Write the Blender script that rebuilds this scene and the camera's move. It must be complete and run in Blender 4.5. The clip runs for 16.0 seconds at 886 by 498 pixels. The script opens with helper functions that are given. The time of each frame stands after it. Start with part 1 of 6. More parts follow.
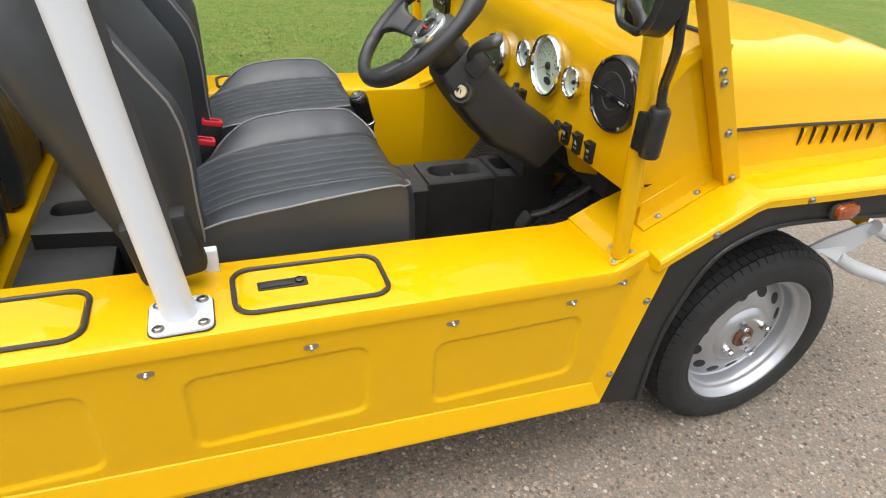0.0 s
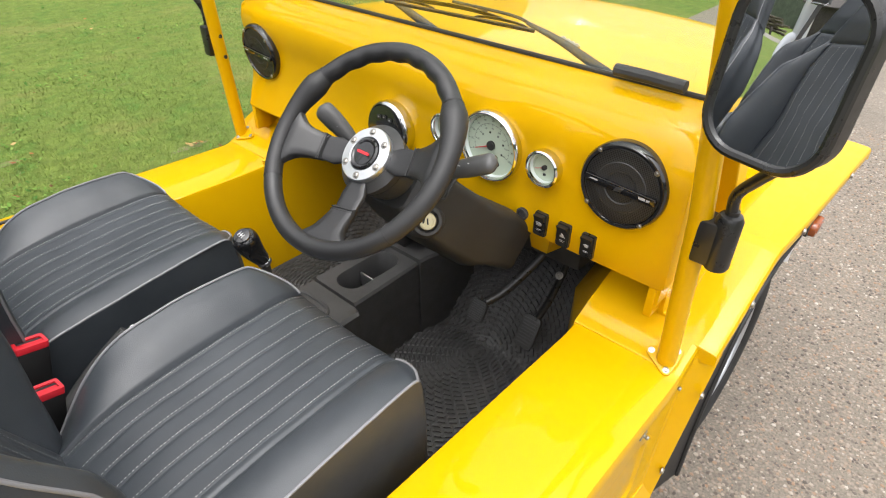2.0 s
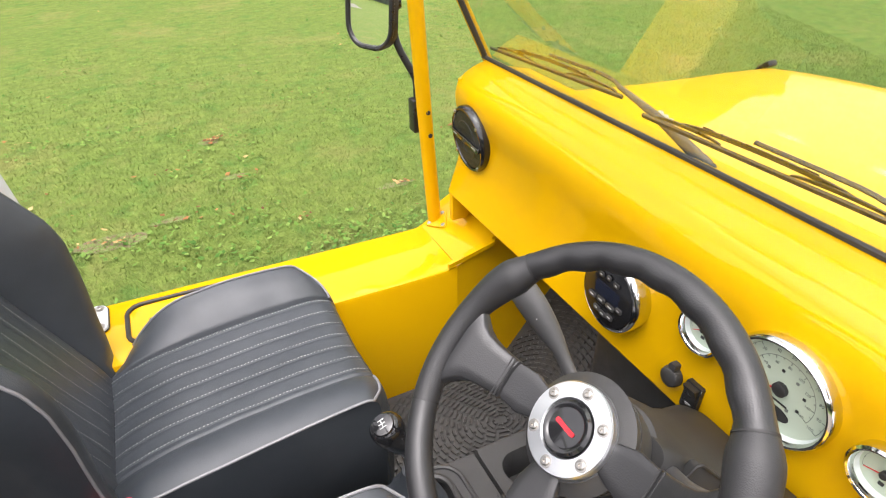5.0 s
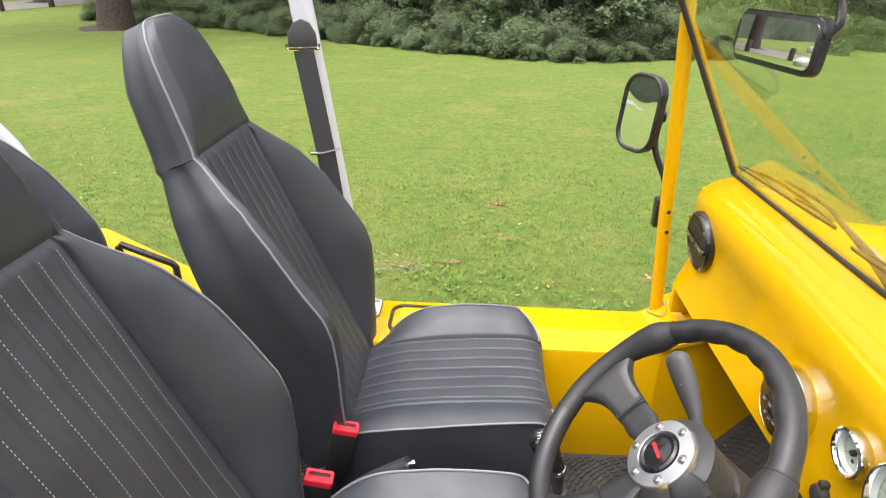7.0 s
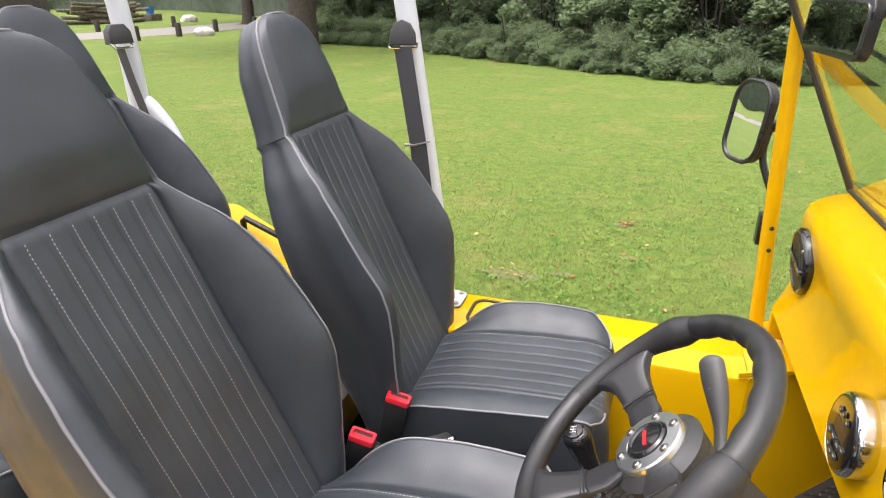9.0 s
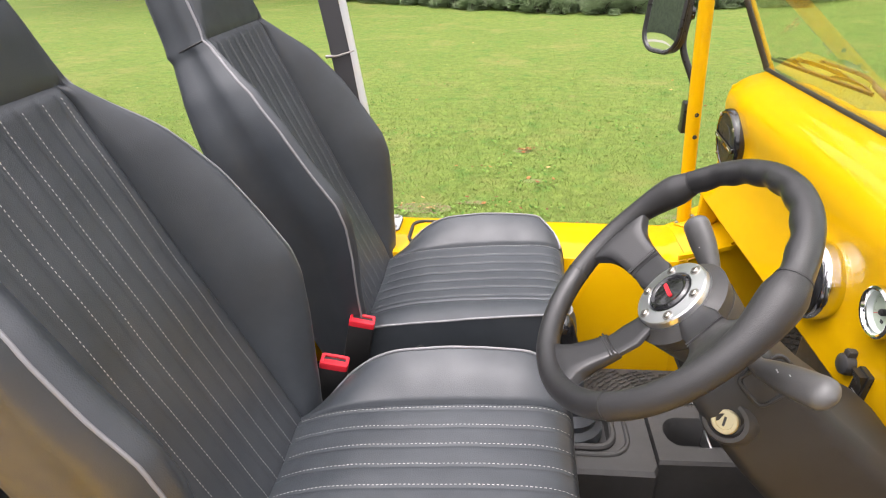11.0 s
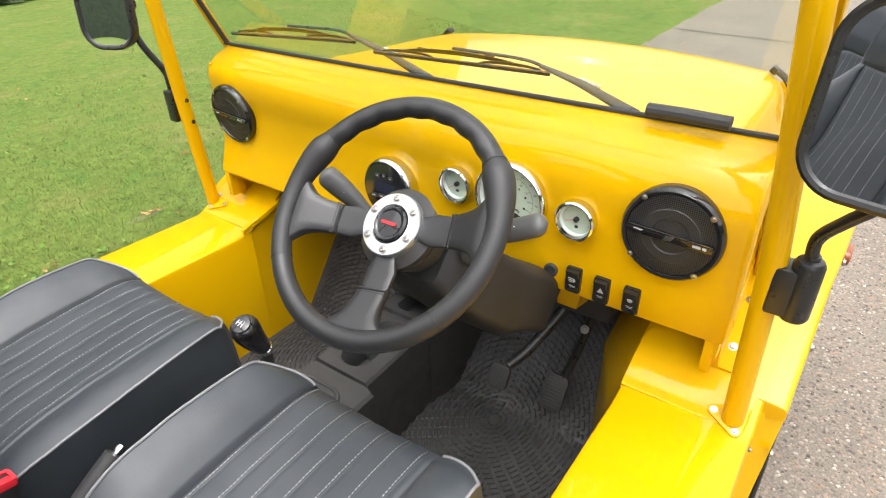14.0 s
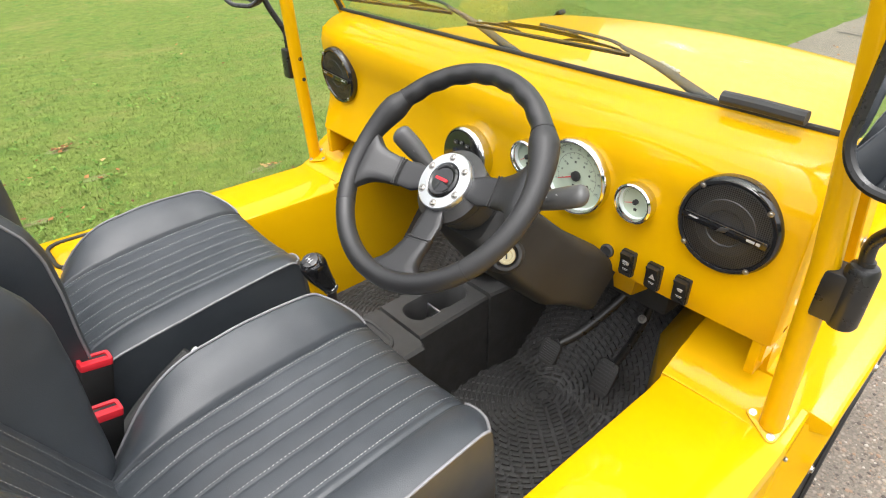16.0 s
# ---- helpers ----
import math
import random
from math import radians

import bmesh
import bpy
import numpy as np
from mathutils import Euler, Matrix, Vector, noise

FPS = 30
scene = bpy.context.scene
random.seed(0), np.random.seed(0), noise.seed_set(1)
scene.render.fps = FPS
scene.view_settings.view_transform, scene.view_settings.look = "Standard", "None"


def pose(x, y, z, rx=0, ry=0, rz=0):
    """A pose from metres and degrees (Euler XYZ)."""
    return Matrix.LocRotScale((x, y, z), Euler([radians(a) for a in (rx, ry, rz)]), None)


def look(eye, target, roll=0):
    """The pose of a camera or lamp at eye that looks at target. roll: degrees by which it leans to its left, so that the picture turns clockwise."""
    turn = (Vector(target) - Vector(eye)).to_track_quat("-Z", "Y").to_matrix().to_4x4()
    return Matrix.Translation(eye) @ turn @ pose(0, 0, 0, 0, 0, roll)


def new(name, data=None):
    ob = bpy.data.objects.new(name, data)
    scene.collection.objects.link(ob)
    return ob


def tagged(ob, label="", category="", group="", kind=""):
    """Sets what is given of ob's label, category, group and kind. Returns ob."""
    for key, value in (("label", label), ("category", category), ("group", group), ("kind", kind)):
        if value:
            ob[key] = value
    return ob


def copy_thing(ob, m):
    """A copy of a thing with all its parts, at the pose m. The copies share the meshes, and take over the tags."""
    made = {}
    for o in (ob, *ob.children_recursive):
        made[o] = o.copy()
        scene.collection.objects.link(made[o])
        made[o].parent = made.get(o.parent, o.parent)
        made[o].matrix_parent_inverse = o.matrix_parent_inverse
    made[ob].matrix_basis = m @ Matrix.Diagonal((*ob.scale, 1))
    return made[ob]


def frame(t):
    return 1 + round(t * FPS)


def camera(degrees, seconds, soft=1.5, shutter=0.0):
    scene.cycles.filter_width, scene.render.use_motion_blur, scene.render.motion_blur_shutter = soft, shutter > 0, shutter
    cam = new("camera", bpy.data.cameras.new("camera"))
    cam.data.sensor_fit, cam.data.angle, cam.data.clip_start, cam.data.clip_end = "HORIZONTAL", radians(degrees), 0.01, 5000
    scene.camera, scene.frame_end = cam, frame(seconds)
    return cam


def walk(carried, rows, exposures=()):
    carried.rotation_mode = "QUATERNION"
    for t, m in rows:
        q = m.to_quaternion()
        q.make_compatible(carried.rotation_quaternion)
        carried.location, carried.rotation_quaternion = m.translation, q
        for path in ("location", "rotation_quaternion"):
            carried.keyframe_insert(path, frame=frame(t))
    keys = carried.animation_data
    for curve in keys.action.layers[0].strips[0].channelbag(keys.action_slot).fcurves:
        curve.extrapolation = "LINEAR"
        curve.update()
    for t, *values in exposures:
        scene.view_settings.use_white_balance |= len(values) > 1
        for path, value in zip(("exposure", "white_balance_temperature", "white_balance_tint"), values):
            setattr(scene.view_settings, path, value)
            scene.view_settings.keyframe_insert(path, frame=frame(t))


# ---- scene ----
cam = camera(73.1, 16.0, 1.1)
PATH = [
    (0, (-0.772, -1.525, 1.267), (-0.116, 0.04, 0.209), 4.3),
    (0.5, (-0.803, -1.312, 1.302), (0.041, 0.147, 0.225), 3.4),
    (1, (-0.83, -1.161, 1.32), (0.185, 0.171, 0.227), 2.3),
    (1.5, (-0.88, -1.016, 1.363), (0.261, 0.185, 0.242), 1.4),
    (2, (-0.867, -0.895, 1.397), (0.36, 0.192, 0.252), 0.6),
    (2.5, (-0.744, -0.777, 1.405), (0.529, 0.234, 0.24), -0.1),
    (3, (-0.652, -0.694, 1.386), (0.632, 0.296, 0.215), -0.4),
    (3.5, (-0.64, -0.594, 1.398), (0.608, 0.426, 0.214), -0.3),
    (4, (-0.588, -0.542, 1.392), (0.529, 0.625, 0.213), -1.3),
    (4.5, (-0.545, -0.527, 1.408), (0.409, 0.797, 0.252), -0.9),
    (5, (-0.575, -0.519, 1.434), (0.155, 0.976, 0.324), -1.0),
    (5.2, (-0.602, -0.52, 1.451), (0.036, 1.03, 0.36), -1.3),
    (7.3, (-0.514, -0.804, 1.51), (-0.722, 1.004, 0.679), 0.3),
    (7.5, (-0.456, -0.798, 1.511), (-0.756, 1.003, 0.696), 0.1),
    (8, (-0.371, -0.803, 1.498), (-0.877, 0.965, 0.712), -0.4),
    (8.2, (-0.363, -0.811, 1.494), (-0.928, 0.942, 0.713), -0.5),
    (10.3, (-0.398, -0.835, 1.386), (-0.9, 0.891, 0.509), -1.6),
    (10.5, (-0.422, -0.833, 1.373), (-0.849, 0.903, 0.477), -1.7),
    (11, (-0.508, -0.84, 1.36), (-0.692, 0.911, 0.413), -1.8),
    (11.5, (-0.602, -0.856, 1.356), (-0.507, 0.867, 0.361), -1.8),
    (12, (-0.636, -0.802, 1.335), (-0.24, 0.864, 0.301), -2.0),
    (12.5, (-0.659, -0.732, 1.334), (0.04, 0.814, 0.275), -2.1),
    (13, (-0.714, -0.707, 1.328), (0.272, 0.67, 0.264), -2.0),
    (13.5, (-0.809, -0.689, 1.346), (0.422, 0.491, 0.301), -1.8),
    (14, (-0.847, -0.72, 1.374), (0.53, 0.297, 0.339), -1.7),
    (14.5, (-0.877, -0.741, 1.375), (0.562, 0.198, 0.352), -1.4),
    (15, (-0.899, -0.732, 1.374), (0.517, 0.24, 0.349), -1.0),
    (15.5, (-0.897, -0.745, 1.386), (0.406, 0.355, 0.34), -0.7),
    (16, (-0.838, -0.83, 1.365), (0.282, 0.436, 0.296), -0.5),
]
walk(cam, [(t, look(eye, target, roll)) for t, eye, target, roll in PATH],
     [(0, 1.22, 6500, 11), (0.5, 1.18, 6500, 11), (1.5, 1.30, 6500, 11), (2, 1.39, 6500, 11), (3.5, 1.57, 6500, 12), (5, 1.75, 6550, 16), (8, 1.72, 6550, 17), (10.5, 1.80, 6550, 17), (11, 1.87, 6600, 18), (12, 1.91, 6650, 21), (12.5, 1.84, 6650, 21), (13.5, 1.73, 6550, 13), (14.5, 1.56, 6500, 11), (16, 1.65, 6500, 11)])

# ---- light ----
world = bpy.data.worlds.new("overcast_sky")
scene.world = world
world.use_nodes = True
wn = world.node_tree
sky = wn.nodes.new("ShaderNodeTexSky")
sky.sky_type = "NISHITA"
sky.sun_disc = False
sky.sun_elevation, sky.sun_rotation = radians(76.5), radians(231)
sky.air_density, sky.dust_density, sky.ozone_density = 1.0, 4.0, 1.0
haze = wn.nodes.new("ShaderNodeHueSaturation")
haze.inputs["Saturation"].default_value = 0.1
wn.links.new(sky.outputs["Color"], haze.inputs["Color"])
wn.links.new(haze.outputs["Color"], wn.nodes["Background"].inputs["Color"])
wn.nodes["Background"].inputs["Strength"].default_value = 0.15
sun = new("sun", bpy.data.lights.new("sun", "SUN"))
sun.data.energy, sun.data.angle, sun.data.color = 0.7, radians(90), (1.0, 0.97, 0.92)
sun.matrix_world = look((-1.5, -1.2, 8.0), (0, 0, 0))

# ---- materials ----
def material(name, color, rough=0.5, metal=0.0, coat=0.0, spec=0.5):
    m = bpy.data.materials.new(name)
    m.use_nodes = True
    b = m.node_tree.nodes["Principled BSDF"]
    b.inputs["Base Color"].default_value = (*color, 1)
    b.inputs["Roughness"].default_value = rough
    b.inputs["Metallic"].default_value = metal
    b.inputs["Coat Weight"].default_value = coat
    b.inputs["Coat Roughness"].default_value = 0.035
    b.inputs["Specular IOR Level"].default_value = spec
    return m


def coords(m):
    return m.node_tree.nodes.new("ShaderNodeTexCoord").outputs["Object"]


def tex_noise(m, scale, detail=4.0, rough=0.6, vec=None):
    n = m.node_tree.nodes.new("ShaderNodeTexNoise")
    n.inputs["Scale"].default_value, n.inputs["Detail"].default_value, n.inputs["Roughness"].default_value = scale, detail, rough
    m.node_tree.links.new(vec or coords(m), n.inputs["Vector"])
    return n.outputs["Fac"]


def tex_cells(m, scale, feature="F1", vec=None, out="Distance"):
    n = m.node_tree.nodes.new("ShaderNodeTexVoronoi")
    n.feature = feature
    n.inputs["Scale"].default_value = scale
    m.node_tree.links.new(vec or coords(m), n.inputs["Vector"])
    return n.outputs[out]


def ramp(m, fac, stops):
    n = m.node_tree.nodes.new("ShaderNodeValToRGB")
    e = n.color_ramp.elements
    while len(e) < len(stops):
        e.new(0.5)
    for el, (p, c) in zip(e, stops):
        el.position, el.color = p, (*c, 1) if len(c) == 3 else c
    m.node_tree.links.new(fac, n.inputs["Fac"])
    return n.outputs["Color"]


def grey(p, v):
    return (p, (v, v, v))


def mix(m, fac, a, b, mode="MIX"):
    n = m.node_tree.nodes.new("ShaderNodeMix")
    n.data_type, n.blend_type = "RGBA", mode
    for sock, v in (("Factor", fac), ("A", a), ("B", b)):
        s = [i for i in n.inputs if i.name == sock and (i.type == "RGBA" or (sock == "Factor" and i.type == "VALUE"))][0]
        if hasattr(v, "is_output"):
            m.node_tree.links.new(v, s)
        else:
            s.default_value = v if sock == "Factor" else (*v, 1)
    return [o for o in n.outputs if o.type == "RGBA"][0]


def paint_with(m, color=None, rough=None, bump=None, strength=0.3, distance=0.002):
    b = m.node_tree.nodes["Principled BSDF"]
    if color is not None:
        m.node_tree.links.new(color, b.inputs["Base Color"])
    if rough is not None:
        m.node_tree.links.new(rough, b.inputs["Roughness"])
    if bump is not None:
        n = m.node_tree.nodes.new("ShaderNodeBump")
        n.inputs["Strength"].default_value, n.inputs["Distance"].default_value = strength, distance
        m.node_tree.links.new(bump, n.inputs["Height"])
        m.node_tree.links.new(n.outputs["Normal"], b.inputs["Normal"])
    return m


YELLOW = material("yellow_paint", (0.65, 0.365, 0.0005), 0.45, coat=0.6, spec=0.04)
paint_with(YELLOW, ramp(YELLOW, tex_noise(YELLOW, 3.0), [(0.3, (0.635, 0.357, 0.0005)), (0.7, (0.665, 0.374, 0.0005))]),
           ramp(YELLOW, tex_noise(YELLOW, 25.0, 6), [grey(0.35, 0.36), grey(0.7, 0.48)]), tex_noise(YELLOW, 90.0, 2), 0.04, 0.001)
VINYL = material("black_vinyl", (0.032, 0.036, 0.042), 0.45, spec=0.52)
paint_with(VINYL, ramp(VINYL, tex_noise(VINYL, 9.0), [(0.3, (0.030, 0.0355, 0.042)), (0.7, (0.044, 0.0505, 0.058))]),
           ramp(VINYL, tex_noise(VINYL, 30.0), [grey(0.3, 0.34), grey(0.7, 0.46)]), tex_cells(VINYL, 650.0), 0.25, 0.0006)
LEATHER = material("black_wheel_leather", (0.018, 0.018, 0.019), 0.42, spec=0.6)
paint_with(LEATHER, None, ramp(LEATHER, tex_noise(LEATHER, 40.0), [grey(0.3, 0.33), grey(0.7, 0.47)]), tex_cells(LEATHER, 620.0), 0.2, 0.0005)
GRIP = material("black_perforated_leather", (0.021, 0.021, 0.022), 0.48)
paint_with(GRIP, None, None, tex_cells(GRIP, 900.0), 0.3, 0.0006)
PLASTIC = material("black_plastic", (0.02, 0.02, 0.02), 0.5)
paint_with(PLASTIC, ramp(PLASTIC, tex_noise(PLASTIC, 12.0), [grey(0.3, 0.027), grey(0.7, 0.041)]),
           ramp(PLASTIC, tex_noise(PLASTIC, 35.0), [grey(0.3, 0.45), grey(0.7, 0.6)]), tex_noise(PLASTIC, 700.0, 2), 0.25, 0.0006)
GLOSS = material("gloss_black_plastic", (0.012, 0.012, 0.013), 0.12, coat=0.4)
SATIN = material("satin_black_paint", (0.014, 0.014, 0.015), 0.3)
paint_with(SATIN, ramp(SATIN, tex_noise(SATIN, 20.0, 5), [grey(0.3, 0.012), grey(0.7, 0.020)]), ramp(SATIN, tex_noise(SATIN, 45.0), [grey(0.3, 0.24), grey(0.7, 0.38)]))
RUBBER = material("rubber_mat", (0.018, 0.018, 0.018), 0.46)
paint_with(RUBBER, ramp(RUBBER, tex_noise(RUBBER, 14.0, 6), [grey(0.3, 0.042), grey(0.7, 0.070)]), None, tex_noise(RUBBER, 500.0), 0.2, 0.0006)
TYRE = material("tyre_rubber", (0.02, 0.02, 0.02), 0.75)
paint_with(TYRE, ramp(TYRE, tex_noise(TYRE, 18.0, 6), [grey(0.3, 0.010), grey(0.75, 0.024)]), None, tex_noise(TYRE, 300.0), 0.2, 0.0008)
LINER = material("black_liner_plastic", (0.014, 0.014, 0.014), 0.55)
paint_with(LINER, ramp(LINER, tex_noise(LINER, 9.0, 6), [grey(0.3, 0.010), grey(0.75, 0.022)]), None, tex_noise(LINER, 400.0), 0.2, 0.0006)
RUST = material("rusty_steel", (0.16, 0.07, 0.035), 0.7, 0.4)
paint_with(RUST, ramp(RUST, tex_noise(RUST, 120.0, 6), [(0.3, (0.10, 0.04, 0.02)), (0.7, (0.26, 0.13, 0.07))]))
SEAL = material("black_rubber_seal", (0.03, 0.027, 0.022), 0.55)
CHROME = material("chrome", (0.72, 0.72, 0.73), 0.10, 1.0)
STEEL = material("zinc_screw", (0.42, 0.40, 0.37), 0.3, 1.0)
ALLOY = material("brushed_aluminium", (0.72, 0.73, 0.74), 0.3, 1.0)
SILVER = material("silver_wheel_paint", (0.47, 0.485, 0.51), 0.36, 0.75)
paint_with(SILVER, None, ramp(SILVER, tex_noise(SILVER, 30.0), [grey(0.3, 0.3), grey(0.7, 0.45)]))
WHITE = material("white_powder_coat", (0.60, 0.63, 0.67), 0.35, coat=0.2)
paint_with(WHITE, None, None, tex_noise(WHITE, 260.0), 0.1, 0.0008)
PIPING = material("grey_piping", (0.2, 0.2, 0.21), 0.45)
THREAD = material("white_thread", (0.40, 0.40, 0.39), 0.8)
DIAL = material("pale_dial_face", (0.46, 0.54, 0.43), 0.5)
# near-black for print and seams, and for shade painted over holes and slots
INK_SHADE = material("black_ink_and_shade", (0.02, 0.02, 0.02), 0.6)
RED = material("red_plastic", (0.62, 0.022, 0.035), 0.35)
REDMARK = material("red_mark", (0.6, 0.02, 0.03), 0.4)
PALEMARK = material("pale_marking", (0.45, 0.45, 0.45), 0.5)
SCREEN = material("dark_blue_screen", (0.014, 0.018, 0.032), 0.15)
AMBER = material("amber_lens", (0.27, 0.062, 0.012), 0.18, coat=0.5)
BRASSY = material("pale_brass", (0.62, 0.55, 0.36), 0.35, 0.9)
MIRROR = material("mirror_glass", (0.9, 0.91, 0.92), 0.01, 1.0)
GLASS = material("clear_glass", (0.86, 0.91, 0.84), 0.0)
GLASS.node_tree.nodes["Principled BSDF"].inputs["Transmission Weight"].default_value = 1.0
GLASS.node_tree.nodes["Principled BSDF"].inputs["IOR"].default_value = 1.45
WEBBING = material("black_webbing", (0.05, 0.05, 0.054), 0.65)
paint_with(WEBBING, None, None, tex_cells(WEBBING, 500.0), 0.4, 0.0008)


# ---- builders ----
def part(name, bm, mat, parent=None, label="", smooth=35, at=None):
    me = bpy.data.meshes.new(name)
    bmesh.ops.recalc_face_normals(bm, faces=bm.faces)
    bm.to_mesh(me)
    bm.free()
    me.materials.append(mat)
    if smooth:
        me.shade_smooth()
        me.set_sharp_from_angle(angle=radians(smooth))
    ob = new(name, me)
    ob.parent = parent
    if at is not None:
        ob.matrix_basis = at
    return tagged(ob, label=label)


def again(ob, m, parent=None):
    c = copy_thing(ob, m)
    if parent is not None:
        c.parent = parent
    return c


def box(x0, x1, y0, y1, z0, z1, bevel=0.004, seg=2):
    bm = bmesh.new()
    bmesh.ops.create_cube(bm, size=1.0)
    for v in bm.verts:
        v.co = Vector(((x0 + x1) / 2 + v.co.x * (x1 - x0), (y0 + y1) / 2 + v.co.y * (y1 - y0), (z0 + z1) / 2 + v.co.z * (z1 - z0)))
    if bevel:
        bmesh.ops.bevel(bm, geom=bm.edges[:], offset=bevel, segments=seg, affect="EDGES", profile=0.5)
    return bm


def moved(bm, m):
    bm.transform(m)
    return bm


def joined(*bms):
    out = bmesh.new()
    for b in bms:
        me = bpy.data.meshes.new("tmp")
        b.to_mesh(me)
        b.free()
        out.from_mesh(me)
        bpy.data.meshes.remove(me)
    return out


def grid(f, nu, nv, wrap_u=False, wrap_v=False, cap=False):
    """A sheet of quads over f(u, v), u and v from 0 to 1."""
    bm = bmesh.new()
    rows = [[bm.verts.new(f(i / (nu if wrap_u else nu - 1), j / (nv if wrap_v else nv - 1))) for i in range(nu)] for j in range(nv)]
    for j in range(nv if wrap_v else nv - 1):
        for i in range(nu if wrap_u else nu - 1):
            q = (rows[j][i], rows[j][(i + 1) % nu], rows[(j + 1) % nv][(i + 1) % nu], rows[(j + 1) % nv][i])
            bm.faces.new(q)
    if cap and wrap_u:
        bm.faces.new(rows[0])
        bm.faces.new(rows[-1][::-1])
    return bm


def loft(rings, closed=True, cap=True):
    """Skin over rings with the same number of points."""
    bm = bmesh.new()
    rows = [[bm.verts.new(p) for p in r] for r in rings]
    n = len(rows[0])
    for a, b in zip(rows, rows[1:]):
        for i in range(n if closed else n - 1):
            bm.faces.new((a[i], a[(i + 1) % n], b[(i + 1) % n], b[i]))
    if cap and closed:
        bm.faces.new(rows[0])
        bm.faces.new(rows[-1][::-1])
    return bm


def solid(bm, t):
    """Give a sheet its thickness."""
    bmesh.ops.recalc_face_normals(bm, faces=bm.faces)
    bmesh.ops.solidify(bm, geom=bm.faces[:], thickness=t)
    return bm


def curve_through(pts, n=8, closed=False):
    """Smooth points through a few given ones."""
    p = [Vector(q) for q in pts]
    out, m = [], len(p)
    for i in range(m if closed else m - 1):
        a, b, c, d = (p[(i - 1) % m], p[i], p[(i + 1) % m], p[(i + 2) % m]) if closed else (p[max(i - 1, 0)], p[i], p[i + 1], p[min(i + 2, m - 1)])
        for k in range(n):
            t = k / n
            out.append(0.5 * ((2 * b) + (c - a) * t + (2 * a - 5 * b + 4 * c - d) * t * t + (3 * b - a - 3 * c + d) * t ** 3))
    if not closed:
        out.append(p[-1])
    return out


def tube(pts, r, seg=12, closed=False, smooth=0, flat=1.0):
    """A round bar along points; r a number or a function of 0..1."""
    p = curve_through(pts, smooth, closed) if smooth else [Vector(q) for q in pts]
    n = len(p)
    rings, side = [], None
    for i in range(n):
        d = (p[(i + 1) % n] - p[i - 1] if closed else p[min(i + 1, n - 1)] - p[max(i - 1, 0)]).normalized()
        if side is None:
            side = d.orthogonal().normalized()
        side = (side - d * side.dot(d)).normalized()
        up = d.cross(side)
        rad = r(i / max(n - 1, 1)) if callable(r) else r
        rings.append([p[i] + rad * (math.cos(a) * side + flat * math.sin(a) * up) for a in (2 * math.pi * k / seg for k in range(seg))])
    if closed:
        rings.append(rings[0])
        return loft_closed(rings[:-1])
    return loft(rings)


def loft_closed(rings):
    bm = bmesh.new()
    rows = [[bm.verts.new(p) for p in r] for r in rings]
    n = len(rows[0])
    for j in range(len(rows)):
        a, b = rows[j], rows[(j + 1) % len(rows)]
        for i in range(n):
            bm.faces.new((a[i], a[(i + 1) % n], b[(i + 1) % n], b[i]))
    return bm


def lathe(profile, m, seg=32, sx=1.0, sy=1.0, cap=True):
    """Turn (radius, height) about the local z of m."""
    rings = [[m @ Vector((sx * r * math.cos(a), sy * r * math.sin(a), h)) for a in (2 * math.pi * k / seg for k in range(seg))] for r, h in profile]
    return loft(rings, cap=cap)


def prism(poly, m, h0, h1, bevel=0.0):
    """A flat outline in local x, y of m, from height h0 to h1."""
    bm = bmesh.new()
    lo = [bm.verts.new((x, y, h0)) for x, y in poly]
    hi = [bm.verts.new((x, y, h1)) for x, y in poly]
    n = len(poly)
    bm.faces.new(lo[::-1])
    top = bm.faces.new(hi)
    for i in range(n):
        bm.faces.new((lo[i], lo[(i + 1) % n], hi[(i + 1) % n], hi[i]))
    if bevel:
        bmesh.ops.bevel(bm, geom=list(top.edges), offset=bevel, segments=2, affect="EDGES", profile=0.5)
    bm.transform(m)
    return bm


def rounded(w, h, r, n=6, cx=0.0, cy=0.0):
    out = []
    for qx, qy, a0 in ((1, 1, 0), (-1, 1, 90), (-1, -1, 180), (1, -1, 270)):
        for k in range(n + 1):
            a = radians(a0 + 90 * k / n)
            out.append((cx + qx * (w / 2 - r) + r * math.cos(a), cy + qy * (h / 2 - r) + r * math.sin(a)))
    return out


def frame_of(origin, out, up=(0, 0, 1)):
    """A pose whose z is out and whose y is up as far as it can be."""
    z = Vector(out).normalized()
    x = Vector(up).cross(z).normalized()
    y = z.cross(x)
    return Matrix((( x.x, y.x, z.x, origin[0]), (x.y, y.y, z.y, origin[1]), (x.z, y.z, z.z, origin[2]), (0, 0, 0, 1)))


def ease(a, b, x):
    t = min(1.0, max(0.0, (x - a) / (b - a)))
    return t * t * (3 - 2 * t)


def along(table, x):
    """Straight lines through a table of (x, y)."""
    return float(np.interp(x, [p[0] for p in table], [p[1] for p in table]))


SCREW_BM = lambda r=0.006, h=0.003: lathe([(r * 1.5, 0), (r * 1.5, h * 0.3), (r, h * 0.35), (r, h), (r * 0.75, h * 1.35), (r * 0.35, h * 1.35), (r * 0.3, h * 0.7), (0.0005, h * 0.7)], Matrix(), 12)
screw_store = {}


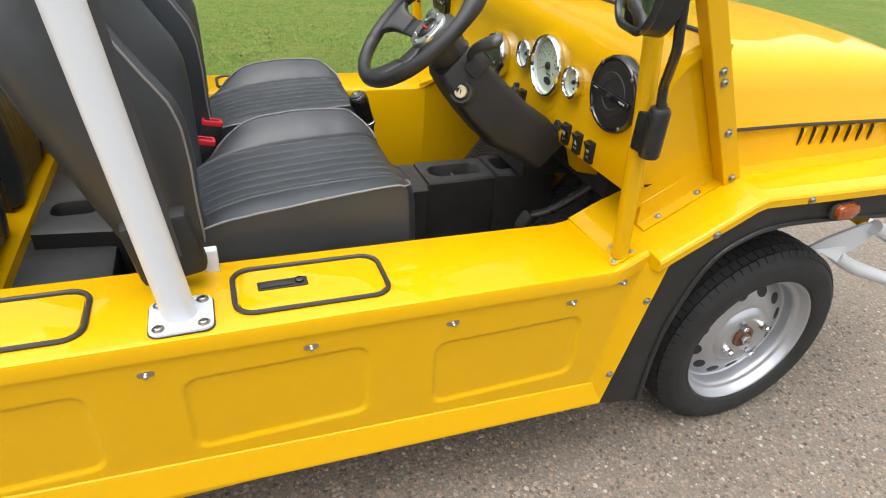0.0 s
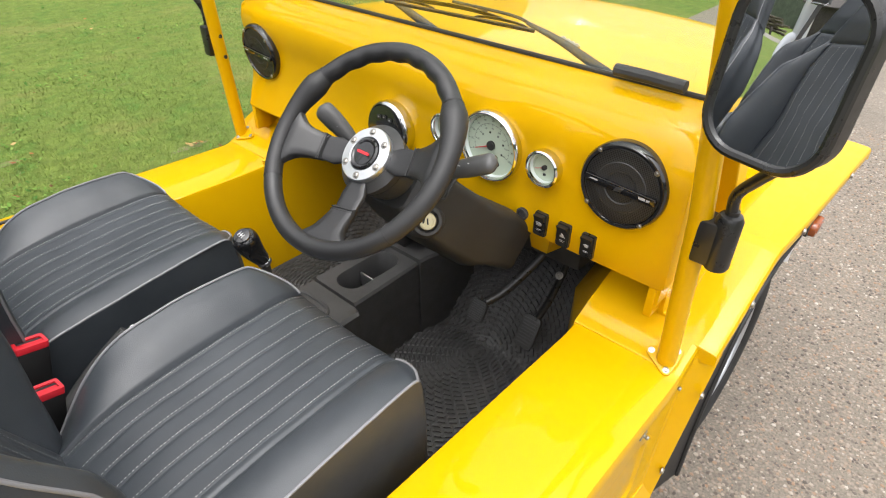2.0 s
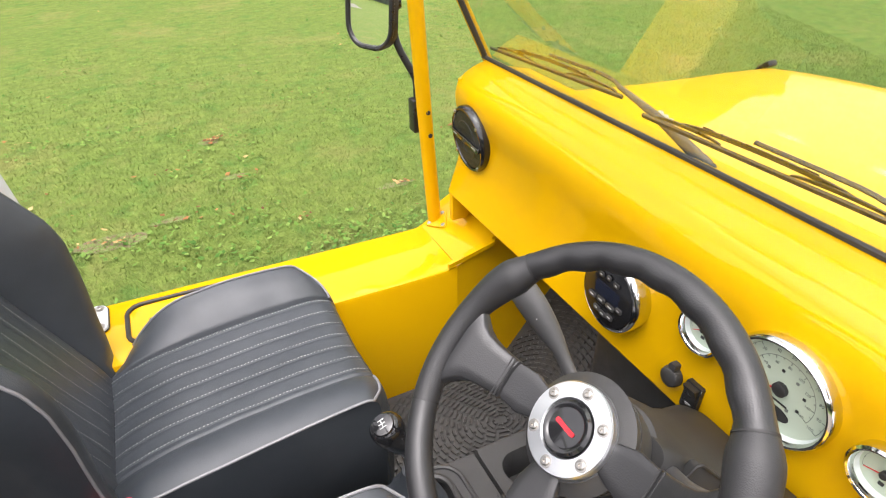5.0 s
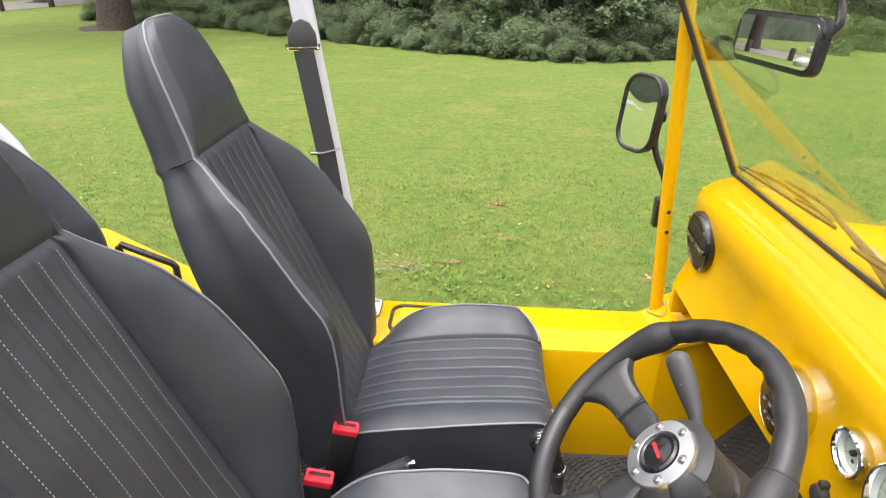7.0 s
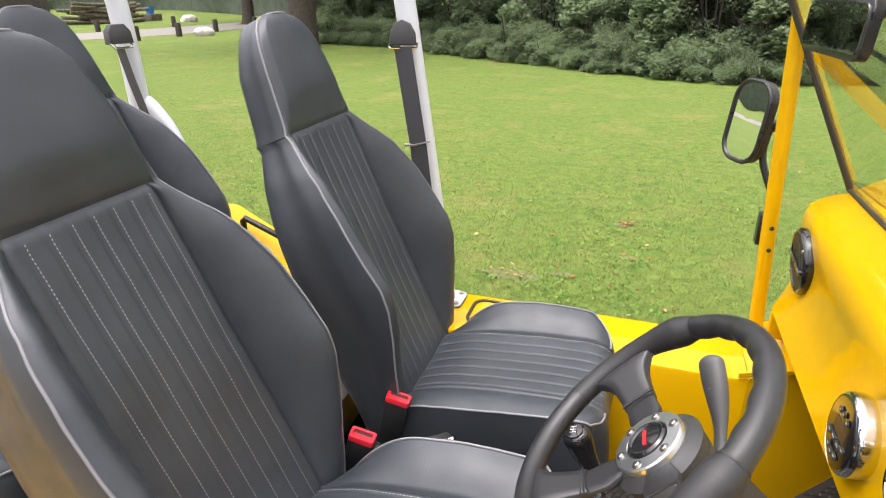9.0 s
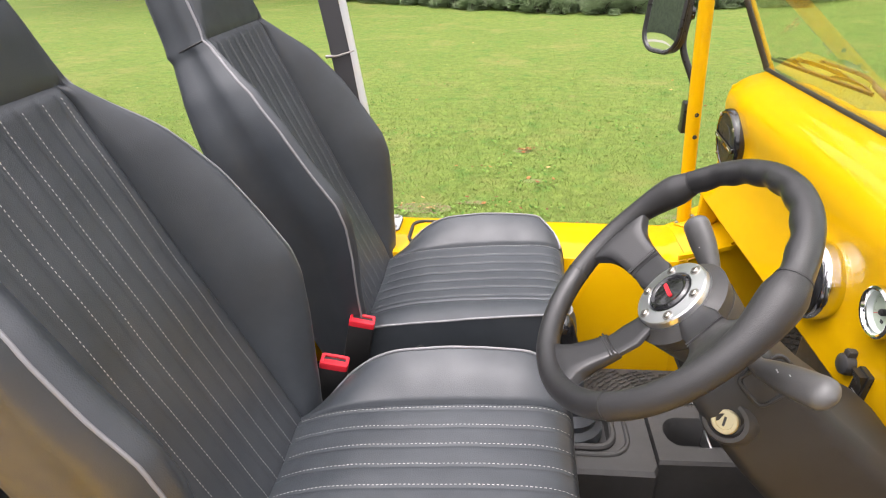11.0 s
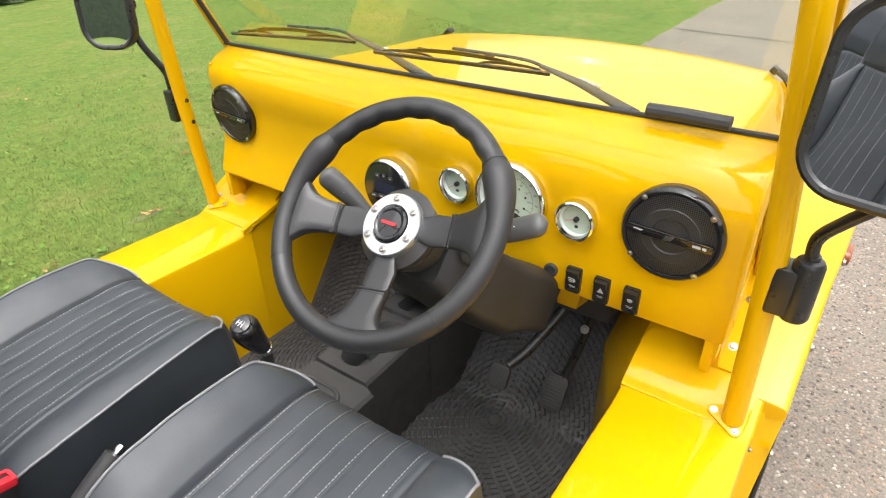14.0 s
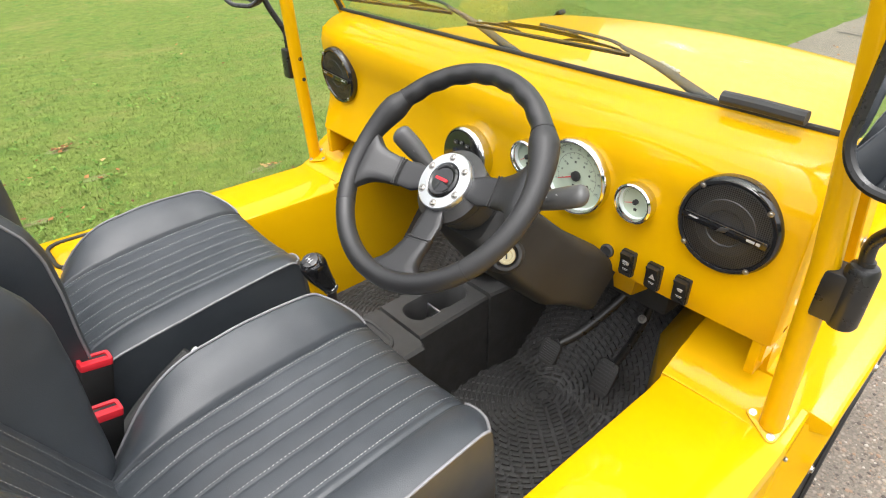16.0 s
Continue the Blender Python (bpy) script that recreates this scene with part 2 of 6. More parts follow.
def screw(parent, origin, out, size=0.006, name="screw"):
    """A round-headed zinc screw on a surface."""
    key = round(size, 4)
    if key not in screw_store:
        me = bpy.data.meshes.new("screw")
        b = SCREW_BM(size, size * 0.6)
        bmesh.ops.recalc_face_normals(b, faces=b.faces)
        b.to_mesh(me)
        b.free()
        me.materials.append(STEEL)
        me.shade_smooth()
        me.set_sharp_from_angle(angle=radians(40))
        screw_store[key] = me
    ob = new(name, screw_store[key])
    ob.parent = parent
    ob.matrix_basis = frame_of(origin, out, (0.1, 0.2, 0.97))
    return ob

# ---- the car ----
car = tagged(new("utility_car"), "bright yellow open-topped utility car parked on an aggregate drive", "car")
TOP, KINK = 0.625, -0.054


def top_z(x):
    return along([(-2.2, 0.648), (-0.87, TOP), (KINK, 0.6075), (-0.044, 0.609), (0.028, 0.645), (0.238, 0.755), (0.256, 0.761), (1.05, 0.763)], x)


def outer_y(x):
    return along([(-2.2, 0.72), (0.0235, 0.722), (0.0245, 0.757), (0.244, 0.760), (0.367, 0.767), (0.88, 0.785)], x)


def inner_y(x):
    return along([(-2.2, 0.505), (0.0, 0.505)], x)


def pannier_top(s):
    """The flat top of a side box, its outer lip and its inner wall."""
    rings = []
    xs = [-1.42, -1.0, -0.6, -0.3, KINK - 0.008, KINK + 0.008, -0.036]
    for x in xs:
        z, yo, yi = top_z(x), outer_y(x), inner_y(x)
        cut = 0.034 * math.exp(-((x - KINK) / 0.011) ** 2)
        sec = [(yo - 0.004, z - 0.036), (yo, z - 0.034), (yo, z - 0.010), (yo - 0.003, z - 0.003), (yo - 0.010, z),
               (yi + 0.010, z), (yi + 0.003, z - 0.003), (yi, z - 0.010), (yi, 0.25), (yi + 0.006, 0.25), (yi + 0.006, z - 0.006), (yo - 0.006, z - 0.006), (yo - 0.006, z - 0.034)]
        rings.append([(x - cut * min(1.0, max(0.0, (yo - 0.01 - y) / (yo - yi - 0.02))), s * y, zz) for y, zz in sec])
    return loft(rings)


def wing_top(s):
    """The sloping foot and flat top of a front wing, with a shallow fold inside its outer edge."""
    rings = []
    for x in (-0.036, 0.0, 0.0235, 0.0245, 0.10, 0.17, 0.236, 0.258, 0.4, 0.6, 0.8, 0.868, 0.878):
        z, yo = top_z(x), outer_y(x)
        yf = min(yo - 0.012, along([(-0.036, 0.709), (0.028, 0.722), (0.9, 0.745)], x))
        yi = along([(-0.036, 0.505), (0.06, 0.505), (0.18, 0.54), (1.05, 0.50)], x)
        ym, drop = 0.66, 0.030 * ease(0.2, 0.3, x)
        if x > 0.87:
            z -= 0.012
        d = 0.004 * min(1, (yo - yf) / 0.03)
        lip = 0.034 if x < 0.024 else 0.022
        sec = [(yo - 0.004, z - d - lip - 0.002), (yo, z - d - lip), (yo, z - d - 0.006), (yo - 0.003, z - d - 0.001), (yo - 0.008, z - d * 0.8),
               (yf, z), (ym, z), (yi, z - drop), (yi, z - drop - 0.006), (ym, z - 0.006), (yf, z - 0.006), (yo - 0.006, z - d - 0.008), (yo - 0.006, z - d - lip)]
        rings.append([(x, s * y, zz) for y, zz in sec])
    return loft(rings)


PANELS = [(-1.36, -1.02, 0.365, 0.545), (-0.885, -0.562, 0.362, 0.535), (-0.436, -0.10, 0.338, 0.505)]


def side_panel(s):
    """The outer wall of a side box, pressed inwards in rounded oblongs."""
    def f(u, v):
        z = 0.245 + v * (0.60 - 0.245)
        x1 = -0.040 + (z - 0.245) * 0.155
        x = -1.42 + u * (x1 + 1.42)
        d = 0.0
        for a, b, c, e in PANELS:
            qx, qz = abs(x - (a + b) / 2) - (b - a) / 2 + 0.03, abs(z - (c + e) / 2) - (e - c) / 2 + 0.03
            dist = math.hypot(max(qx, 0), max(qz, 0)) + min(max(qx, qz), 0) - 0.03
            d = max(d, 1 - ease(-0.010, 0.0, dist))
        return (x, s * (0.7155 - 0.0055 * d), z)
    return grid(f, 420, 110)


def sill(s):
    """The flared foot of the side box, climbing a little towards the tail."""
    rings = []
    for x in (-1.42, -1.0, -0.5, -0.012):
        zb, zt = 0.235 - 0.046 * x, 0.287 - 0.058 * x
        rings.append([(x, s * y, z) for y, z in ((0.69, zb - 0.004), (0.733, zb - 0.004), (0.736, zb), (0.736, zb + 0.006), (0.7195, zt), (0.7170, zt + 0.002), (0.705, zt), (0.69, zb + 0.01))])
    return loft(rings)


def arch_lip(s):
    """The broad outward flange that edges the wheel opening, up the front of the side box."""
    rings = []
    for t in (0.0, 0.25, 0.5, 0.75, 1.0):
        a = Vector((-0.013, 0.735, 0.233)).lerp(Vector((0.046, 0.7585, 0.634)), t)
        b = Vector((-0.042, 0.7175, 0.240)).lerp(Vector((0.018, 0.7185, 0.616)), t)
        out = [(a.x, a.y, a.z), (a.x + 0.002, a.y - 0.006, a.z), (b.x + 0.004, b.y - 0.008, b.z), (b.x - 0.012, 0.7130, b.z), (b.x - 0.008, 0.7160, b.z), (b.x, b.y, b.z)]
        rings.append([(x, s * y, z) for x, y, z in out])
    return loft(rings)


LIP = [(0.082, 0.233), (0.088, 0.41), (0.116, 0.52), (0.155, 0.605), (0.212, 0.652), (0.315, 0.680), (0.485, 0.676), (0.728, 0.656)]


def inner_arch(s):
    """The black liner inside the wheel opening."""
    pts = LIP
    pts = [(p.x, p.y) for p in curve_through([(x, z, 0) for x, z in pts], 5)]
    rings = [[(x, s * y, z) for y in (0.750, 0.70, 0.60, 0.522)] for x, z in pts]
    return solid(loft(rings, closed=False), 0.006)


def liner_front(s):
    """The black facing between the painted edge and the liner."""
    outer = [(-0.008, 0.226, 0.728), (0.024, 0.45, 0.742), (0.044, 0.60, 0.7500), (0.048, 0.630, 0.7510), (0.120, 0.668, 0.7520), (0.240, 0.7325, 0.7530), (0.50, 0.740, 0.7640), (0.735, 0.741, 0.772)]
    inner = LIP
    o = [Vector(q) for q in outer]
    i = [Vector((x, z, 0)) for x, z in inner]
    rings = []
    for k in range(len(o)):
        rings.append([(o[k].x, s * o[k].z, o[k].y), (i[k].x, s * 0.752, i[k].y), (i[k].x, s * 0.742, i[k].y), (o[k].x, s * (o[k].z - 0.01), o[k].y)])
    return loft(rings)


for s in (-1, 1):
    side = part("side_box_top", pannier_top(s), YELLOW, car, smooth=24)
    wing = part("front_wing", wing_top(s), YELLOW, car, smooth=5)
    wall = part("side_panel", side_panel(s), YELLOW, car)
    part("sill", sill(s), YELLOW, car, smooth=15)
    lip = part("arch_lip", arch_lip(s), YELLOW, car, smooth=8)
    part("wheel_arch_liner", inner_arch(s), LINER, car, "black plastic wheel arch liner")
    part("liner_facing", liner_front(s), LINER, car)
    part("liner_lip", tube([(x, s * 0.753, z) for x, z in LIP], 0.0055, 8, smooth=5), LINER, car)
    for x, z in ((-0.93, 0.562), (-0.668, 0.556), (-0.401, 0.549), (-0.138, 0.544), (-0.023, 0.573)):
        clip = part("tonneau_stud", joined(prism(rounded(0.026, 0.010, 0.0045, 4), Matrix(), 0, 0.002), lathe([(0.0045, 0.002), (0.003, 0.004), (0.0045, 0.008), (0.003, 0.011), (0.0005, 0.011)], Matrix(), 10)),
                    STEEL, wall, "small zinc stud", at=frame_of((x, s * 0.7155, z), (0, s, 0)))
    for x, z in ((-0.010, 0.33), (0.019, 0.543)):
        screw(lip, (x, s * (0.7345 + 0.072 * (z - 0.27)), z), (0, s, 0), 0.006)
    for x in (0.144, 0.368, 0.70):
        screw(wing, (x, s * (outer_y(x) + 0.001), top_z(x) - 0.017), (0, s, 0), 0.006)


def hatch(s, x0, x1, latch):
    """A locker lid in the side box top with its rubber edge and latch."""
    cx, w = (x0 + x1) / 2, x1 - x0
    lz = top_z(cx)
    m = pose(cx, s * 0.618, lz, 0, 1.0, 0)
    lid = part("locker_lid", prism(rounded(w - 0.014, 0.118, 0.026), m, -0.002, 0.003, 0.0015), YELLOW, car)
    ring = [(cx + x, s * 0.618 + y, top_z(cx + x) + 0.003) for x, y in rounded(w, 0.132, 0.032, 8)]
    part("rubber_edge", tube(ring, 0.0048, 8, closed=True), SEAL, lid, "black rubber edge")
    if latch:
        lx = cx - 0.050
        body = part("latch", prism(rounded(0.088, 0.026, 0.003), pose(lx, s * 0.612, lz + 0.003), 0, 0.003, 0.001), LINER, lid, "flush black latch")
        part("latch_paddle", prism(rounded(0.058, 0.018, 0.002), pose(lx - 0.010, s * 0.612, lz + 0.006), 0, 0.0025, 0.001), LINER, lid)
        part("lock_barrel", lathe([(0.008, 0), (0.008, 0.005), (0.006, 0.006), (0.0005, 0.006)], pose(lx + 0.030, s * 0.612, lz + 0.006), 16), GLOSS, lid)


for s, dx in ((-1, 0.0), (1, 0.034)):
    hatch(s, -0.782 + dx, -0.512 + dx, True)
    hatch(s, -1.195, -1.008 + dx, False)

# floor, firewall and toe boards
part("floor_pan", box(-1.42, 0.12, -0.505, 0.505, 0.235, 0.262, 0.002), YELLOW, car)
part("toe_board", loft([[(0.10, y, 0.262), (0.36, y, 0.60), (0.36, y, 0.74), (0.375, y, 0.74), (0.375, y, 0.59), (0.11, y, 0.245)] for y in (-0.54, 0.54)]), YELLOW, car)
for s in (-1, 1):
    part("footwell_side", loft([[(x, s * y, z) for x, z in ((-0.038, 0.25), (0.38, 0.25), (0.38, 0.76), (0.055, 0.655), (-0.038, 0.608))] for y in (0.505, 0.515)]), YELLOW, car)
    # sloping wheel box inside the driver's footwell
    if s < 0:
        part("inner_wheel_box", loft([[(x, -0.506, zt), (x, yb - 0.003, zt - 0.12), (x, yb, 0.258), (x, yb - 0.006, 0.252), (x, yb - 0.009, zt - 0.122), (x, -0.512, zt - 0.006)] for x, yb, zt in ((-0.13, -0.504, 0.590), (-0.03, -0.492, 0.600), (0.04, -0.462, 0.635), (0.13, -0.412, 0.67), (0.36, -0.405, 0.72))]), YELLOW, car, smooth=50)
    # folded gusset between side box and dash
    if s > 0:
        part("gusset", loft([[(-0.06, s * 0.503, TOP - 0.012), (0.055, s * 0.488, 0.655), (0.055, s * 0.488, 0.665), (-0.06, s * 0.503, TOP + 0.000)], [(-0.06, s * 0.512, TOP - 0.012), (0.055, s * 0.512, 0.655), (0.055, s * 0.512, 0.665), (-0.06, s * 0.512, TOP)]]), YELLOW, car)

# ---- dashboard and scuttle ----
DASH = [(0.022, 0.742), (0.004, 0.735), (0.0, 0.741), (0.0, 0.80), (0.0, 0.90), (0.0, 0.94), (0.005, 0.968), (0.018, 0.997), (0.038, 1.019), (0.064, 1.034), (0.092, 1.043), (0.122, 1.049)]


def dash_lean(y, z):
    """How far the panel lies back towards its far end."""
    return max(0.0, 0.034 * (y + 0.5)) * ease(0.70, 0.86, z) * (1 - ease(0.90, 1.045, z))


def dashboard():
    rings = []
    fine = DASH[:3] + [(p.x, p.y) for p in curve_through([(x, z, 0) for x, z in DASH[3:]], 4)]
    for y, k in ((-0.645, 0.010), (-0.641, 0.003), (-0.634, 0.0), (-0.5, 0), (-0.25, 0), (0, 0), (0.2, 0), (0.4, 0), (0.52, 0), (0.634, 0.0), (0.641, 0.003), (0.645, 0.010)):
        sec = [(x + k, z - (k if z > 0.95 else 0) + (k if z < 0.76 else 0)) for x, z in fine]
        back = [(x + 0.02, z - 0.012 if z > 0.95 else z + 0.006) for x, z in sec][::-1]
        rings.append([(x + dash_lean(y, z), y, z) for x, z in sec + back])
    return loft(rings)


dash = part("dashboard", dashboard(), YELLOW, car, "smooth yellow painted steel dashboard")
for s in (-1, 1):
    cheek = part("scuttle_side", loft([[(0.008 + dash_lean(s * y, 0.74), s * y, 0.70), (0.010 + dash_lean(s * y, 0.9), s * y, 0.90), (0.012 + dash_lean(s * y, 0.985), s * y, 0.985), (0.03 + dash_lean(s * y, 1.015), s * y, 1.015), (0.07 + dash_lean(s * y, 1.034), s * y, 1.034), (0.112, s * y, 1.040), (0.128, s * y, 1.0), (0.232, s * y, 0.78), (0.232, s * y, 0.70)] for y in (0.628, 0.636)]), YELLOW, car)
    foot = part("scuttle_foot", loft([[(x, s * y, top_z(x) + dz) for y, dz in ((0.628, 0.06), (0.637, 0.055), (0.638, 0.012), (0.640, 0.006), (0.664, 0.005), (0.664, 0.001), (0.628, 0.001))] for x in (0.045, 0.12, 0.2, 0.236)]), YELLOW, car)
    screw(foot, (0.085, s * 0.650, top_z(0.085) + 0.006), (-0.47, 0, 0.88), 0.0055)
    screw(foot, (0.173, s * 0.650, top_z(0.173) + 0.006), (-0.47, 0, 0.88), 0.0055)
    screw(cheek, (0.018, s * 0.637, 0.752), (0, s, 0), 0.0055)
    screw(cheek, (0.018 + dash_lean(s * 0.637, 0.86), s * 0.637, 0.86), (0, s, 0), 0.0055)
    part("scuttle_bracket", box(0.006, 0.05, s * 0.622 - 0.008, s * 0.622 + 0.008, 0.668, 0.738, 0.002), YELLOW, car)

# cowl strip between screen and bonnet
part("cowl", loft([[(0.115, y, 1.046), (0.15, y, 1.036), (0.20, y, 1.022), (0.20, y, 1.005), (0.115, y, 1.03)] for y in (-0.60, -0.3, 0.3, 0.60)]), YELLOW, car)


# ---- bonnet ----
def hood_w(x):
    return along([(0.17, 0.605), (0.5, 0.580), (0.8, 0.571), (0.9, 0.566), (0.97, 0.556), (1.0, 0.542)], x)


def hood_z(x):
    return along([(0.17, 1.026), (0.45, 1.006), (0.7, 0.991), (0.86, 0.977), (0.93, 0.961), (0.97, 0.936), (1.0, 0.89), (1.012, 0.83)], x)


def bonnet():
    rings = []
    for i in range(34):
        x = 0.17 + 0.845 * (i / 33) ** 0.9
        w, z = hood_w(x), hood_z(x)
        sw = along([(0.17, 0.150), (0.6, 0.115), (1.0, 0.080)], x)
        zl = along([(0.17, 0.846), (1.02, 0.812)], x)
        sec = []
        for k in range(41):
            t = -1 + 2 * k / 40
            a = abs(t)
            if a > 0.72:   # rounded shoulder, then the flat side
                q = (a - 0.72) / 0.28
                if q < 0.55:
                    b = q / 0.55 * math.pi / 2
                    y, zz = w - 0.010 - sw + (sw - 0.018) * math.sin(b), z - 0.020 - 0.061 * (1 - math.cos(b))
                else:
                    r = (q - 0.55) / 0.45
                    y, zz = w - 0.028 + 0.028 * r, (z - 0.081) * (1 - r) + zl * r
                    zz = min(zz, z - 0.081 + 0.0)
                    zz = max(zl, zz)
            else:
                y = (w - 0.010 - sw) * a / 0.72
                zz = z - 0.020 * (a / 0.72) ** 2.2
            bow = 0.045 * (1 - (y / 0.55) ** 2) * ease(0.6, 1.0, x)
            sec.append((x + bow, math.copysign(y, t), zz))
        rings.append(sec)
    return solid(loft(rings, closed=False), 0.004)


part("bonnet", bonnet(), YELLOW, car, "smooth yellow bonnet with rounded shoulders", smooth=50)


def louvre_panel(s):
    return loft([[(x, s * (hood_w(x) - 0.012), along([(0.17, 0.840), (1.02, 0.806)], x)), (x, s * (hood_w(x) - 0.008), 0.78), (x, s * (hood_w(x) + 0.001), 0.742), (x, s * (hood_w(x) + 0.02), 0.736), (x, s * (hood_w(x) - 0.06), 0.715), (x, s * (hood_w(x) - 0.03), 0.80)] for x in (0.24, 0.4, 0.6, 0.8, 1.0)])


for s in (-1, 1):
    panel = part("bonnet_side", louvre_panel(s), YELLOW, car)
    part("bonnet_edge_rubber", tube([(x, s * (hood_w(x) - 0.003), along([(0.17, 0.846), (1.02, 0.812)], x) - 0.003) for x in (0.19, 0.35, 0.5, 0.65, 0.8, 0.95)], 0.0052, 8), SEAL, panel, "black rubber edging under the bonnet")
    for k in range(7):
        x = 0.5195 + 0.0421 * k
        y = hood_w(x) - 0.0095
        m = Matrix.Translation((x, s * y, 0.7975 - 0.0016 * k)) @ Matrix.Rotation(radians(3), 4, "Y")
        hood = [(-0.027, 0.0), (-0.024, 0.005), (-0.018, 0.0085), (0.0, 0.0100), (0.016, 0.0090), (0.021, 0.0055), (0.024, 0.0)]
        part("louvre", moved(loft([[(0.0, s * -0.001, z), (0.0, s * h, z), (0.004, s * h * 0.95, z), (0.012, s * h * 0.62, z), (0.021, s * h * 0.22, z), (0.028, s * -0.001, z)] for z, h in hood]), m), YELLOW, panel, smooth=50)
        # dark sheet on the closed hood paints the shade of its opening
        part("louvre_gap_shade", moved(loft([[(-0.0012, s * 0.0004, z), (-0.0012, s * max(0.0008, h - 0.0012), z), (0.001, s * max(0.0008, h - 0.0012), z), (0.001, s * 0.0004, z)] for z, h in hood[1:-1]]), m), INK_SHADE, panel)
    # rubber bonnet catch
    c = part("bonnet_catch", tube([(0.888, s * 0.508, 0.956), (0.890, s * 0.530, 0.942), (0.891, s * 0.550, 0.915), (0.892, s * 0.562, 0.880), (0.892, s * 0.570, 0.860)], lambda t: 0.0085 + 0.004 * math.exp(-((t - 0.9) / 0.15) ** 2), 10, smooth=4, flat=0.6), SATIN, car, "black rubber bonnet catch")
    part("catch_head", moved(box(-0.017, 0.017, -0.010, 0.010, -0.008, 0.008, 0.004), pose(0.888, s * 0.505, 0.957, s * -35, 0, 0)), SATIN, c)
    for dx in (-0.007, 0.007):
        part("catch_wire", tube([(0.892 + dx, s * 0.571, 0.865), (0.892 + dx, s * 0.575, 0.83), (0.891 + dx, s * 0.578, 0.795)], 0.0028, 8), SATIN, c)
    part("catch_bracket", box(0.874, 0.909, s * 0.573 - 0.010, s * 0.573 + 0.010, 0.774, 0.800, 0.004), SATIN, c)
part("front_panel", loft([[(1.0 + 0.045 * (1 - (y / 0.55) ** 2), y, z) for z in (0.45, 0.9)] for y in np.linspace(-0.535, 0.535, 9)], closed=False), YELLOW, car)

# ---- windscreen ----
WA, WB = Vector((0.262, 0, 0.745)), Vector((-0.118, 0, 1.505))
wdir = (WB - WA).normalized()


def on_screen(z, off=0.0):
    """Point of the screen's plane at height z, off metres in front of it."""
    p = WA + wdir * ((z - WA.z) / wdir.z)
    return p.x + off * wdir.z, z - off * wdir.x


LEG = [(-0.034, 0.638), (-0.036, 0.640), (-0.036, 0.669), (-0.034, 0.671), (0.004, 0.671), (0.006, 0.669), (0.006, 0.640), (0.004, 0.638)]
for s in (-1, 1):
    sh, so = (0.0, 0.0) if s < 0 else (0.020, 0.012)
    leg = part("screen_leg", loft([[(c.x + (a + sh) * wdir.z, s * (y + so), c.z - (a + sh) * wdir.x) for a, y in (LEG if s < 0 else [(a * 0.5, 0.671 - (0.671 - y) * 0.5) for a, y in LEG])] for c in (WA, WA.lerp(WB, 0.5), WB)]), YELLOW, car)
    for z in (0.779, 0.883, 0.986, 1.007):
        x, zz = on_screen(z - 0.008, -0.016 + sh)
        screw(leg, (x, s * (0.6715 + so), zz), (0, s, 0), 0.0065)
    x0, z0 = on_screen(1.052)
    x1, z1 = on_screen(1.50)
    part("side_seal", tube([(x0, s * 0.648, z0), (x1, s * 0.648, z1)], 0.008, 8), SEAL, car, "black rubber glazing seal")
x1, z1 = on_screen(1.505)
part("screen_header", tube([(x1, -0.69, z1), (x1, 0.69, z1)], 0.016, 12), YELLOW, car)
x0, z0 = on_screen(1.052)
part("lower_seal", loft([[(x0 + a, y, z0 + b) for a, b in ((-0.0062, -0.006), (-0.0058, -0.001), (-0.0035, 0.0015), (-0.001, 0.0015), (0.0, -0.001), (0.001, 0.0015), (0.0042, 0.0015), (0.0065, -0.006))] for y in (-0.655, 0.655)]), SEAL, car, "black rubber seal under the windscreen")
xa, za = on_screen(1.049)
xb, zb = on_screen(1.498)
pane = part("windscreen", loft([[(xa, -0.648, za), (xb, -0.648, zb), (xb + 0.004, -0.648, zb + 0.002), (xa + 0.004, -0.648, za + 0.002)], [(xa, 0.648, za), (xb, 0.648, zb), (xb + 0.004, 0.648, zb + 0.002), (xa + 0.004, 0.648, za + 0.002)]]), GLASS, car, "clear flat windscreen glass", smooth=0)
pane.visible_shadow = False
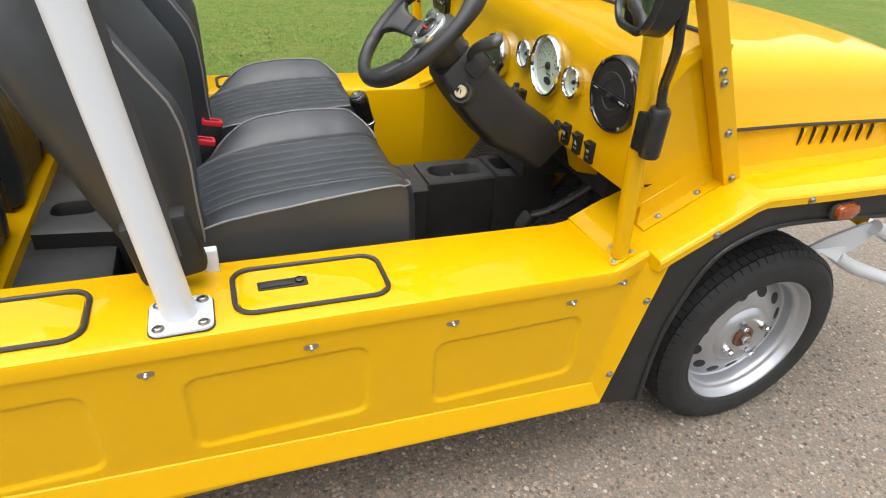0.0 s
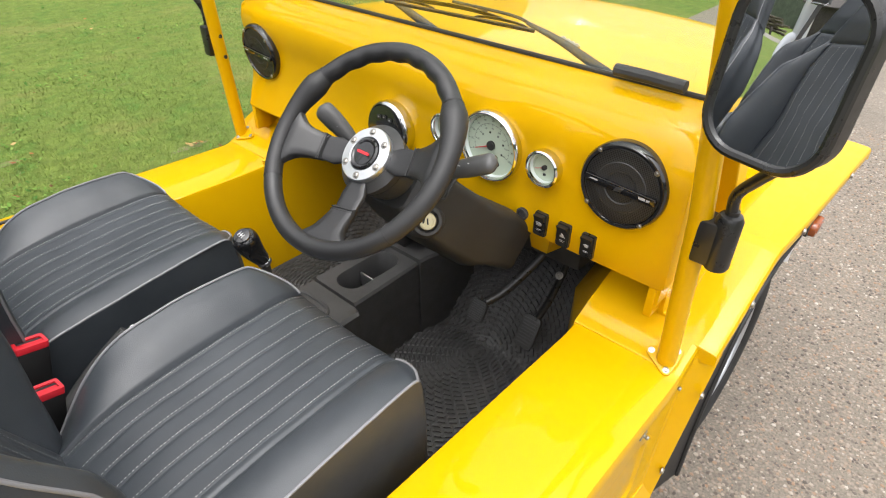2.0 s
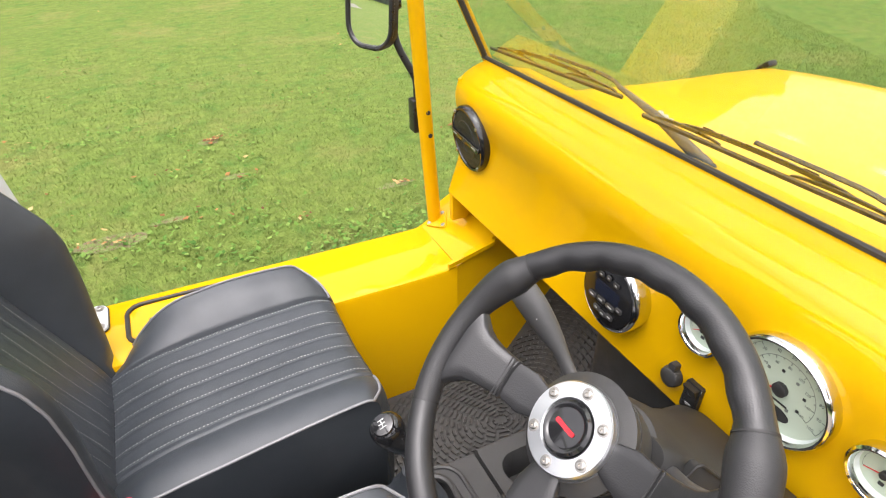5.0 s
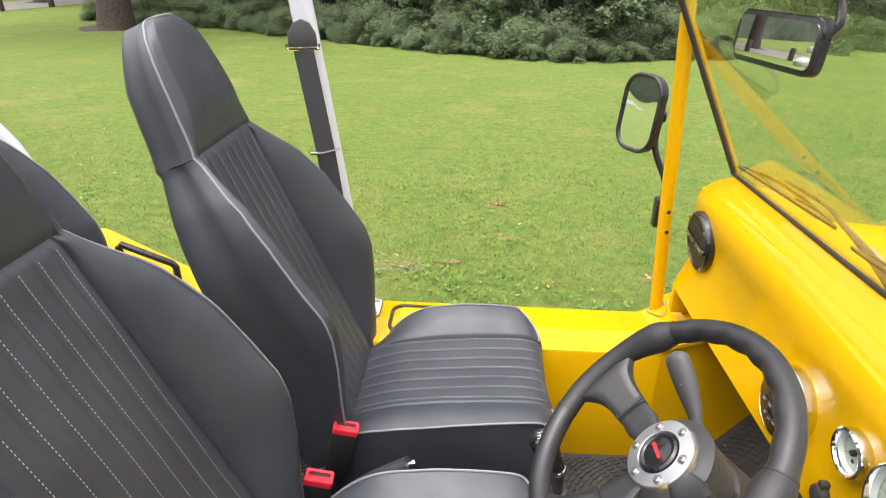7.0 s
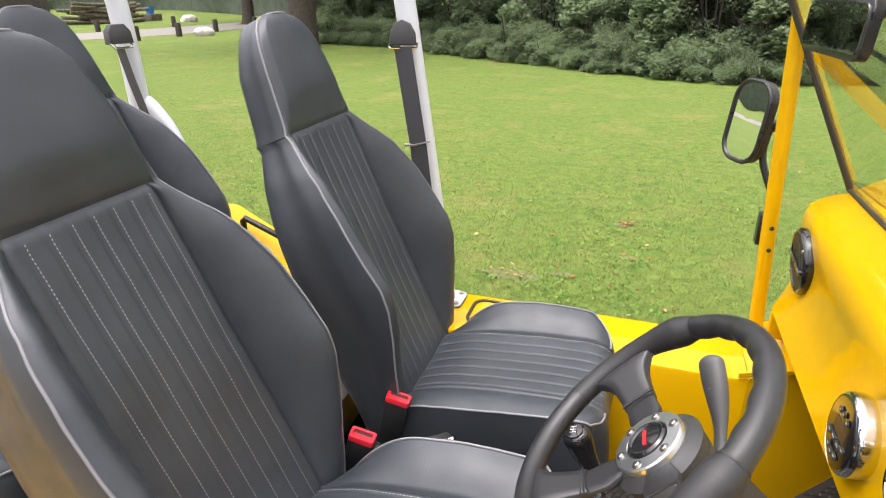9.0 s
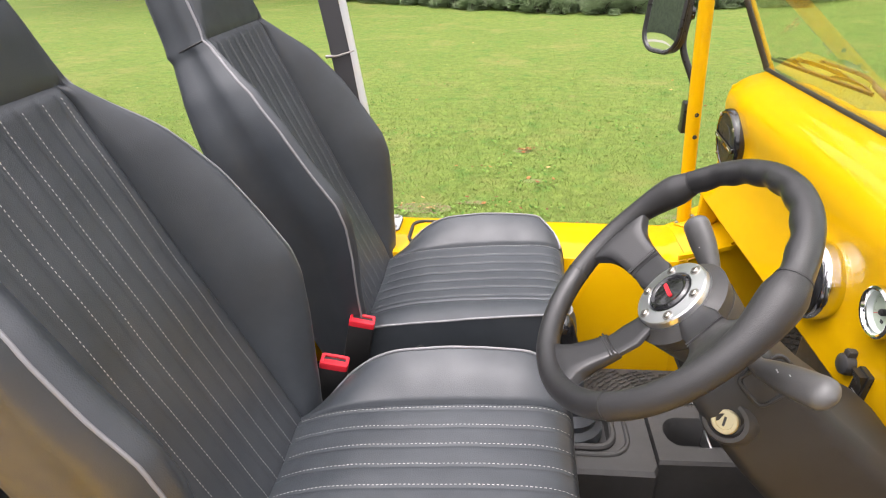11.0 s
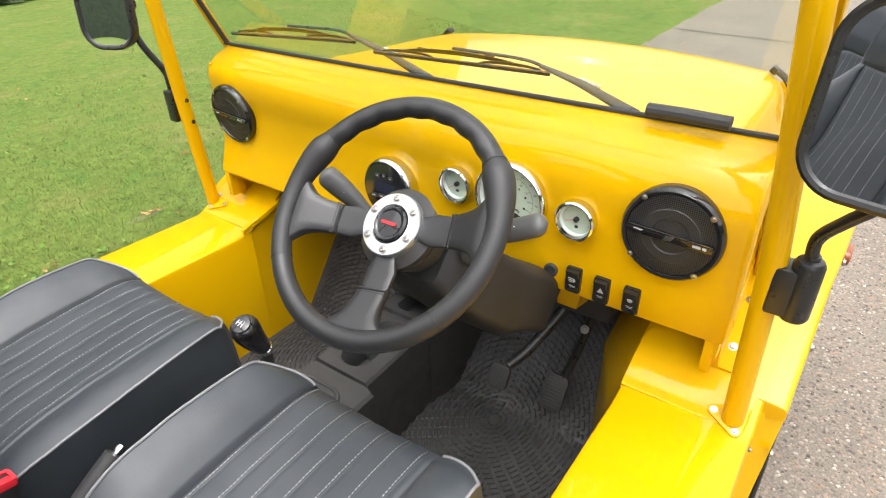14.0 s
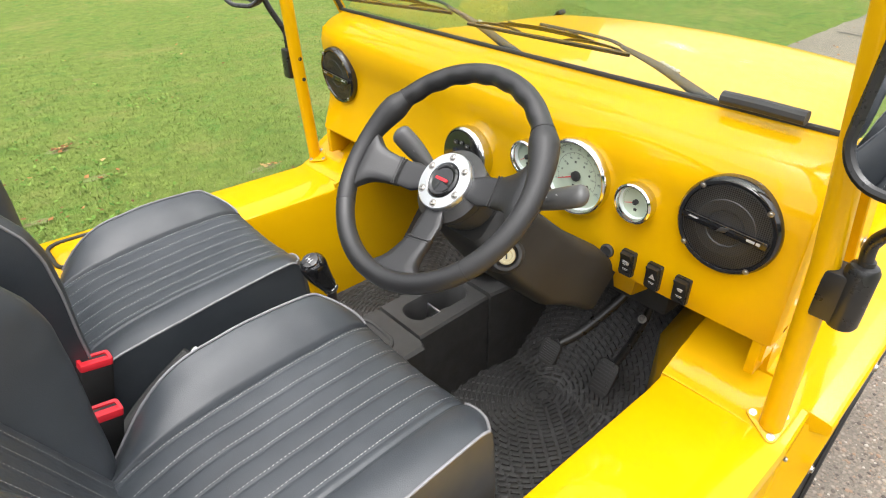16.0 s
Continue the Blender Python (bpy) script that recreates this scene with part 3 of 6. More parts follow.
# front hoop posts
for s in (-1, 1):
    px0 = -0.024 if s < 0 else -0.002
    lean_in = [(0.687, 0.622), (0.679, 0.93), (0.648, 1.26), (0.640, 1.50)] if s < 0 else [(0.702, 0.628), (0.698, 0.93), (0.684, 1.26), (0.675, 1.50)]
    post = part("front_post", tube([(px0 - 0.07 * (z - 0.632), s * y, z) for y, z in lean_in], 0.0175, 16), YELLOW, car)
    n = Vector((-0.47, 0, 0.88)).normalized()
    bolts = [(-0.018, 0.006), (0.024, 0.007), (0.004, -0.033)]
    m = Matrix.Translation((px0, s * 0.690, top_z(px0) + 0.0015)) @ Matrix.Rotation(-math.atan(0.5), 4, "Y") @ Matrix.Diagonal((1, s, 1, 1))
    tri_out = [(px + 0.0095 * math.cos(radians(a)), py + 0.0095 * math.sin(radians(a))) for (px, py), a0 in zip(bolts, (150, 30, 270)) for a in range(a0 - 60, a0 + 61, 30)]
    tri_out = sorted(tri_out, key=lambda p: math.atan2(p[1] + 0.006, p[0] - 0.003))
    foot = part("post_foot", prism(tri_out, m, 0.0005, 0.004, 0.001), YELLOW, post)
    for px, py in bolts:
        p = m @ Vector((px, py, 0.004))
        screw(post, p, n, 0.0040)
    if s > 0:
        for z in (0.930, 0.873):
            # the post is not pierced: a dark disc paints the hole's shade
            part("post_hole_shade", lathe([(0.0055, -0.006), (0.0055, 0.0008), (0.0048, 0.0012), (0.0005, 0.0006)], frame_of((px0 - 0.07 * (z - 0.632) + 0.002, 0.6985 - 0.0172, z), (-0.05, -1, 0)), 16), INK_SHADE, post, "dark disc for the shade in a bolt hole")

# ---- white roll bars ----
def hoop(x0, lean, base_y, top, r):
    pts = []
    for s in (-1, 1):
        x0 = -0.868 if s < 0 else -0.834
        leg = [(x0, s * base_y, TOP + 0.004), (x0 - lean * 0.5, s * (base_y - 0.012), TOP + (top - TOP) * 0.5), (x0 - lean * 0.86, s * (base_y - 0.03), TOP + (top - TOP) * 0.86), (x0 - lean * 0.96, s * (base_y - 0.075), top - 0.03), (x0 - lean, s * (base_y - 0.17), top)]
        pts = pts + (leg if s < 0 else leg[::-1])
    return tube(pts, r, 20, smooth=6)


bar = part("roll_bar", hoop(-0.868, 0.135, 0.662, 1.78, 0.0265), WHITE, car, "white powder-coated tubular roll bar")
for s, px0 in ((-1, -0.866), (1, -0.832)):
    plate = part("foot_plate", prism(rounded(0.098, 0.092, 0.016), pose(px0, s * 0.664, TOP + 0.001), 0, 0.006, 0.002), WHITE, bar)
    part("plate_gasket", prism(rounded(0.102, 0.096, 0.017), pose(px0, s * 0.664, TOP), 0, 0.002), SEAL, bar)
    for dx in (-0.034, 0.034):
        for dy in (-0.032, 0.032):
            screw(bar, (px0 + dx, s * 0.664 + dy, TOP + 0.007), (0, 0, 1), 0.0068, "bolt")
rear_bar = part("rear_roll_bar", tube([(-1.76, 0.605, 0.70), (-1.76, 0.603, 1.2), (-1.762, 0.602, 1.38), (-1.768, 0.592, 1.48), (-1.775, 0.53, 1.56), (-1.78, 0.40, 1.59), (-1.78, -0.40, 1.59), (-1.775, -0.53, 1.56), (-1.768, -0.592, 1.48), (-1.762, -0.602, 1.38), (-1.76, -0.603, 1.2), (-1.76, -0.605, 0.70)], 0.0285, 16, smooth=6), WHITE, car, "white rear roll bar")
for s in (-1, 1):
    part("brace", tube([(-1.745, s * 0.612, 1.17), (-1.715, s * 0.61, 1.145), (-1.675, s * 0.612, 1.085), (-1.655, s * 0.615, 1.0), (-1.65, s * 0.62, 0.72)], 0.022, 12, smooth=5), WHITE, rear_bar)

# ---- wheels ----
def tyre():
    prof = [(0.183, -0.068), (0.187, -0.076), (0.193, -0.0795), (0.194, -0.0785), (0.200, -0.0815), (0.215, -0.0845), (0.226, -0.0850), (0.2275, -0.0840), (0.229, -0.0845), (0.240, -0.0815), (0.250, -0.0750), (0.257, -0.066), (0.263, -0.052), (0.266, -0.03), (0.267, 0.0)]
    prof = prof + [(r, -h) for r, h in prof[::-1][1:]]
    bm = lathe(prof + prof[:1], Matrix(), 72, cap=False)
    return bm


def wheel(x, y, s):
    m = frame_of((x, y, 0.275), (0, s, 0)) @ Matrix.Diagonal((1.045, 1.045, 1.0, 1.0))
    w = part("wheel", lathe([(0.02, 0.044), (0.036, 0.046), (0.044, 0.049), (0.062, 0.050), (0.071, 0.047), (0.078, 0.040), (0.083, 0.036), (0.090, 0.037), (0.096, 0.036), (0.104, 0.033), (0.146, 0.014), (0.151, 0.009), (0.155, 0.008), (0.159, 0.012), (0.1605, 0.034), (0.163, 0.044), (0.166, 0.047), (0.172, 0.048), (0.1755, 0.051), (0.179, 0.066), (0.1815, 0.071), (0.185, 0.073), (0.187, 0.071), (0.187, 0.05), (0.17, -0.06), (0.02, -0.06)], m, 72), SILVER, car, "silver painted pressed steel wheel", smooth=40)
    part("tyre", moved(tyre(), m), TYRE, w, "black road tyre with worn tread")
    tread = []
    for k in range(72):
        for row, (h0, h1, r, lean) in enumerate(((0.006, 0.030, 0.2685, 2), (0.034, 0.056, 0.2655, 12), (0.057, 0.073, 0.2585, 46))):
            for q in (1, -1):
                a = 2 * math.pi * (k + 0.5 * (row % 2)) / 72
                b = box(-0.0104, 0.0104, -(h1 - h0) / 2, (h1 - h0) / 2, -0.012, 0.0022, 0, 1)
                b.transform(Matrix.Rotation(-a, 4, "Z") @ Matrix.Translation((0, r, q * (h0 + h1) / 2)) @ Matrix.Rotation(radians(q * lean), 4, "X") @ Matrix(((1, 0, 0, 0), (0, 0, 1, 0), (0, q, 0, 0), (0, 0, 0, 1))))
                tread.append(b)
    t = part("tread", moved(joined(*tread), m), TYRE, w, smooth=0)
    t["kind"] = "stuff"
    for k in range(12):
        a = 2 * math.pi * (k + 0.5) / 12
        # oval dark discs on the unpierced wheel paint the shaded vent holes
        part("vent_hole_shade", lathe([(0.0155, -0.004), (0.0155, 0.0010), (0.0145, 0.0012), (0.0005, 0.0012)], m @ Matrix.Rotation(a, 4, "Z") @ Matrix.Translation((0.1255, 0, 0.0235)) @ Matrix.Rotation(radians(24.3), 4, "Y"), 18, sx=1.0, sy=1.12), INK_SHADE, w)
    for k in range(4):
        a = 2 * math.pi * (k + 0.35) / 4
        part("wheel_nut", lathe([(0.012, 0), (0.012, 0.003), (0.0095, 0.004), (0.0095, 0.018), (0.006, 0.024), (0.0005, 0.024)], m @ Matrix.Rotation(a, 4, "Z") @ Matrix.Translation((0.055, 0, 0.049)), 6), CHROME, w, "chrome wheel nut")
    part("hub_centre", lathe([(0.030, 0.040), (0.030, 0.050), (0.027, 0.052), (0.020, 0.052), (0.018, 0.050), (0.0005, 0.050)], m, 24), RUST, w, "rusty hub centre")
    part("hub_nut", lathe([(0.014, 0.048), (0.014, 0.060), (0.011, 0.064), (0.006, 0.064), (0.006, 0.072), (0.0005, 0.072)], m, 6), STEEL, w)
    return w


for s in (-1, 1):
    wheel(0.470, s * 0.628, s)
    wheel(-1.56, s * 0.628, s)

# ---- front bumper tube, turn signals ----
for s in (-1, 1):
    loop = part("bumper_loop", tube([(0.722, s * 0.655, 0.478), (0.797, s * 0.66, 0.436), (0.87, s * 0.66, 0.405), (1.03, s * 0.66, 0.343), (1.12, s * 0.66, 0.325), (1.185, s * 0.66, 0.345), (1.195, s * 0.66, 0.385), (1.13, s * 0.66, 0.425), (1.03, s * 0.66, 0.462), (0.90, s * 0.66, 0.520), (0.815, s * 0.66, 0.556)], 0.019, 12, smooth=5), WHITE, car, "white tubular bumper loop")
    part("bumper_plate", moved(prism([(0.60, 0.515), (0.63, 0.503), (0.748, 0.470), (0.785, 0.482), (0.85, 0.528), (0.84, 0.552), (0.795, 0.566), (0.656, 0.536)], Matrix(((1, 0, 0, 0), (0, 0, 1, s * 0.648), (0, 1, 0, 0), (0, 0, 0, 1))), -0.004, 0.004, 0.001), Matrix()), WHITE, loop, "white flattened bracket")
part("front_bumper", tube([(1.17, -0.655, 0.37), (1.21, -0.4, 0.38), (1.22, 0, 0.385), (1.21, 0.4, 0.38), (1.17, 0.655, 0.37)], 0.019, 12, smooth=5), WHITE, car, "white tubular front bumper")
for s in (-1, 1):
    sig = part("side_repeater", prism(rounded(0.068, 0.036, 0.013), frame_of((0.480, s * 0.762, 0.705), (0, s, 0)), 0, 0.006, 0.002), PLASTIC, car)
    part("amber_lens", joined(prism(rounded(0.062, 0.032, 0.012), frame_of((0.484, s * 0.768, 0.705), (0, s, 0)), 0, 0.013, 0.004), prism(rounded(0.042, 0.018, 0.006), frame_of((0.484, s * 0.780, 0.705), (0, s, 0)), 0, 0.0022, 0.001)), AMBER, sig, "amber indicator lens")
    part("body_bracket", prism([(0.0, 0.0), (0.105, -0.012), (0.096, -0.052)], Matrix(((1, 0, 0, 0.500), (0, 0, 1, s * 0.735), (0, 1, 0, 0.584), (0, 0, 0, 1))), -0.003, 0.003), WHITE, car, "white triangular bracket under the wing")

# ---- seats ----
CUSH = [(-0.845, 0.632), (-0.79, 0.660), (-0.72, 0.680), (-0.64, 0.690), (-0.56, 0.697), (-0.49, 0.700), (-0.43, 0.700), (-0.397, 0.692), (-0.377, 0.668), (-0.367, 0.57), (-0.371, 0.48), (-0.38, 0.42)]
RIDGE = {1: [(-0.845, 0.545), (-0.79, 0.628), (-0.735, 0.692), (-0.68, 0.727), (-0.60, 0.741), (-0.52, 0.743), (-0.46, 0.741), (-0.430, 0.731), (-0.417, 0.700), (-0.405, 0.60), (-0.402, 0.50), (-0.402, 0.42)],
         -1: [(-0.845, 0.648), (-0.79, 0.669), (-0.72, 0.682), (-0.64, 0.692), (-0.56, 0.701), (-0.50, 0.707), (-0.44, 0.713), (-0.410, 0.709), (-0.398, 0.682), (-0.393, 0.58), (-0.395, 0.50), (-0.395, 0.42)]}
CPATH = curve_through([(x, z, 0) for x, z in CUSH], 8)
RPATH = {k: curve_through([(x, z, 0) for x, z in v], 8) for k, v in RIDGE.items()}
CLEN = [0.0]
for a, b in zip(CPATH, CPATH[1:]):
    CLEN.append(CLEN[-1] + (b - a).length)
HALF = 0.203
PLEATS = [-0.1095 + 0.0365 * k for k in range(7)]
SEAM = 0.124
FRONT = 7.35 / 11


def on_path(path, t):
    k = min(max(t, 0.0), 1.0) * (len(path) - 1)
    i = min(int(k), len(path) - 2)
    return path[i].lerp(path[i + 1], k - i)


def groove(y, lines, w=0.006, d=0.004):
    return -sum(d * math.exp(-((y - q) / w) ** 2) for q in lines)


def cushion_point(y, t, lift=0.0):
    """Skin of a cushion: flat pleated middle, a bolster rising to a ridge at each side, cut back at the front corners."""
    a = abs(y)
    c, e = on_path(CPATH, t), on_path(RPATH[1 if y > 0 else -1], t)
    q = min(1.0, max(0.0, (a - SEAM) / (HALF - SEAM)))
    p = c.lerp(e, q ** 1.15 if t < 0.7 else q ** 1.6)
    d = on_path(CPATH, t + 0.01) - on_path(CPATH, t - 0.01)
    n = Vector((-d.y, 0, d.x)).normalized()
    h = groove(y, PLEATS, 0.0026, 0.0008) * (1 - ease(0.80, 0.90, t)) - 0.0075 * math.exp(-((a - SEAM) / 0.0034) ** 2) * (1.0 if y > 0 else 0.35)
    h += 0.008 * math.sin(math.pi * q) * ease(0.0, 0.15, t) if a > SEAM else 0.0005 * abs(math.sin((y - PLEATS[0]) / 0.0365 * math.pi)) - 0.004 * math.cos(a / SEAM * math.pi / 2)
    wrinkle = 0.0016 * noise.noise((p.x * 16, y * 12, 1.7)) + 0.0007 * noise.noise((p.x * 40, y * 34, 4.2))
    return Vector((p.x, y, p.y)) + n * (h + wrinkle + lift)


def cushion():
    ys = [-HALF + 0.00203 * k for k in range(201)]
    return grid(lambda u, v: cushion_point(ys[min(200, round(u * 200))], v), 201, 64)


def cushion_side(s):
    def f(u, v):
        p = cushion_point(s * HALF, v * 0.97)
        q = Vector((min(-0.400, p.x), s * (HALF - 0.014), 0.40))
        r = p.lerp(q, u)
        r.y += s * 0.012 * math.sin(math.pi * u) + 0.002 * noise.noise((r.x * 14, r.z * 14, s * 3.0))
        return r
    return grid(f, 14, 60)


BW = [(0.56, 0.195), (0.66, 0.206), (0.76, 0.216), (0.86, 0.223), (0.94, 0.223), (1.01, 0.217), (1.07, 0.204), (1.12, 0.185), (1.155, 0.162), (1.185, 0.145), (1.22, 0.136), (1.27, 0.128), (1.32, 0.119), (1.36, 0.108), (1.385, 0.096), (1.402, 0.080), (1.413, 0.060), (1.418, 0.040)]
BA = [(0.56, 0.0), (0.62, 0.010), (0.70, 0.044), (0.78, 0.083), (0.84, 0.106), (0.88, 0.110), (0.95, 0.096), (1.03, 0.080), (1.10, 0.056), (1.16, 0.022), (1.20, 0.0), (1.5, 0.0)]
BX = [(0.56, -0.795), (0.65, -0.825), (0.80, -0.888), (1.0, -0.970), (1.17, -1.040), (1.30, -1.086), (1.38, -1.118), (1.405, -1.132), (1.418, -1.145)]
LEANV = Vector((0.92, 0, 0.38))


def panel_half(z):
    """Half the width of the pleated panel."""
    return min(0.139 - 0.011 * ease(0.75, 1.2, z), along(BW, z) * 0.86)


def back_point(u, z, lift=0.0):
    """Front skin of a backrest; u from -1 to 1 across."""
    w = along(BW, z)
    c = panel_half(z)
    a = abs(u)
    y = c * a / 0.6 if a < 0.6 else c + (w - c) * (a - 0.6) / 0.4
    x = along(BX, z)
    q = max(0.0, (a - 0.6) / 0.4)
    h = along(BA, z) * (math.sin(math.pi / 2 * min(1, q * 1.2)) - 0.06 * ease(0.7, 1.0, q))
    low = 1 - ease(1.190, 1.200, z)
    if a < 0.62:
        h += low * groove(y * math.copysign(1, u), [p * 0.95 for p in PLEATS], 0.0026, 0.0014)
    h -= low * 0.006 * math.exp(-((a - 0.6) / 0.020) ** 2)
    h -= 0.007 * math.exp(-((z - 1.200) / 0.006) ** 2) * (1 if a < 0.75 else 0.3)
    if z > 1.20:
        h += 0.018 * (1 - a * a) * ease(1.20, 1.28, z)
    h -= 0.005 * ease(0.92, 1.0, a) ** 2
    h += 0.0018 * noise.noise((y * 11 * (1 if u > 0 else -1), z * 12, 2.3))
    return Vector((x, math.copysign(y, u), z)) + LEANV * (h + lift)


BZ = [0.56 + 0.012 * k for k in range(50)] + [1.160, 1.172, 1.182, 1.188, 1.194, 1.200, 1.206, 1.214] + [1.226 + 0.012 * k for k in range(15)] + [1.406, 1.412, 1.418]


def back_front():
    us = sorted(set([round(-1 + 0.02 * k, 3) for k in range(101)]))
    return grid(lambda u, v: back_point(us[min(100, round(u * 100))], BZ[min(len(BZ) - 1, round(v * (len(BZ) - 1)))]), 101, len(BZ))


def thick(z):
    return along([(0.56, 0.13), (0.70, 0.13), (0.85, 0.120), (0.955, 0.115), (1.05, 0.110), (1.17, 0.10), (1.33, 0.085), (1.418, 0.05)], z)


def back_edge():
    """Outline of the front skin from bottom, over the top, to bottom again."""
    left = [back_point(-1, z) for z in BZ]
    top = [back_point(-1 + 0.25 * k, 1.418) for k in range(1, 8)]
    right = [back_point(1, z) for z in BZ[::-1]]
    return left + top + right


def back_shell():
    """Gusset round the edge and the panel behind."""
    edge = back_edge()
    rings = []
    for q, sc in ((0.0, 1.0), (0.05, 1.008), (0.18, 1.013), (0.30, 1.012), (0.335, 0.992), (0.55, 0.984), (0.68, 0.972), (0.80, 0.950), (0.92, 0.89), (1.0, 0.74), (1.02, 0.42)):
        rings.append([Vector((p.x, p.y * sc, p.z)) - LEANV * (thick(p.z) * q + max(0, (p.x - along(BX, p.z))) * q) for p in edge])
    bm = loft(rings, closed=False, cap=False)
    n = len(edge)
    bm.verts.ensure_lookup_table()
    off = (len(rings) - 1) * n
    for k in range(n // 2):
        a, b, c, d = (bm.verts[off + k], bm.verts[off + k + 1], bm.verts[off + n - 2 - k], bm.verts[off + n - 1 - k])
        if len({a, b, c, d}) == 4:
            bm.faces.new((a, b, c, d))
    return bm


def stitches(name, rows):
    """White dashes beside the pleats, from rows of start, end and half width."""
    verts, faces = [], []
    for a, b, half in rows:
        k = len(verts)
        w = Vector((0, half, 0))
        verts.extend([a - w, a + w, b + w, b - w])
        faces.append((k, k + 1, k + 2, k + 3))
    me = bpy.data.meshes.new(name)
    me.from_pydata(verts, [], faces)
    me.materials.append(THREAD)
    return me


def cushion_stitches():
    rows = []
    for q in PLEATS:
        d = 0.035
        while d < CLEN[-1] * 0.66:
            t0, t1 = (float(np.interp(e, CLEN, np.linspace(0, 1, len(CLEN)))) for e in (d, d + 0.0032))
            rows.append((cushion_point(q + 0.0038, t0, 0.0012), cushion_point(q + 0.0038, t1, 0.0012), 0.0006))
            d += 0.0064
    return rows


def back_stitches():
    rows = []
    for q in PLEATS:
        z = 0.63
        while z < 1.188:
            u = 0.6 * (q * 0.95 + 0.0038) / panel_half(z)
            rows.append((back_point(u, z, 0.0012), back_point(u, z + 0.0028, 0.0012), 0.0006))
            z += 0.0057
    return rows


def seat():
    base = part("front_seat", box(-0.84, -0.41, -0.19, 0.19, 0.30, 0.42, 0.01), PLASTIC, car, "black vinyl bucket seat with grey piping and pleated panels")
    cu = part("cushion", cushion(), VINYL, base, smooth=60)
    for s in (-1, 1):
        part("cushion_side", cushion_side(s), VINYL, base, smooth=60)
        pts = [cushion_point(s * HALF, t, 0.001) for t in np.linspace(0.04, FRONT - 0.03, 40)]
        pts = pts + [cushion_point(s * (HALF - (HALF - SEAM - 0.004) * k), FRONT - 0.03 + 0.05 * math.sin(math.pi / 2 * min(1, k * 2.5)), 0.0015) for k in np.linspace(0.06, 1.0, 12)]
        part("cushion_piping", tube(pts, 0.0024, 8), PIPING, base, "grey piping")
    part("backrest", back_front(), VINYL, base, smooth=60)
    part("backrest_shell", back_shell(), VINYL, base, smooth=60)
    edge = [p for p in back_edge() if p.z > 0.60]
    part("backrest_piping", tube(edge, 0.0023, 8), PIPING, base, "grey piping")
    for s in (-1, 1):
        p = back_point(s, 1.200)
        pts = [Vector((p.x, p.y * sc + s * 0.0006, p.z)) - LEANV * (thick(p.z) * q) for q, sc in ((0.0, 1.0), (0.05, 1.008), (0.18, 1.013), (0.30, 1.012), (0.335, 0.997), (0.55, 0.980))]
        part("side_seam", tube(pts, 0.0014, 6), INK_SHADE, base)
    for name, rows in (("cushion_stitching", cushion_stitches()), ("backrest_stitching", back_stitches())):
        st = new(name, stitches(name, rows))
        st.parent = base
        tagged(st, "white thread stitching", kind="stuff")
    for s in (-1, 1):
        part("seat_rail", box(-0.86, -0.40, s * 0.15 - 0.015, s * 0.15 + 0.015, 0.262, 0.302, 0.003), PLASTIC, base)
    return base


near_seat = seat()
near_seat.matrix_basis = pose(-0.010, -0.247, 0)
far_seat = copy_thing(near_seat, pose(0.028, 0.352, 0))
for o in far_seat.children:
    if o.name.startswith("cushion"):
        o.location.z -= 0.033
for y in (-0.175, 0.310):
    r = copy_thing(near_seat, pose(-0.63, y, 0.015))
    r.name = "rear_seat"
    for o in r.children:
        if o.name.startswith("cushion"):
            o.location.x -= 0.26
            o.location.z += 0.04

# ---- centre console, levers, belts ----
def rim_plate(x0, x1, y0, y1, z, slot, depth):
    """A console top with an oblong well sunk in it."""
    cx, cy, w, h, r = slot
    bm = bmesh.new()
    ring = rounded(w, h, r, 6, cx, cy)
    n = len(ring)
    outer = []
    for x, y in ring:
        dx, dy = x - cx, y - cy
        k = min((x1 - cx if dx > 0 else cx - x0) / max(abs(dx), 1e-6), (y1 - cy if dy > 0 else cy - y0) / max(abs(dy), 1e-6))
        outer.append((cx + dx * k, cy + dy * k))
    rows = [[(x, y, 0.26) for x, y in outer], [(x, y, z - 0.006) for x, y in outer], [(cx + (x - cx) * 0.985, cy + (y - cy) * 0.93, z) for x, y in outer],
            [(cx + (x - cx) * 1.03, cy + (y - cy) * 1.06, z) for x, y in ring], [(x, y, z - 0.004) for x, y in ring], [(cx + (x - cx) * 0.95, cy + (y - cy) * 0.93, z - depth) for x, y in ring]]
    vs = [[bm.verts.new(p) for p in row] for row in rows]
    for a, b in zip(vs, vs[1:]):
        for i in range(n):
            bm.faces.new((a[i], a[(i + 1) % n], b[(i + 1) % n], b[i]))
    bm.faces.new(vs[-1])
    return bm


console = part("centre_console", rim_plate(-0.212, 0.005, -0.076, 0.108, 0.502, (-0.100, 0.032, 0.172, 0.072, 0.034), 0.07), PLASTIC, car, "black moulded plastic centre console with a cup holder")
part("cup_divider", box(-0.101, -0.097, 0.0, 0.064, 0.44, 0.478, 0.001), ALLOY, console, "thin metal divider in the cup holder")
part("console_front", rim_plate(0.008, 0.20, -0.074, 0.106, 0.508, (0.085, 0.032, 0.12, 0.08, 0.02), 0.04), PLASTIC, console)
part("gear_surround", rim_plate(-0.50, -0.215, -0.074, 0.106, 0.500, (-0.365, 0.040, 0.15, 0.105, 0.030), 0.02), PLASTIC, console)
for grow, z, r in ((0.0, 0.503, 0.007), (0.030, 0.500, 0.005)):
    part("surround_ridge", tube([(-0.365 + x, 0.036 + y, z) for x, y in rounded(0.158 + grow * 1.8, 0.108 + grow, 0.034 + grow * 0.3, 6)], r, 8, closed=True), PLASTIC, console)
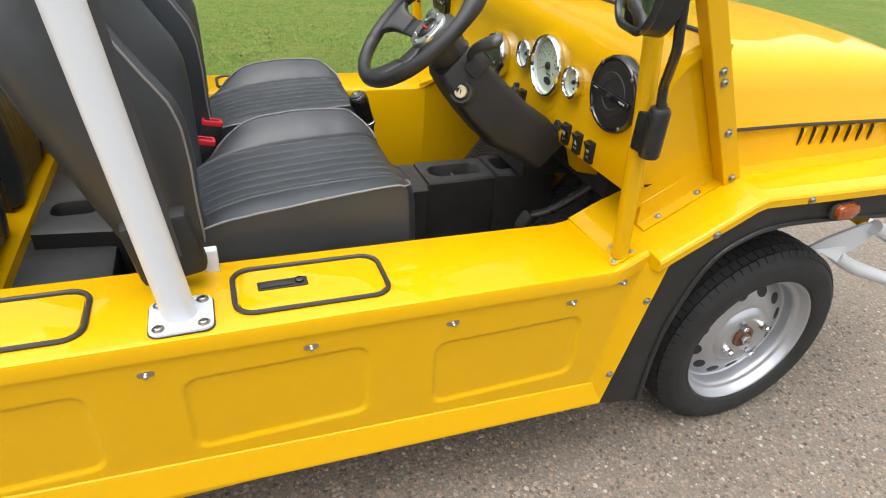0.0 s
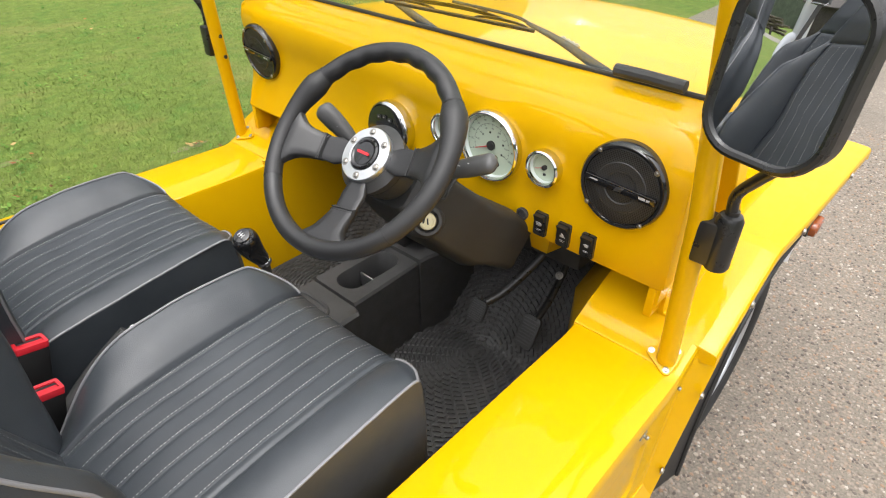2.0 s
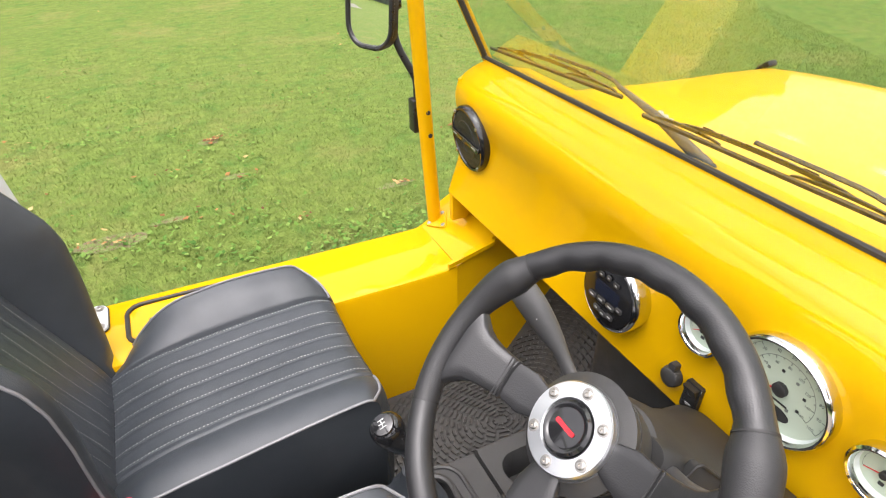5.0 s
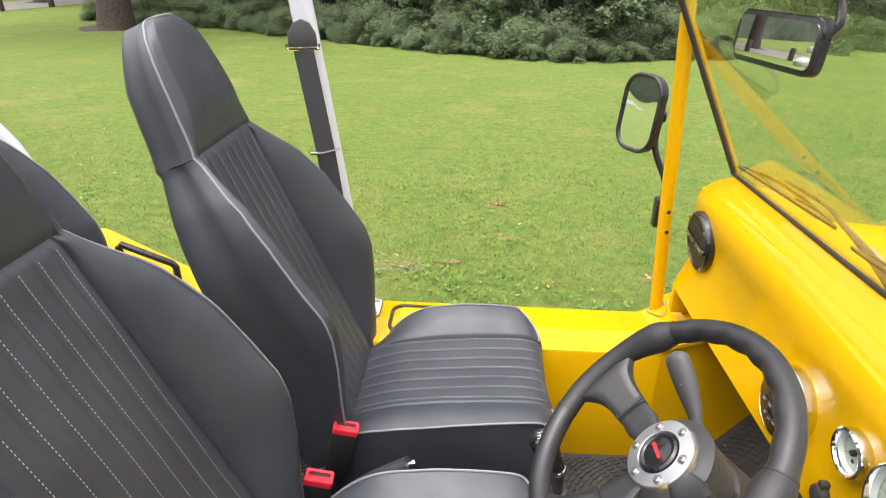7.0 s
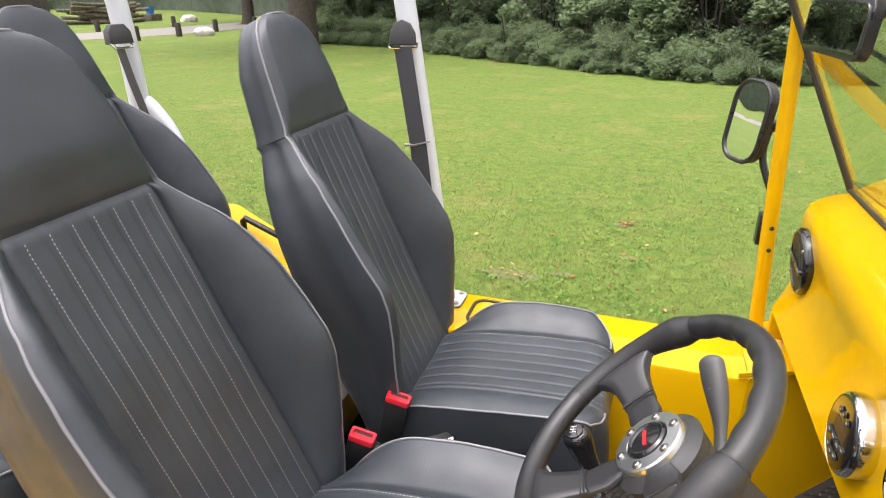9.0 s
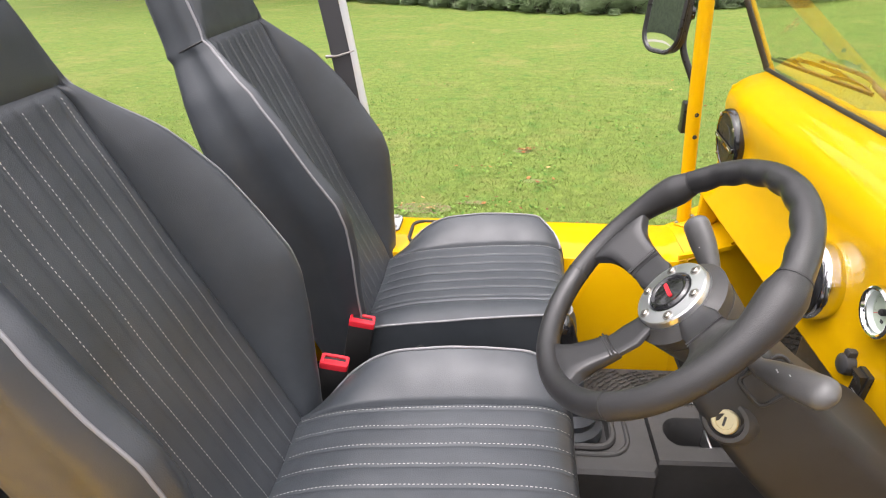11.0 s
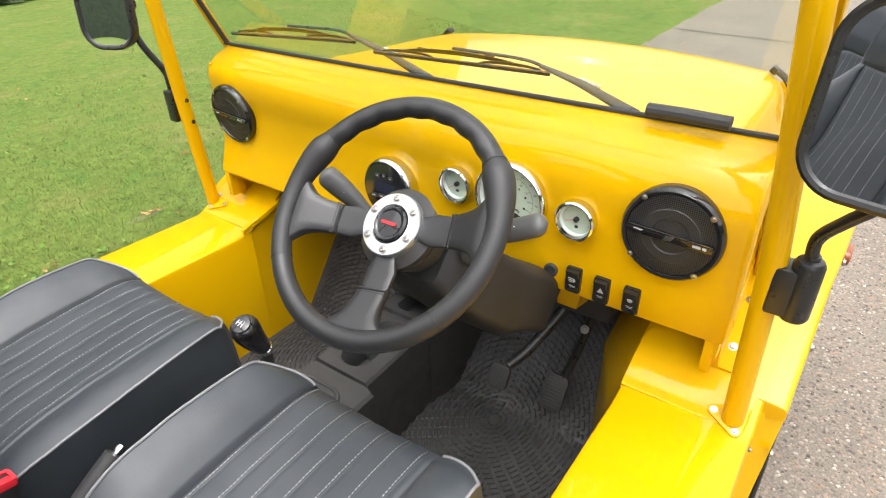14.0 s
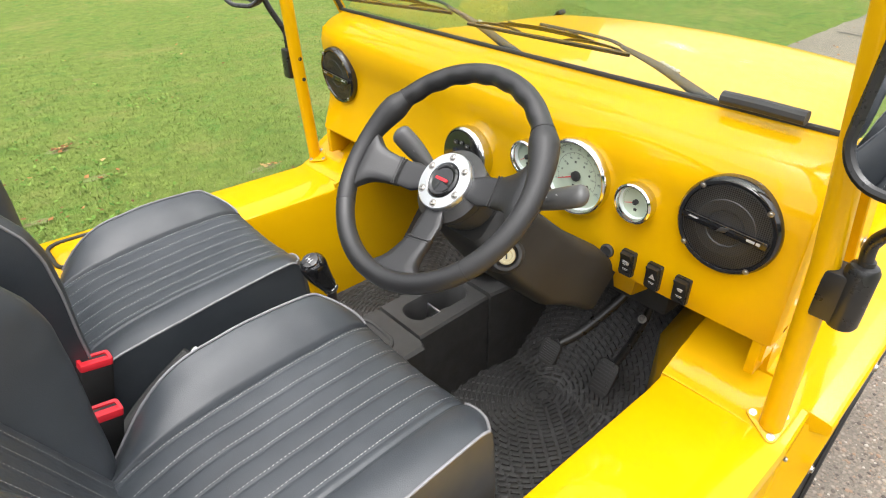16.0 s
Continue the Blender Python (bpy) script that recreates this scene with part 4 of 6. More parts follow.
part("gear_gaiter", lathe([(0.062, 0.0), (0.060, 0.02), (0.048, 0.03), (0.050, 0.045), (0.036, 0.06), (0.037, 0.075), (0.022, 0.095), (0.016, 0.12)], pose(-0.362, 0.045, 0.49), 20), VINYL, console, "black vinyl gear gaiter")
part("gear_lever", tube([(-0.362, 0.045, 0.56), (-0.364, 0.045, 0.68)], 0.010, 12), PLASTIC, console)
knob_m = frame_of((-0.395, 0.040, 0.728), (-0.40, -0.16, 0.90), (1, 0, 0))
grip = []
for h, w, d in ((-0.064, 0.0120, 0.0130), (-0.054, 0.0155, 0.0165), (-0.038, 0.0185, 0.0195), (-0.020, 0.0215, 0.0230), (-0.004, 0.0235, 0.0255), (0.008, 0.0240, 0.0260), (0.017, 0.0225, 0.0245), (0.0225, 0.0180, 0.0200), (0.025, 0.010, 0.012)):
    k = min(1.0, max(0.0, -h / 0.064))
    c = knob_m @ Vector((0, 0, h if h > 0 else 0)) + Vector((0.030 * k ** 1.2, 0.006 * k, min(h, 0.0)))
    grip.append([c + knob_m.to_3x3() @ Vector((w * math.cos(b), d * math.sin(b), 0)) for b in (2 * math.pi * i / 24 for i in range(24))])
part("gear_knob", loft(grip), GLOSS, console, "tall gloss black gear knob", smooth=60)
part("knob_collar", lathe([(0.0135, -0.006), (0.0155, -0.004), (0.0155, 0.004), (0.0135, 0.006)], frame_of((-0.365, 0.046, 0.664), (-0.35, -0.1, 0.93)), 20), CHROME, console, "chrome collar under the gear knob")
part("knob_cap", lathe([(0.0175, 0.0220), (0.0160, 0.0262), (0.008, 0.0282), (0.0005, 0.0288)], knob_m, 24), GLOSS, console)
for dx in (-0.006, 0.0, 0.006):
    part("gate_mark", prism([(dx - 0.0007, -0.0055), (dx + 0.0007, -0.0055), (dx + 0.0007, 0.0055), (dx - 0.0007, 0.0055)], knob_m, 0.0265, 0.0291), PALEMARK, console)
part("gate_mark", prism([(-0.006, -0.0007), (0.006, -0.0007), (0.006, 0.0007), (-0.006, 0.0007)], knob_m, 0.0265, 0.0292), PALEMARK, console)
brake = part("handbrake", tube([(-0.90, 0.058, 0.44), (-0.82, 0.058, 0.52), (-0.72, 0.060, 0.60), (-0.645, 0.061, 0.645)], lambda t: 0.012 + 0.006 * ease(0.3, 0.6, t), 14, smooth=4), PLASTIC, car, "black handbrake lever")
part("release_button", lathe([(0.008, 0), (0.0085, 0.012), (0.0065, 0.016), (0.0005, 0.017)], frame_of((-0.645, 0.061, 0.645), (0.86, 0.01, 0.5)), 16), CHROME, brake, "chrome release button")
part("rear_tunnel", rim_plate(-1.222, -0.72, -0.074, 0.120, 0.482, (-1.138, 0.066, 0.108, 0.074, 0.026), 0.06), LINER, car, "black plastic rear tunnel with a shallow tray")
for x, y, tilt in ((-0.796, 0.140, 3), (-0.820, 0.008, 3)):
    m = pose(x, y, 0.592, tilt, 13, 4)
    b = part("belt_buckle", moved(box(-0.026, 0.026, -0.015, 0.015, -0.060, 0.068, 0.005), m), LINER, car)
    ring = rounded(0.052, 0.030, 0.005, 4)
    inner = rounded(0.040, 0.017, 0.003, 4)
    part("red_release", moved(joined(loft_closed([[(px, py, 0.066) for px, py in ring], [(px, py, 0.077) for px, py in ring], [(px * 0.96, py * 0.94, 0.0785) for px, py in ring], [(px, py, 0.0780) for px, py in inner], [(px, py, 0.070) for px, py in inner]]), box(-0.0205, 0.0205, -0.009, 0.003, 0.068, 0.0755, 0.002)), m), RED, b, "red release button")
    # solid dark box paints the shade inside the buckle's slot
    part("slot", moved(box(-0.020, 0.020, 0.002, 0.0085, 0.068, 0.0745, 0), m), INK_SHADE, b)
    part("buckle_stalk", moved(box(-0.017, 0.017, -0.005, 0.005, -0.22, -0.050, 0.002), m), LINER, b)
for s, dx in ((-1, 0.0), (1, 0.03)):
    x0 = -0.866 + dx
    reel = part("belt_reel", moved(box(-0.058, 0.052, -0.024, 0.024, -0.060, 0.062, 0.014), pose(x0 - 0.010, s * 0.570, 0.708, 0, -10, 0)), LINER, car, "black belt reel housing beside the roll bar")
    belt = part("belt_webbing", loft([[(x, s * y - 0.0008, z), (x + 0.048, s * y - s * 0.006 - 0.0008, z), (x + 0.048, s * y - s * 0.006 + 0.0008, z), (x, s * y + 0.0008, z)] for x, y, z in ((x0 - 0.035, 0.602, 0.70), (x0 - 0.06, 0.600, 0.95), (x0 - 0.075, 0.597, 1.10), (x0 - 0.106, 0.592, 1.338))]), WEBBING, car, "black seat belt webbing")
    top_m = frame_of((x0 - 0.084, s * 0.596, 1.364), (0.2, -s, 0.1))
    part("belt_anchor", prism([(-0.032, -0.022), (0.032, -0.022), (0.030, 0.006), (0.018, 0.028), (0.0, 0.036), (-0.018, 0.028), (-0.030, 0.006)], top_m, -0.012, 0.012, 0.005), PLASTIC, belt)
    part("anchor_ring", tube([top_m @ Vector((x, y, 0)) for x, y in ((-0.036, -0.016), (-0.034, -0.028), (0.034, -0.028), (0.036, -0.016))], 0.003, 8), CHROME, belt)
    part("tie", tube([(x0 - 0.086, s * 0.590, 1.098), (x0 - 0.058, s * 0.5865, 1.100), (x0 - 0.016, s * 0.5865, 1.112)], lambda t: 0.0042 - 0.0024 * t, 8), STEEL, belt, "shiny belt keeper clip")

for s in (-1, 1):
    rb = part("rear_belt", loft([[(x, s * y, z), (x + 0.044, s * (y - 0.016), z), (x + 0.044, s * (y - 0.018), z), (x, s * (y - 0.002), z)] for x, y, z in ((-1.748, 0.548, 1.33), (-1.732, 0.55, 1.24), (-1.712, 0.552, 1.15), (-1.68, 0.555, 0.76))]), WEBBING, car, "black rear seat belt webbing")
    part("belt_anchor", prism([(-0.034, -0.024), (0.034, -0.024), (0.032, 0.008), (0.018, 0.026), (-0.018, 0.026), (-0.032, 0.008)], frame_of((-1.722, s * 0.538, 1.362), (1, -s * 0.3, 0.1)), -0.012, 0.014, 0.005), PLASTIC, rb)
    part("anchor_ring", tube([(-1.722, s * 0.575, 1.34), (-1.712, s * 0.572, 1.328), (-1.702, s * 0.50, 1.328), (-1.712, s * 0.497, 1.34)], 0.003, 8), CHROME, rb)
# plain block for the white lever by the driver's seat
part("seat_lever", box(-0.825, -0.800, -0.540, -0.520, 0.58, 0.668, 0.003), WHITE, car, "white lever beside the belt reel")

# ---- steering ----
HUB = Vector((-0.3034, -0.234, 0.9749))
AX = Vector((-0.705, 0.015, 0.709)).normalized()
wm = frame_of(HUB, AX, (0.72, 0, 0.69)) @ Matrix.Rotation(radians(10), 4, "Z")
RIM, DISH = 0.1685, 0.030
steer = tagged(part("steering_wheel", lathe([(0.055, -0.030), (0.060, -0.012), (0.050, -0.004), (0.048, -0.001), (0.0005, -0.001)], wm, 40), PLASTIC, car, "three-spoke black leather sports steering wheel"))


def rim_at(a, extra=0.0):
    wav = 0.002 * math.cos(2 * a)
    return wm @ Vector(((RIM + wav) * math.cos(a), (RIM + wav) * math.sin(a), DISH + extra))


def rim_r(a):
    """Thumb rests near ten and two, slimmer elsewhere."""
    d = math.degrees(a) % 360
    r = 0.0150
    for c, q in ((24, -1), (146, 1)):
        e = (d - c + 180) % 360 - 180
        r += 0.0058 * math.exp(-(e / (6.0 if e * q < 0 else 15)) ** 2)
    return r


def rim_arc(a0, a1, n, grow=0.0):
    rings = []
    for k in range(n + 1):
        a = radians(a0 + (a1 - a0) * k / n)
        c = rim_at(a)
        out = (wm.to_3x3() @ Vector((math.cos(a), math.sin(a), 0))).normalized()
        up = AX
        r = rim_r(a) + grow
        bump = 0.0012 * math.sin(math.degrees(a) * 0.42) if 30 < (math.degrees(a) % 360) < 138 else 0
        rings.append([c + (r - (bump if math.cos(b) < 0 else 0)) * (math.cos(b) * out + math.sin(b) * up) for b in (2 * math.pi * i / 16 for i in range(16))])
    return loft(rings)


for a0, a1, mat in ((31, 137, LEATHER), (137, 206, GRIP), (206, 315, LEATHER), (315, 391, GRIP)):
    part("rim", rim_arc(a0, a1, 40), mat, steer)
for a in (31, 137, 206, 315):
    part("rim_seam", rim_arc(a - 0.35, a + 0.35, 2, 0.0006), INK_SHADE, steer)


def spoke(a):
    """A flat spoke from the hub up to the rim, widening where the leather wraps it."""
    rings = []
    for r, z, w, t in ((0.036, -0.004, 0.0262, 0.006), (0.070, -0.003, 0.0235, 0.006), (0.092, 0.001, 0.0212, 0.006), (0.093, 0.002, 0.0226, 0.010), (0.106, 0.0065, 0.0232, 0.012), (0.120, 0.0125, 0.0250, 0.014),
                       (0.133, 0.0180, 0.0285, 0.015), (0.142, 0.0220, 0.0335, 0.015), (0.150, 0.0255, 0.0410, 0.0135), (0.157, 0.0275, 0.0480, 0.010)):
        sec = []
        for y, h in ((-1, -0.8), (-0.9, -1.1), (-0.4, -1.2), (0.4, -1.2), (0.9, -1.1), (1, -0.8), (1, 0.5), (0.93, 0.85), (0.5, 1), (-0.5, 1), (-0.93, 0.85), (-1, 0.5)):
            b = a + y * w / max(r, 0.07)
            sec.append(wm @ Vector((r * math.cos(b), r * math.sin(b), z + h * t * 0.6)))
        rings.append(sec)
    return loft(rings)


for a in (0, 180, 270):
    part("spoke", spoke(radians(a)), LEATHER, steer, smooth=50)
    for r in (0.0935, 0.098):
        part("spoke_seam", tube([wm @ Matrix.Rotation(radians(a), 4, "Z") @ Vector((r, y, 0.0095)) for y in (-0.023, 0.023)], 0.0012, 6), INK_SHADE, steer)
part("hub_ring", lathe([(0.046, -0.001), (0.046, 0.006), (0.0445, 0.008), (0.029, 0.009), (0.027, 0.007), (0.026, 0.0)], wm, 48), ALLOY, steer, "brushed aluminium hub ring")
for k in range(6):
    a = radians(60 * k + 30)
    screw(steer, wm @ Vector((0.0372 * math.cos(a), 0.0372 * math.sin(a), 0.0082)), AX, 0.0042, "hub_bolt")
part("horn_button", lathe([(0.0265, 0.0), (0.0265, 0.010), (0.024, 0.0125), (0.021, 0.0122), (0.019, 0.0105), (0.0005, 0.0125)], wm, 40), GLOSS, steer, "gloss black horn button")
part("button_badge", prism(rounded(0.025, 0.0045, 0.0015, 3), wm @ Matrix.Rotation(radians(-10), 4, "Z"), 0.0112, 0.0132), REDMARK, steer, "small red badge")
part("hub_boss", lathe([(0.056, -0.030), (0.050, -0.060), (0.046, -0.075), (0.050, -0.080), (0.0005, -0.08)], wm, 32), PLASTIC, steer, "black hub boss")
col = part("steering_column", loft([[frame_of(HUB - AX * d + Vector((0, dy, 0)), AX, (0.7, 0, 0.7)) @ Vector((x * w, y * h - drop, 0)) for x, y in rounded(2, 2, 0.34, 5)] for d, w, h, dy, drop in
            ((0.075, 0.052, 0.045, 0, 0.006), (0.09, 0.064, 0.052, -0.004, 0.008), (0.14, 0.072, 0.058, -0.010, 0.012), (0.20, 0.080, 0.062, -0.015, 0.014), (0.27, 0.095, 0.066, -0.012, 0.012), (0.33, 0.106, 0.062, -0.008, -0.006), (0.40, 0.108, 0.058, -0.006, -0.014))]), LINER, car, "black plastic steering column shroud")
key_out = Vector((-0.55, -0.72, 0.36)).normalized()
km = frame_of(Vector((-0.253, -0.317, 0.863)) - key_out * 0.010, key_out)
part("key_surround", lathe([(0.040, -0.05), (0.033, -0.012), (0.028, -0.002), (0.025, 0.003), (0.020, 0.003), (0.018, -0.004), (0.0005, -0.004)], km, 28), PLASTIC, col)
part("ignition_lock", lathe([(0.0150, -0.006), (0.0150, 0.006), (0.0135, 0.008), (0.0095, 0.008), (0.0088, 0.006), (0.0005, 0.006)], km, 24), BRASSY, col, "pale metal ignition lock")
# raised dark bar on the lock paints the shade of the key slot
part("key_slot_shade", prism([(-0.0013, -0.0055), (0.0013, -0.0055), (0.0013, 0.0055), (-0.0013, 0.0055)], km, 0.0055, 0.0068), INK_SHADE, col)


STALKGREY = material("grey_stalk_plastic", (0.065, 0.065, 0.067), 0.42)
paint_with(STALKGREY, ramp(STALKGREY, tex_noise(STALKGREY, 18.0), [grey(0.3, 0.055), grey(0.7, 0.078)]), None, tex_noise(STALKGREY, 600.0, 2), 0.2, 0.0005)


def stalk(p0, p1, p2, n, wide):
    s = part("stalk", tube([p0, p1, p2], lambda t: 0.009 + wide * ease(0.3, 0.8, t) - (0.007 + wide) * max(0.0, (t - 0.88) / 0.12) ** 2.5, 14, smooth=16, flat=0.75), STALKGREY, col, "dark grey control stalk")
    for k in range(n):
        q = Vector(p1).lerp(Vector(p2), 0.35 + 0.2 * k)
        part("stalk_mark", prism(rounded(0.006, 0.0012, 0.0004, 2), frame_of(q + Vector((-0.0105, 0, 0.0082)), (-0.75, 0, 0.66)), -0.0005, 0.0006), PALEMARK, s)
    return s


stalk((-0.205, -0.135, 0.875), (-0.206, -0.080, 0.920), (-0.222, -0.012, 0.974), 2, 0.0105)
stalk((-0.225, -0.290, 0.930), (-0.240, -0.345, 0.962), (-0.222, -0.428, 1.000), 2, 0.0078)

slot_m = frame_of((-0.214, -0.312, 0.922), (-0.30, -0.90, 0.30), (0.7, 0, 0.7))
# no real recess: a dark block paints its shade on the shroud
part("stalk_slot_shade", prism(rounded(0.034, 0.050, 0.006), slot_m, -0.010, 0.004, 0.002), INK_SHADE, col, "dark block for the shaded recess where a stalk leaves the shroud")
part("slot_lip", tube([slot_m @ Vector((x, y, 0.004)) for x, y in rounded(0.038, 0.054, 0.007, 5)], 0.0022, 8, closed=True), LINER, col)

# ---- instruments ----
def on_dash(y, z, x=0.0):
    """On the face of the dashboard, looking out of it."""
    rise = (dash_lean(y, z + 0.06) - dash_lean(y, z - 0.06)) / 0.12
    turn = (dash_lean(y + 0.01, z) - dash_lean(y - 0.01, z)) / 0.02
    return frame_of((x + dash_lean(y, z), y, z), (-1, turn, rise))


PALEWALL = material("pale_dial_wall", (0.62, 0.68, 0.66), 0.5)
DIALINK = material("grey_dial_ink", (0.16, 0.18, 0.16), 0.6)


def text_on(parent, words, size, m, mat=None, name="lettering"):
    cu = bpy.data.curves.new(name, "FONT")
    cu.body, cu.size, cu.extrude, cu.align_x, cu.align_y = words, size, 0.0002, "CENTER", "CENTER"
    cu.materials.append(mat or PALEMARK)
    ob = new(name, cu)
    ob.parent = parent
    ob.matrix_basis = m
    return ob


def arc_line(m, r, a0, a1, w, h):
    """A thin curved line printed on a dial."""
    return loft([[m @ Vector((q * math.cos(radians(a0 + (a1 - a0) * k / 40)), q * math.sin(radians(a0 + (a1 - a0) * k / 40)), h)) for q in (r - w, r + w)] for k in range(41)], closed=False)


def gauge(y, z, r, needle, scales, lip=0.88):
    """Chrome bezel, pale recessed wall and dial; scales: radius, figures from first to last, size of the figures."""
    m = on_dash(y, z)
    g = part("gauge", lathe([(r * 0.98, -0.005), (r * 1.0, 0.006), (r * 1.005, 0.012), (r * 0.985, 0.017), (r * (0.57 + lip * 0.43), 0.0195), (r * (0.28 + lip * 0.72), 0.0185), (r * (lip + 0.008), 0.014), (r * lip, 0.012)], m, 64, cap=False), CHROME, car, "chrome-rimmed gauge with a pale dial")
    part("dial_wall", lathe([(r * (lip + 0.002), 0.0122), (r * (lip - 0.02), 0.004), (r * (lip - 0.025), 0.0035)], m, 48, cap=False), PALEWALL, g, "pale recessed wall of the dial")
    part("dial", lathe([(r * 0.88, 0.0030), (r * 0.88, 0.0038), (0.0005, 0.0038)], m, 48), DIAL, g, "pale green dial face")
    for rad, figures, size in scales:
        part("scale_arc", arc_line(m, r * rad, 203, -25, r * 0.005, 0.0041), DIALINK, g)
        n = 2 * (len(figures) - 1)
        for k in range(n + 1):
            a = radians(203 - 228 * k / n)
            long = 0.06 if k % 2 == 0 else 0.035
            part("tick", prism([(r * (rad - long), -r * 0.006), (r * rad, -r * 0.006), (r * rad, r * 0.006), (r * (rad - long), r * 0.006)], m @ Matrix.Rotation(a, 4, "Z"), 0.0037, 0.0042), DIALINK, g)
            if size and k % 2 == 0:
                text_on(g, figures[k // 2], size, m @ Matrix.Translation((r * (rad - 0.125) * math.cos(a), r * (rad - 0.125) * math.sin(a), 0.0040)), DIALINK, "numeral")
    part("needle", prism([(0, -r * 0.018), (r * 0.60, -r * 0.008), (r * 0.60, r * 0.008), (0, r * 0.018)], m @ Matrix.Rotation(radians(needle), 4, "Z"), 0.006, 0.007), REDMARK, g, "red needle")
    part("needle_cap", lathe([(r * 0.13, 0.0038), (r * 0.13, 0.009), (r * 0.10, 0.0105), (0.0005, 0.0105)], m, 20), INK_SHADE, g)
    return g


speedo = gauge(-0.248, 0.892, 0.073, 203, [(0.82, [str(k) for k in range(0, 101, 10)], 0.0062), (0.60, [str(k) for k in range(0, 161, 20)], 0.0052)])
part("tell_tale", lathe([(0.018, 0.0038), (0.018, 0.0044), (0.0005, 0.0044)], on_dash(-0.252, 0.856), 24, 1.0, 0.50), INK_SHADE, speedo)
part("dial_badge", prism(rounded(0.022, 0.0026, 0.001, 2), on_dash(-0.251, 0.872), 0.0037, 0.0043), INK_SHADE, speedo)
for a in (20, 60, 100, 140, 330, 300):
    part("warning_lamp", prism(rounded(0.0042, 0.0042, 0.001, 2), on_dash(-0.248 - 0.030 * math.cos(radians(a)), 0.892 + 0.026 * math.sin(radians(a))), 0.0037, 0.0043), DIALINK if a in (60, 140, 300) else INK_SHADE, speedo)
for y in (-0.377, -0.127):
    g = gauge(y, 0.890, 0.0365, 200 if y < -0.2 else 215, [(0.66, ["", "", "", "", ""], 0)], 0.78)
    part("dial_symbol", prism(rounded(0.006, 0.005, 0.001, 2), on_dash(y, 0.875), 0.0037, 0.0043), INK_SHADE, g)
radio = part("round_radio", lathe([(0.0645, -0.018), (0.0650, -0.006), (0.0655, -0.004), (0.0650, -0.002), (0.0655, 0.008), (0.0640, 0.013), (0.0615, 0.016), (0.0585, 0.0175), (0.0575, 0.015), (0.0005, 0.015)], on_dash(0.038, 0.842, -0.014), 56), CHROME, car, "round marine radio with a chrome rim")
part("radio_face", lathe([(0.0577, 0.0152), (0.0565, 0.0175), (0.052, 0.0185), (0.0005, 0.0185)], on_dash(0.038, 0.842, -0.014), 48), GLOSS, radio)
part("display", prism(rounded(0.056, 0.022, 0.003), on_dash(0.038, 0.846, -0.014), 0.0185, 0.0192), SCREEN, radio)
for dx, dz, w in ((-0.018, 0.030, 0.008), (0.0, 0.033, 0.006), (0.018, 0.030, 0.008), (-0.030, -0.018, 0.014), (-0.009, -0.016, 0.015), (0.014, -0.016, 0.017), (0.033, -0.010, 0.010), (-0.014, -0.034, 0.010), (0.002, -0.036, 0.012), (0.018, -0.033, 0.012)):
    bt = part("radio_button", prism(rounded(w + 0.004, 0.009, 0.003), on_dash(0.038 - dx, 0.842 + dz, -0.014), 0.0185, 0.0205, 0.0008), PLASTIC, radio)
    part("button_mark", prism(rounded(w * 0.6, 0.0022, 0.0006, 2), on_dash(0.038 - dx, 0.842 + dz, -0.014), 0.0203, 0.0208), PALEMARK, radio)


GRILLE = material("speaker_mesh", (0.03, 0.03, 0.03), 0.5, 0.6)
gd = tex_cells(GRILLE, 330.0)
gd.node.inputs["Randomness"].default_value = 0.0
paint_with(GRILLE, ramp(GRILLE, gd, [grey(0.25, 0.005), grey(0.5, 0.06)]), None, gd, 0.6, 0.001)
for y, z in ((-0.533, 0.911), (0.565, 0.901)):
    m = on_dash(y, z, 0.0 if y < 0 else -0.007) @ Matrix.Scale(1.0 if y < 0 else 0.96, 4)
    sp = part("loudspeaker", lathe([(0.078, -0.012), (0.079, 0.004), (0.0775, 0.010), (0.0740, 0.0140), (0.0695, 0.0135), (0.0675, 0.010), (0.0005, 0.010)], m, 64), GLOSS, car, "round gloss black loudspeaker with a mesh grille")
    part("grille", lathe([(0.0678, 0.010), (0.066, 0.0118), (0.046, 0.0130), (0.0445, 0.0142), (0.030, 0.0142), (0.028, 0.0128), (0.012, 0.0132), (0.0005, 0.0140)], m, 48), GRILLE, sp)
    part("speaker_bar", prism(rounded(0.132, 0.013, 0.005), m @ Matrix.Rotation(radians(-3), 4, "Z"), 0.012, 0.019, 0.002), GLOSS, sp)
    # thin bright strip imitates the highlight along the bar's upper edge
    part("speaker_bar_highlight", prism(rounded(0.128, 0.0009, 0.0003, 2), m @ Matrix.Rotation(radians(-3), 4, "Z") @ Matrix.Translation((0, 0.0062, 0)), 0.0185, 0.0196), STEEL, sp)
    part("speaker_badge", prism([(-0.010, -0.006), (0.004, -0.004), (0.010, 0.005), (-0.004, 0.003)], m, 0.018, 0.020, 0.0005), PLASTIC, sp)
    part("brand_mark", prism([(-0.056, -0.0004), (-0.042, -0.0012), (-0.039, 0.0012), (-0.053, 0.0018)], m @ Matrix.Rotation(radians(-3), 4, "Z"), 0.0188, 0.0195), PALEMARK, sp)
    for dx, w in ((0.042, 0.012), (0.053, 0.006)):
        part("model_mark", prism(rounded(w, 0.0042, 0.0006, 2), m @ Matrix.Rotation(radians(-3), 4, "Z") @ Matrix.Translation((dx, 0, 0)), 0.0188, 0.0195), PALEMARK, sp)
    for a in (40, 130, 220, 310):
        screw(sp, m @ Vector((0.0725 * math.cos(radians(a)), 0.0725 * math.sin(radians(a)), 0.0140)), (-1, 0, 0), 0.0032)


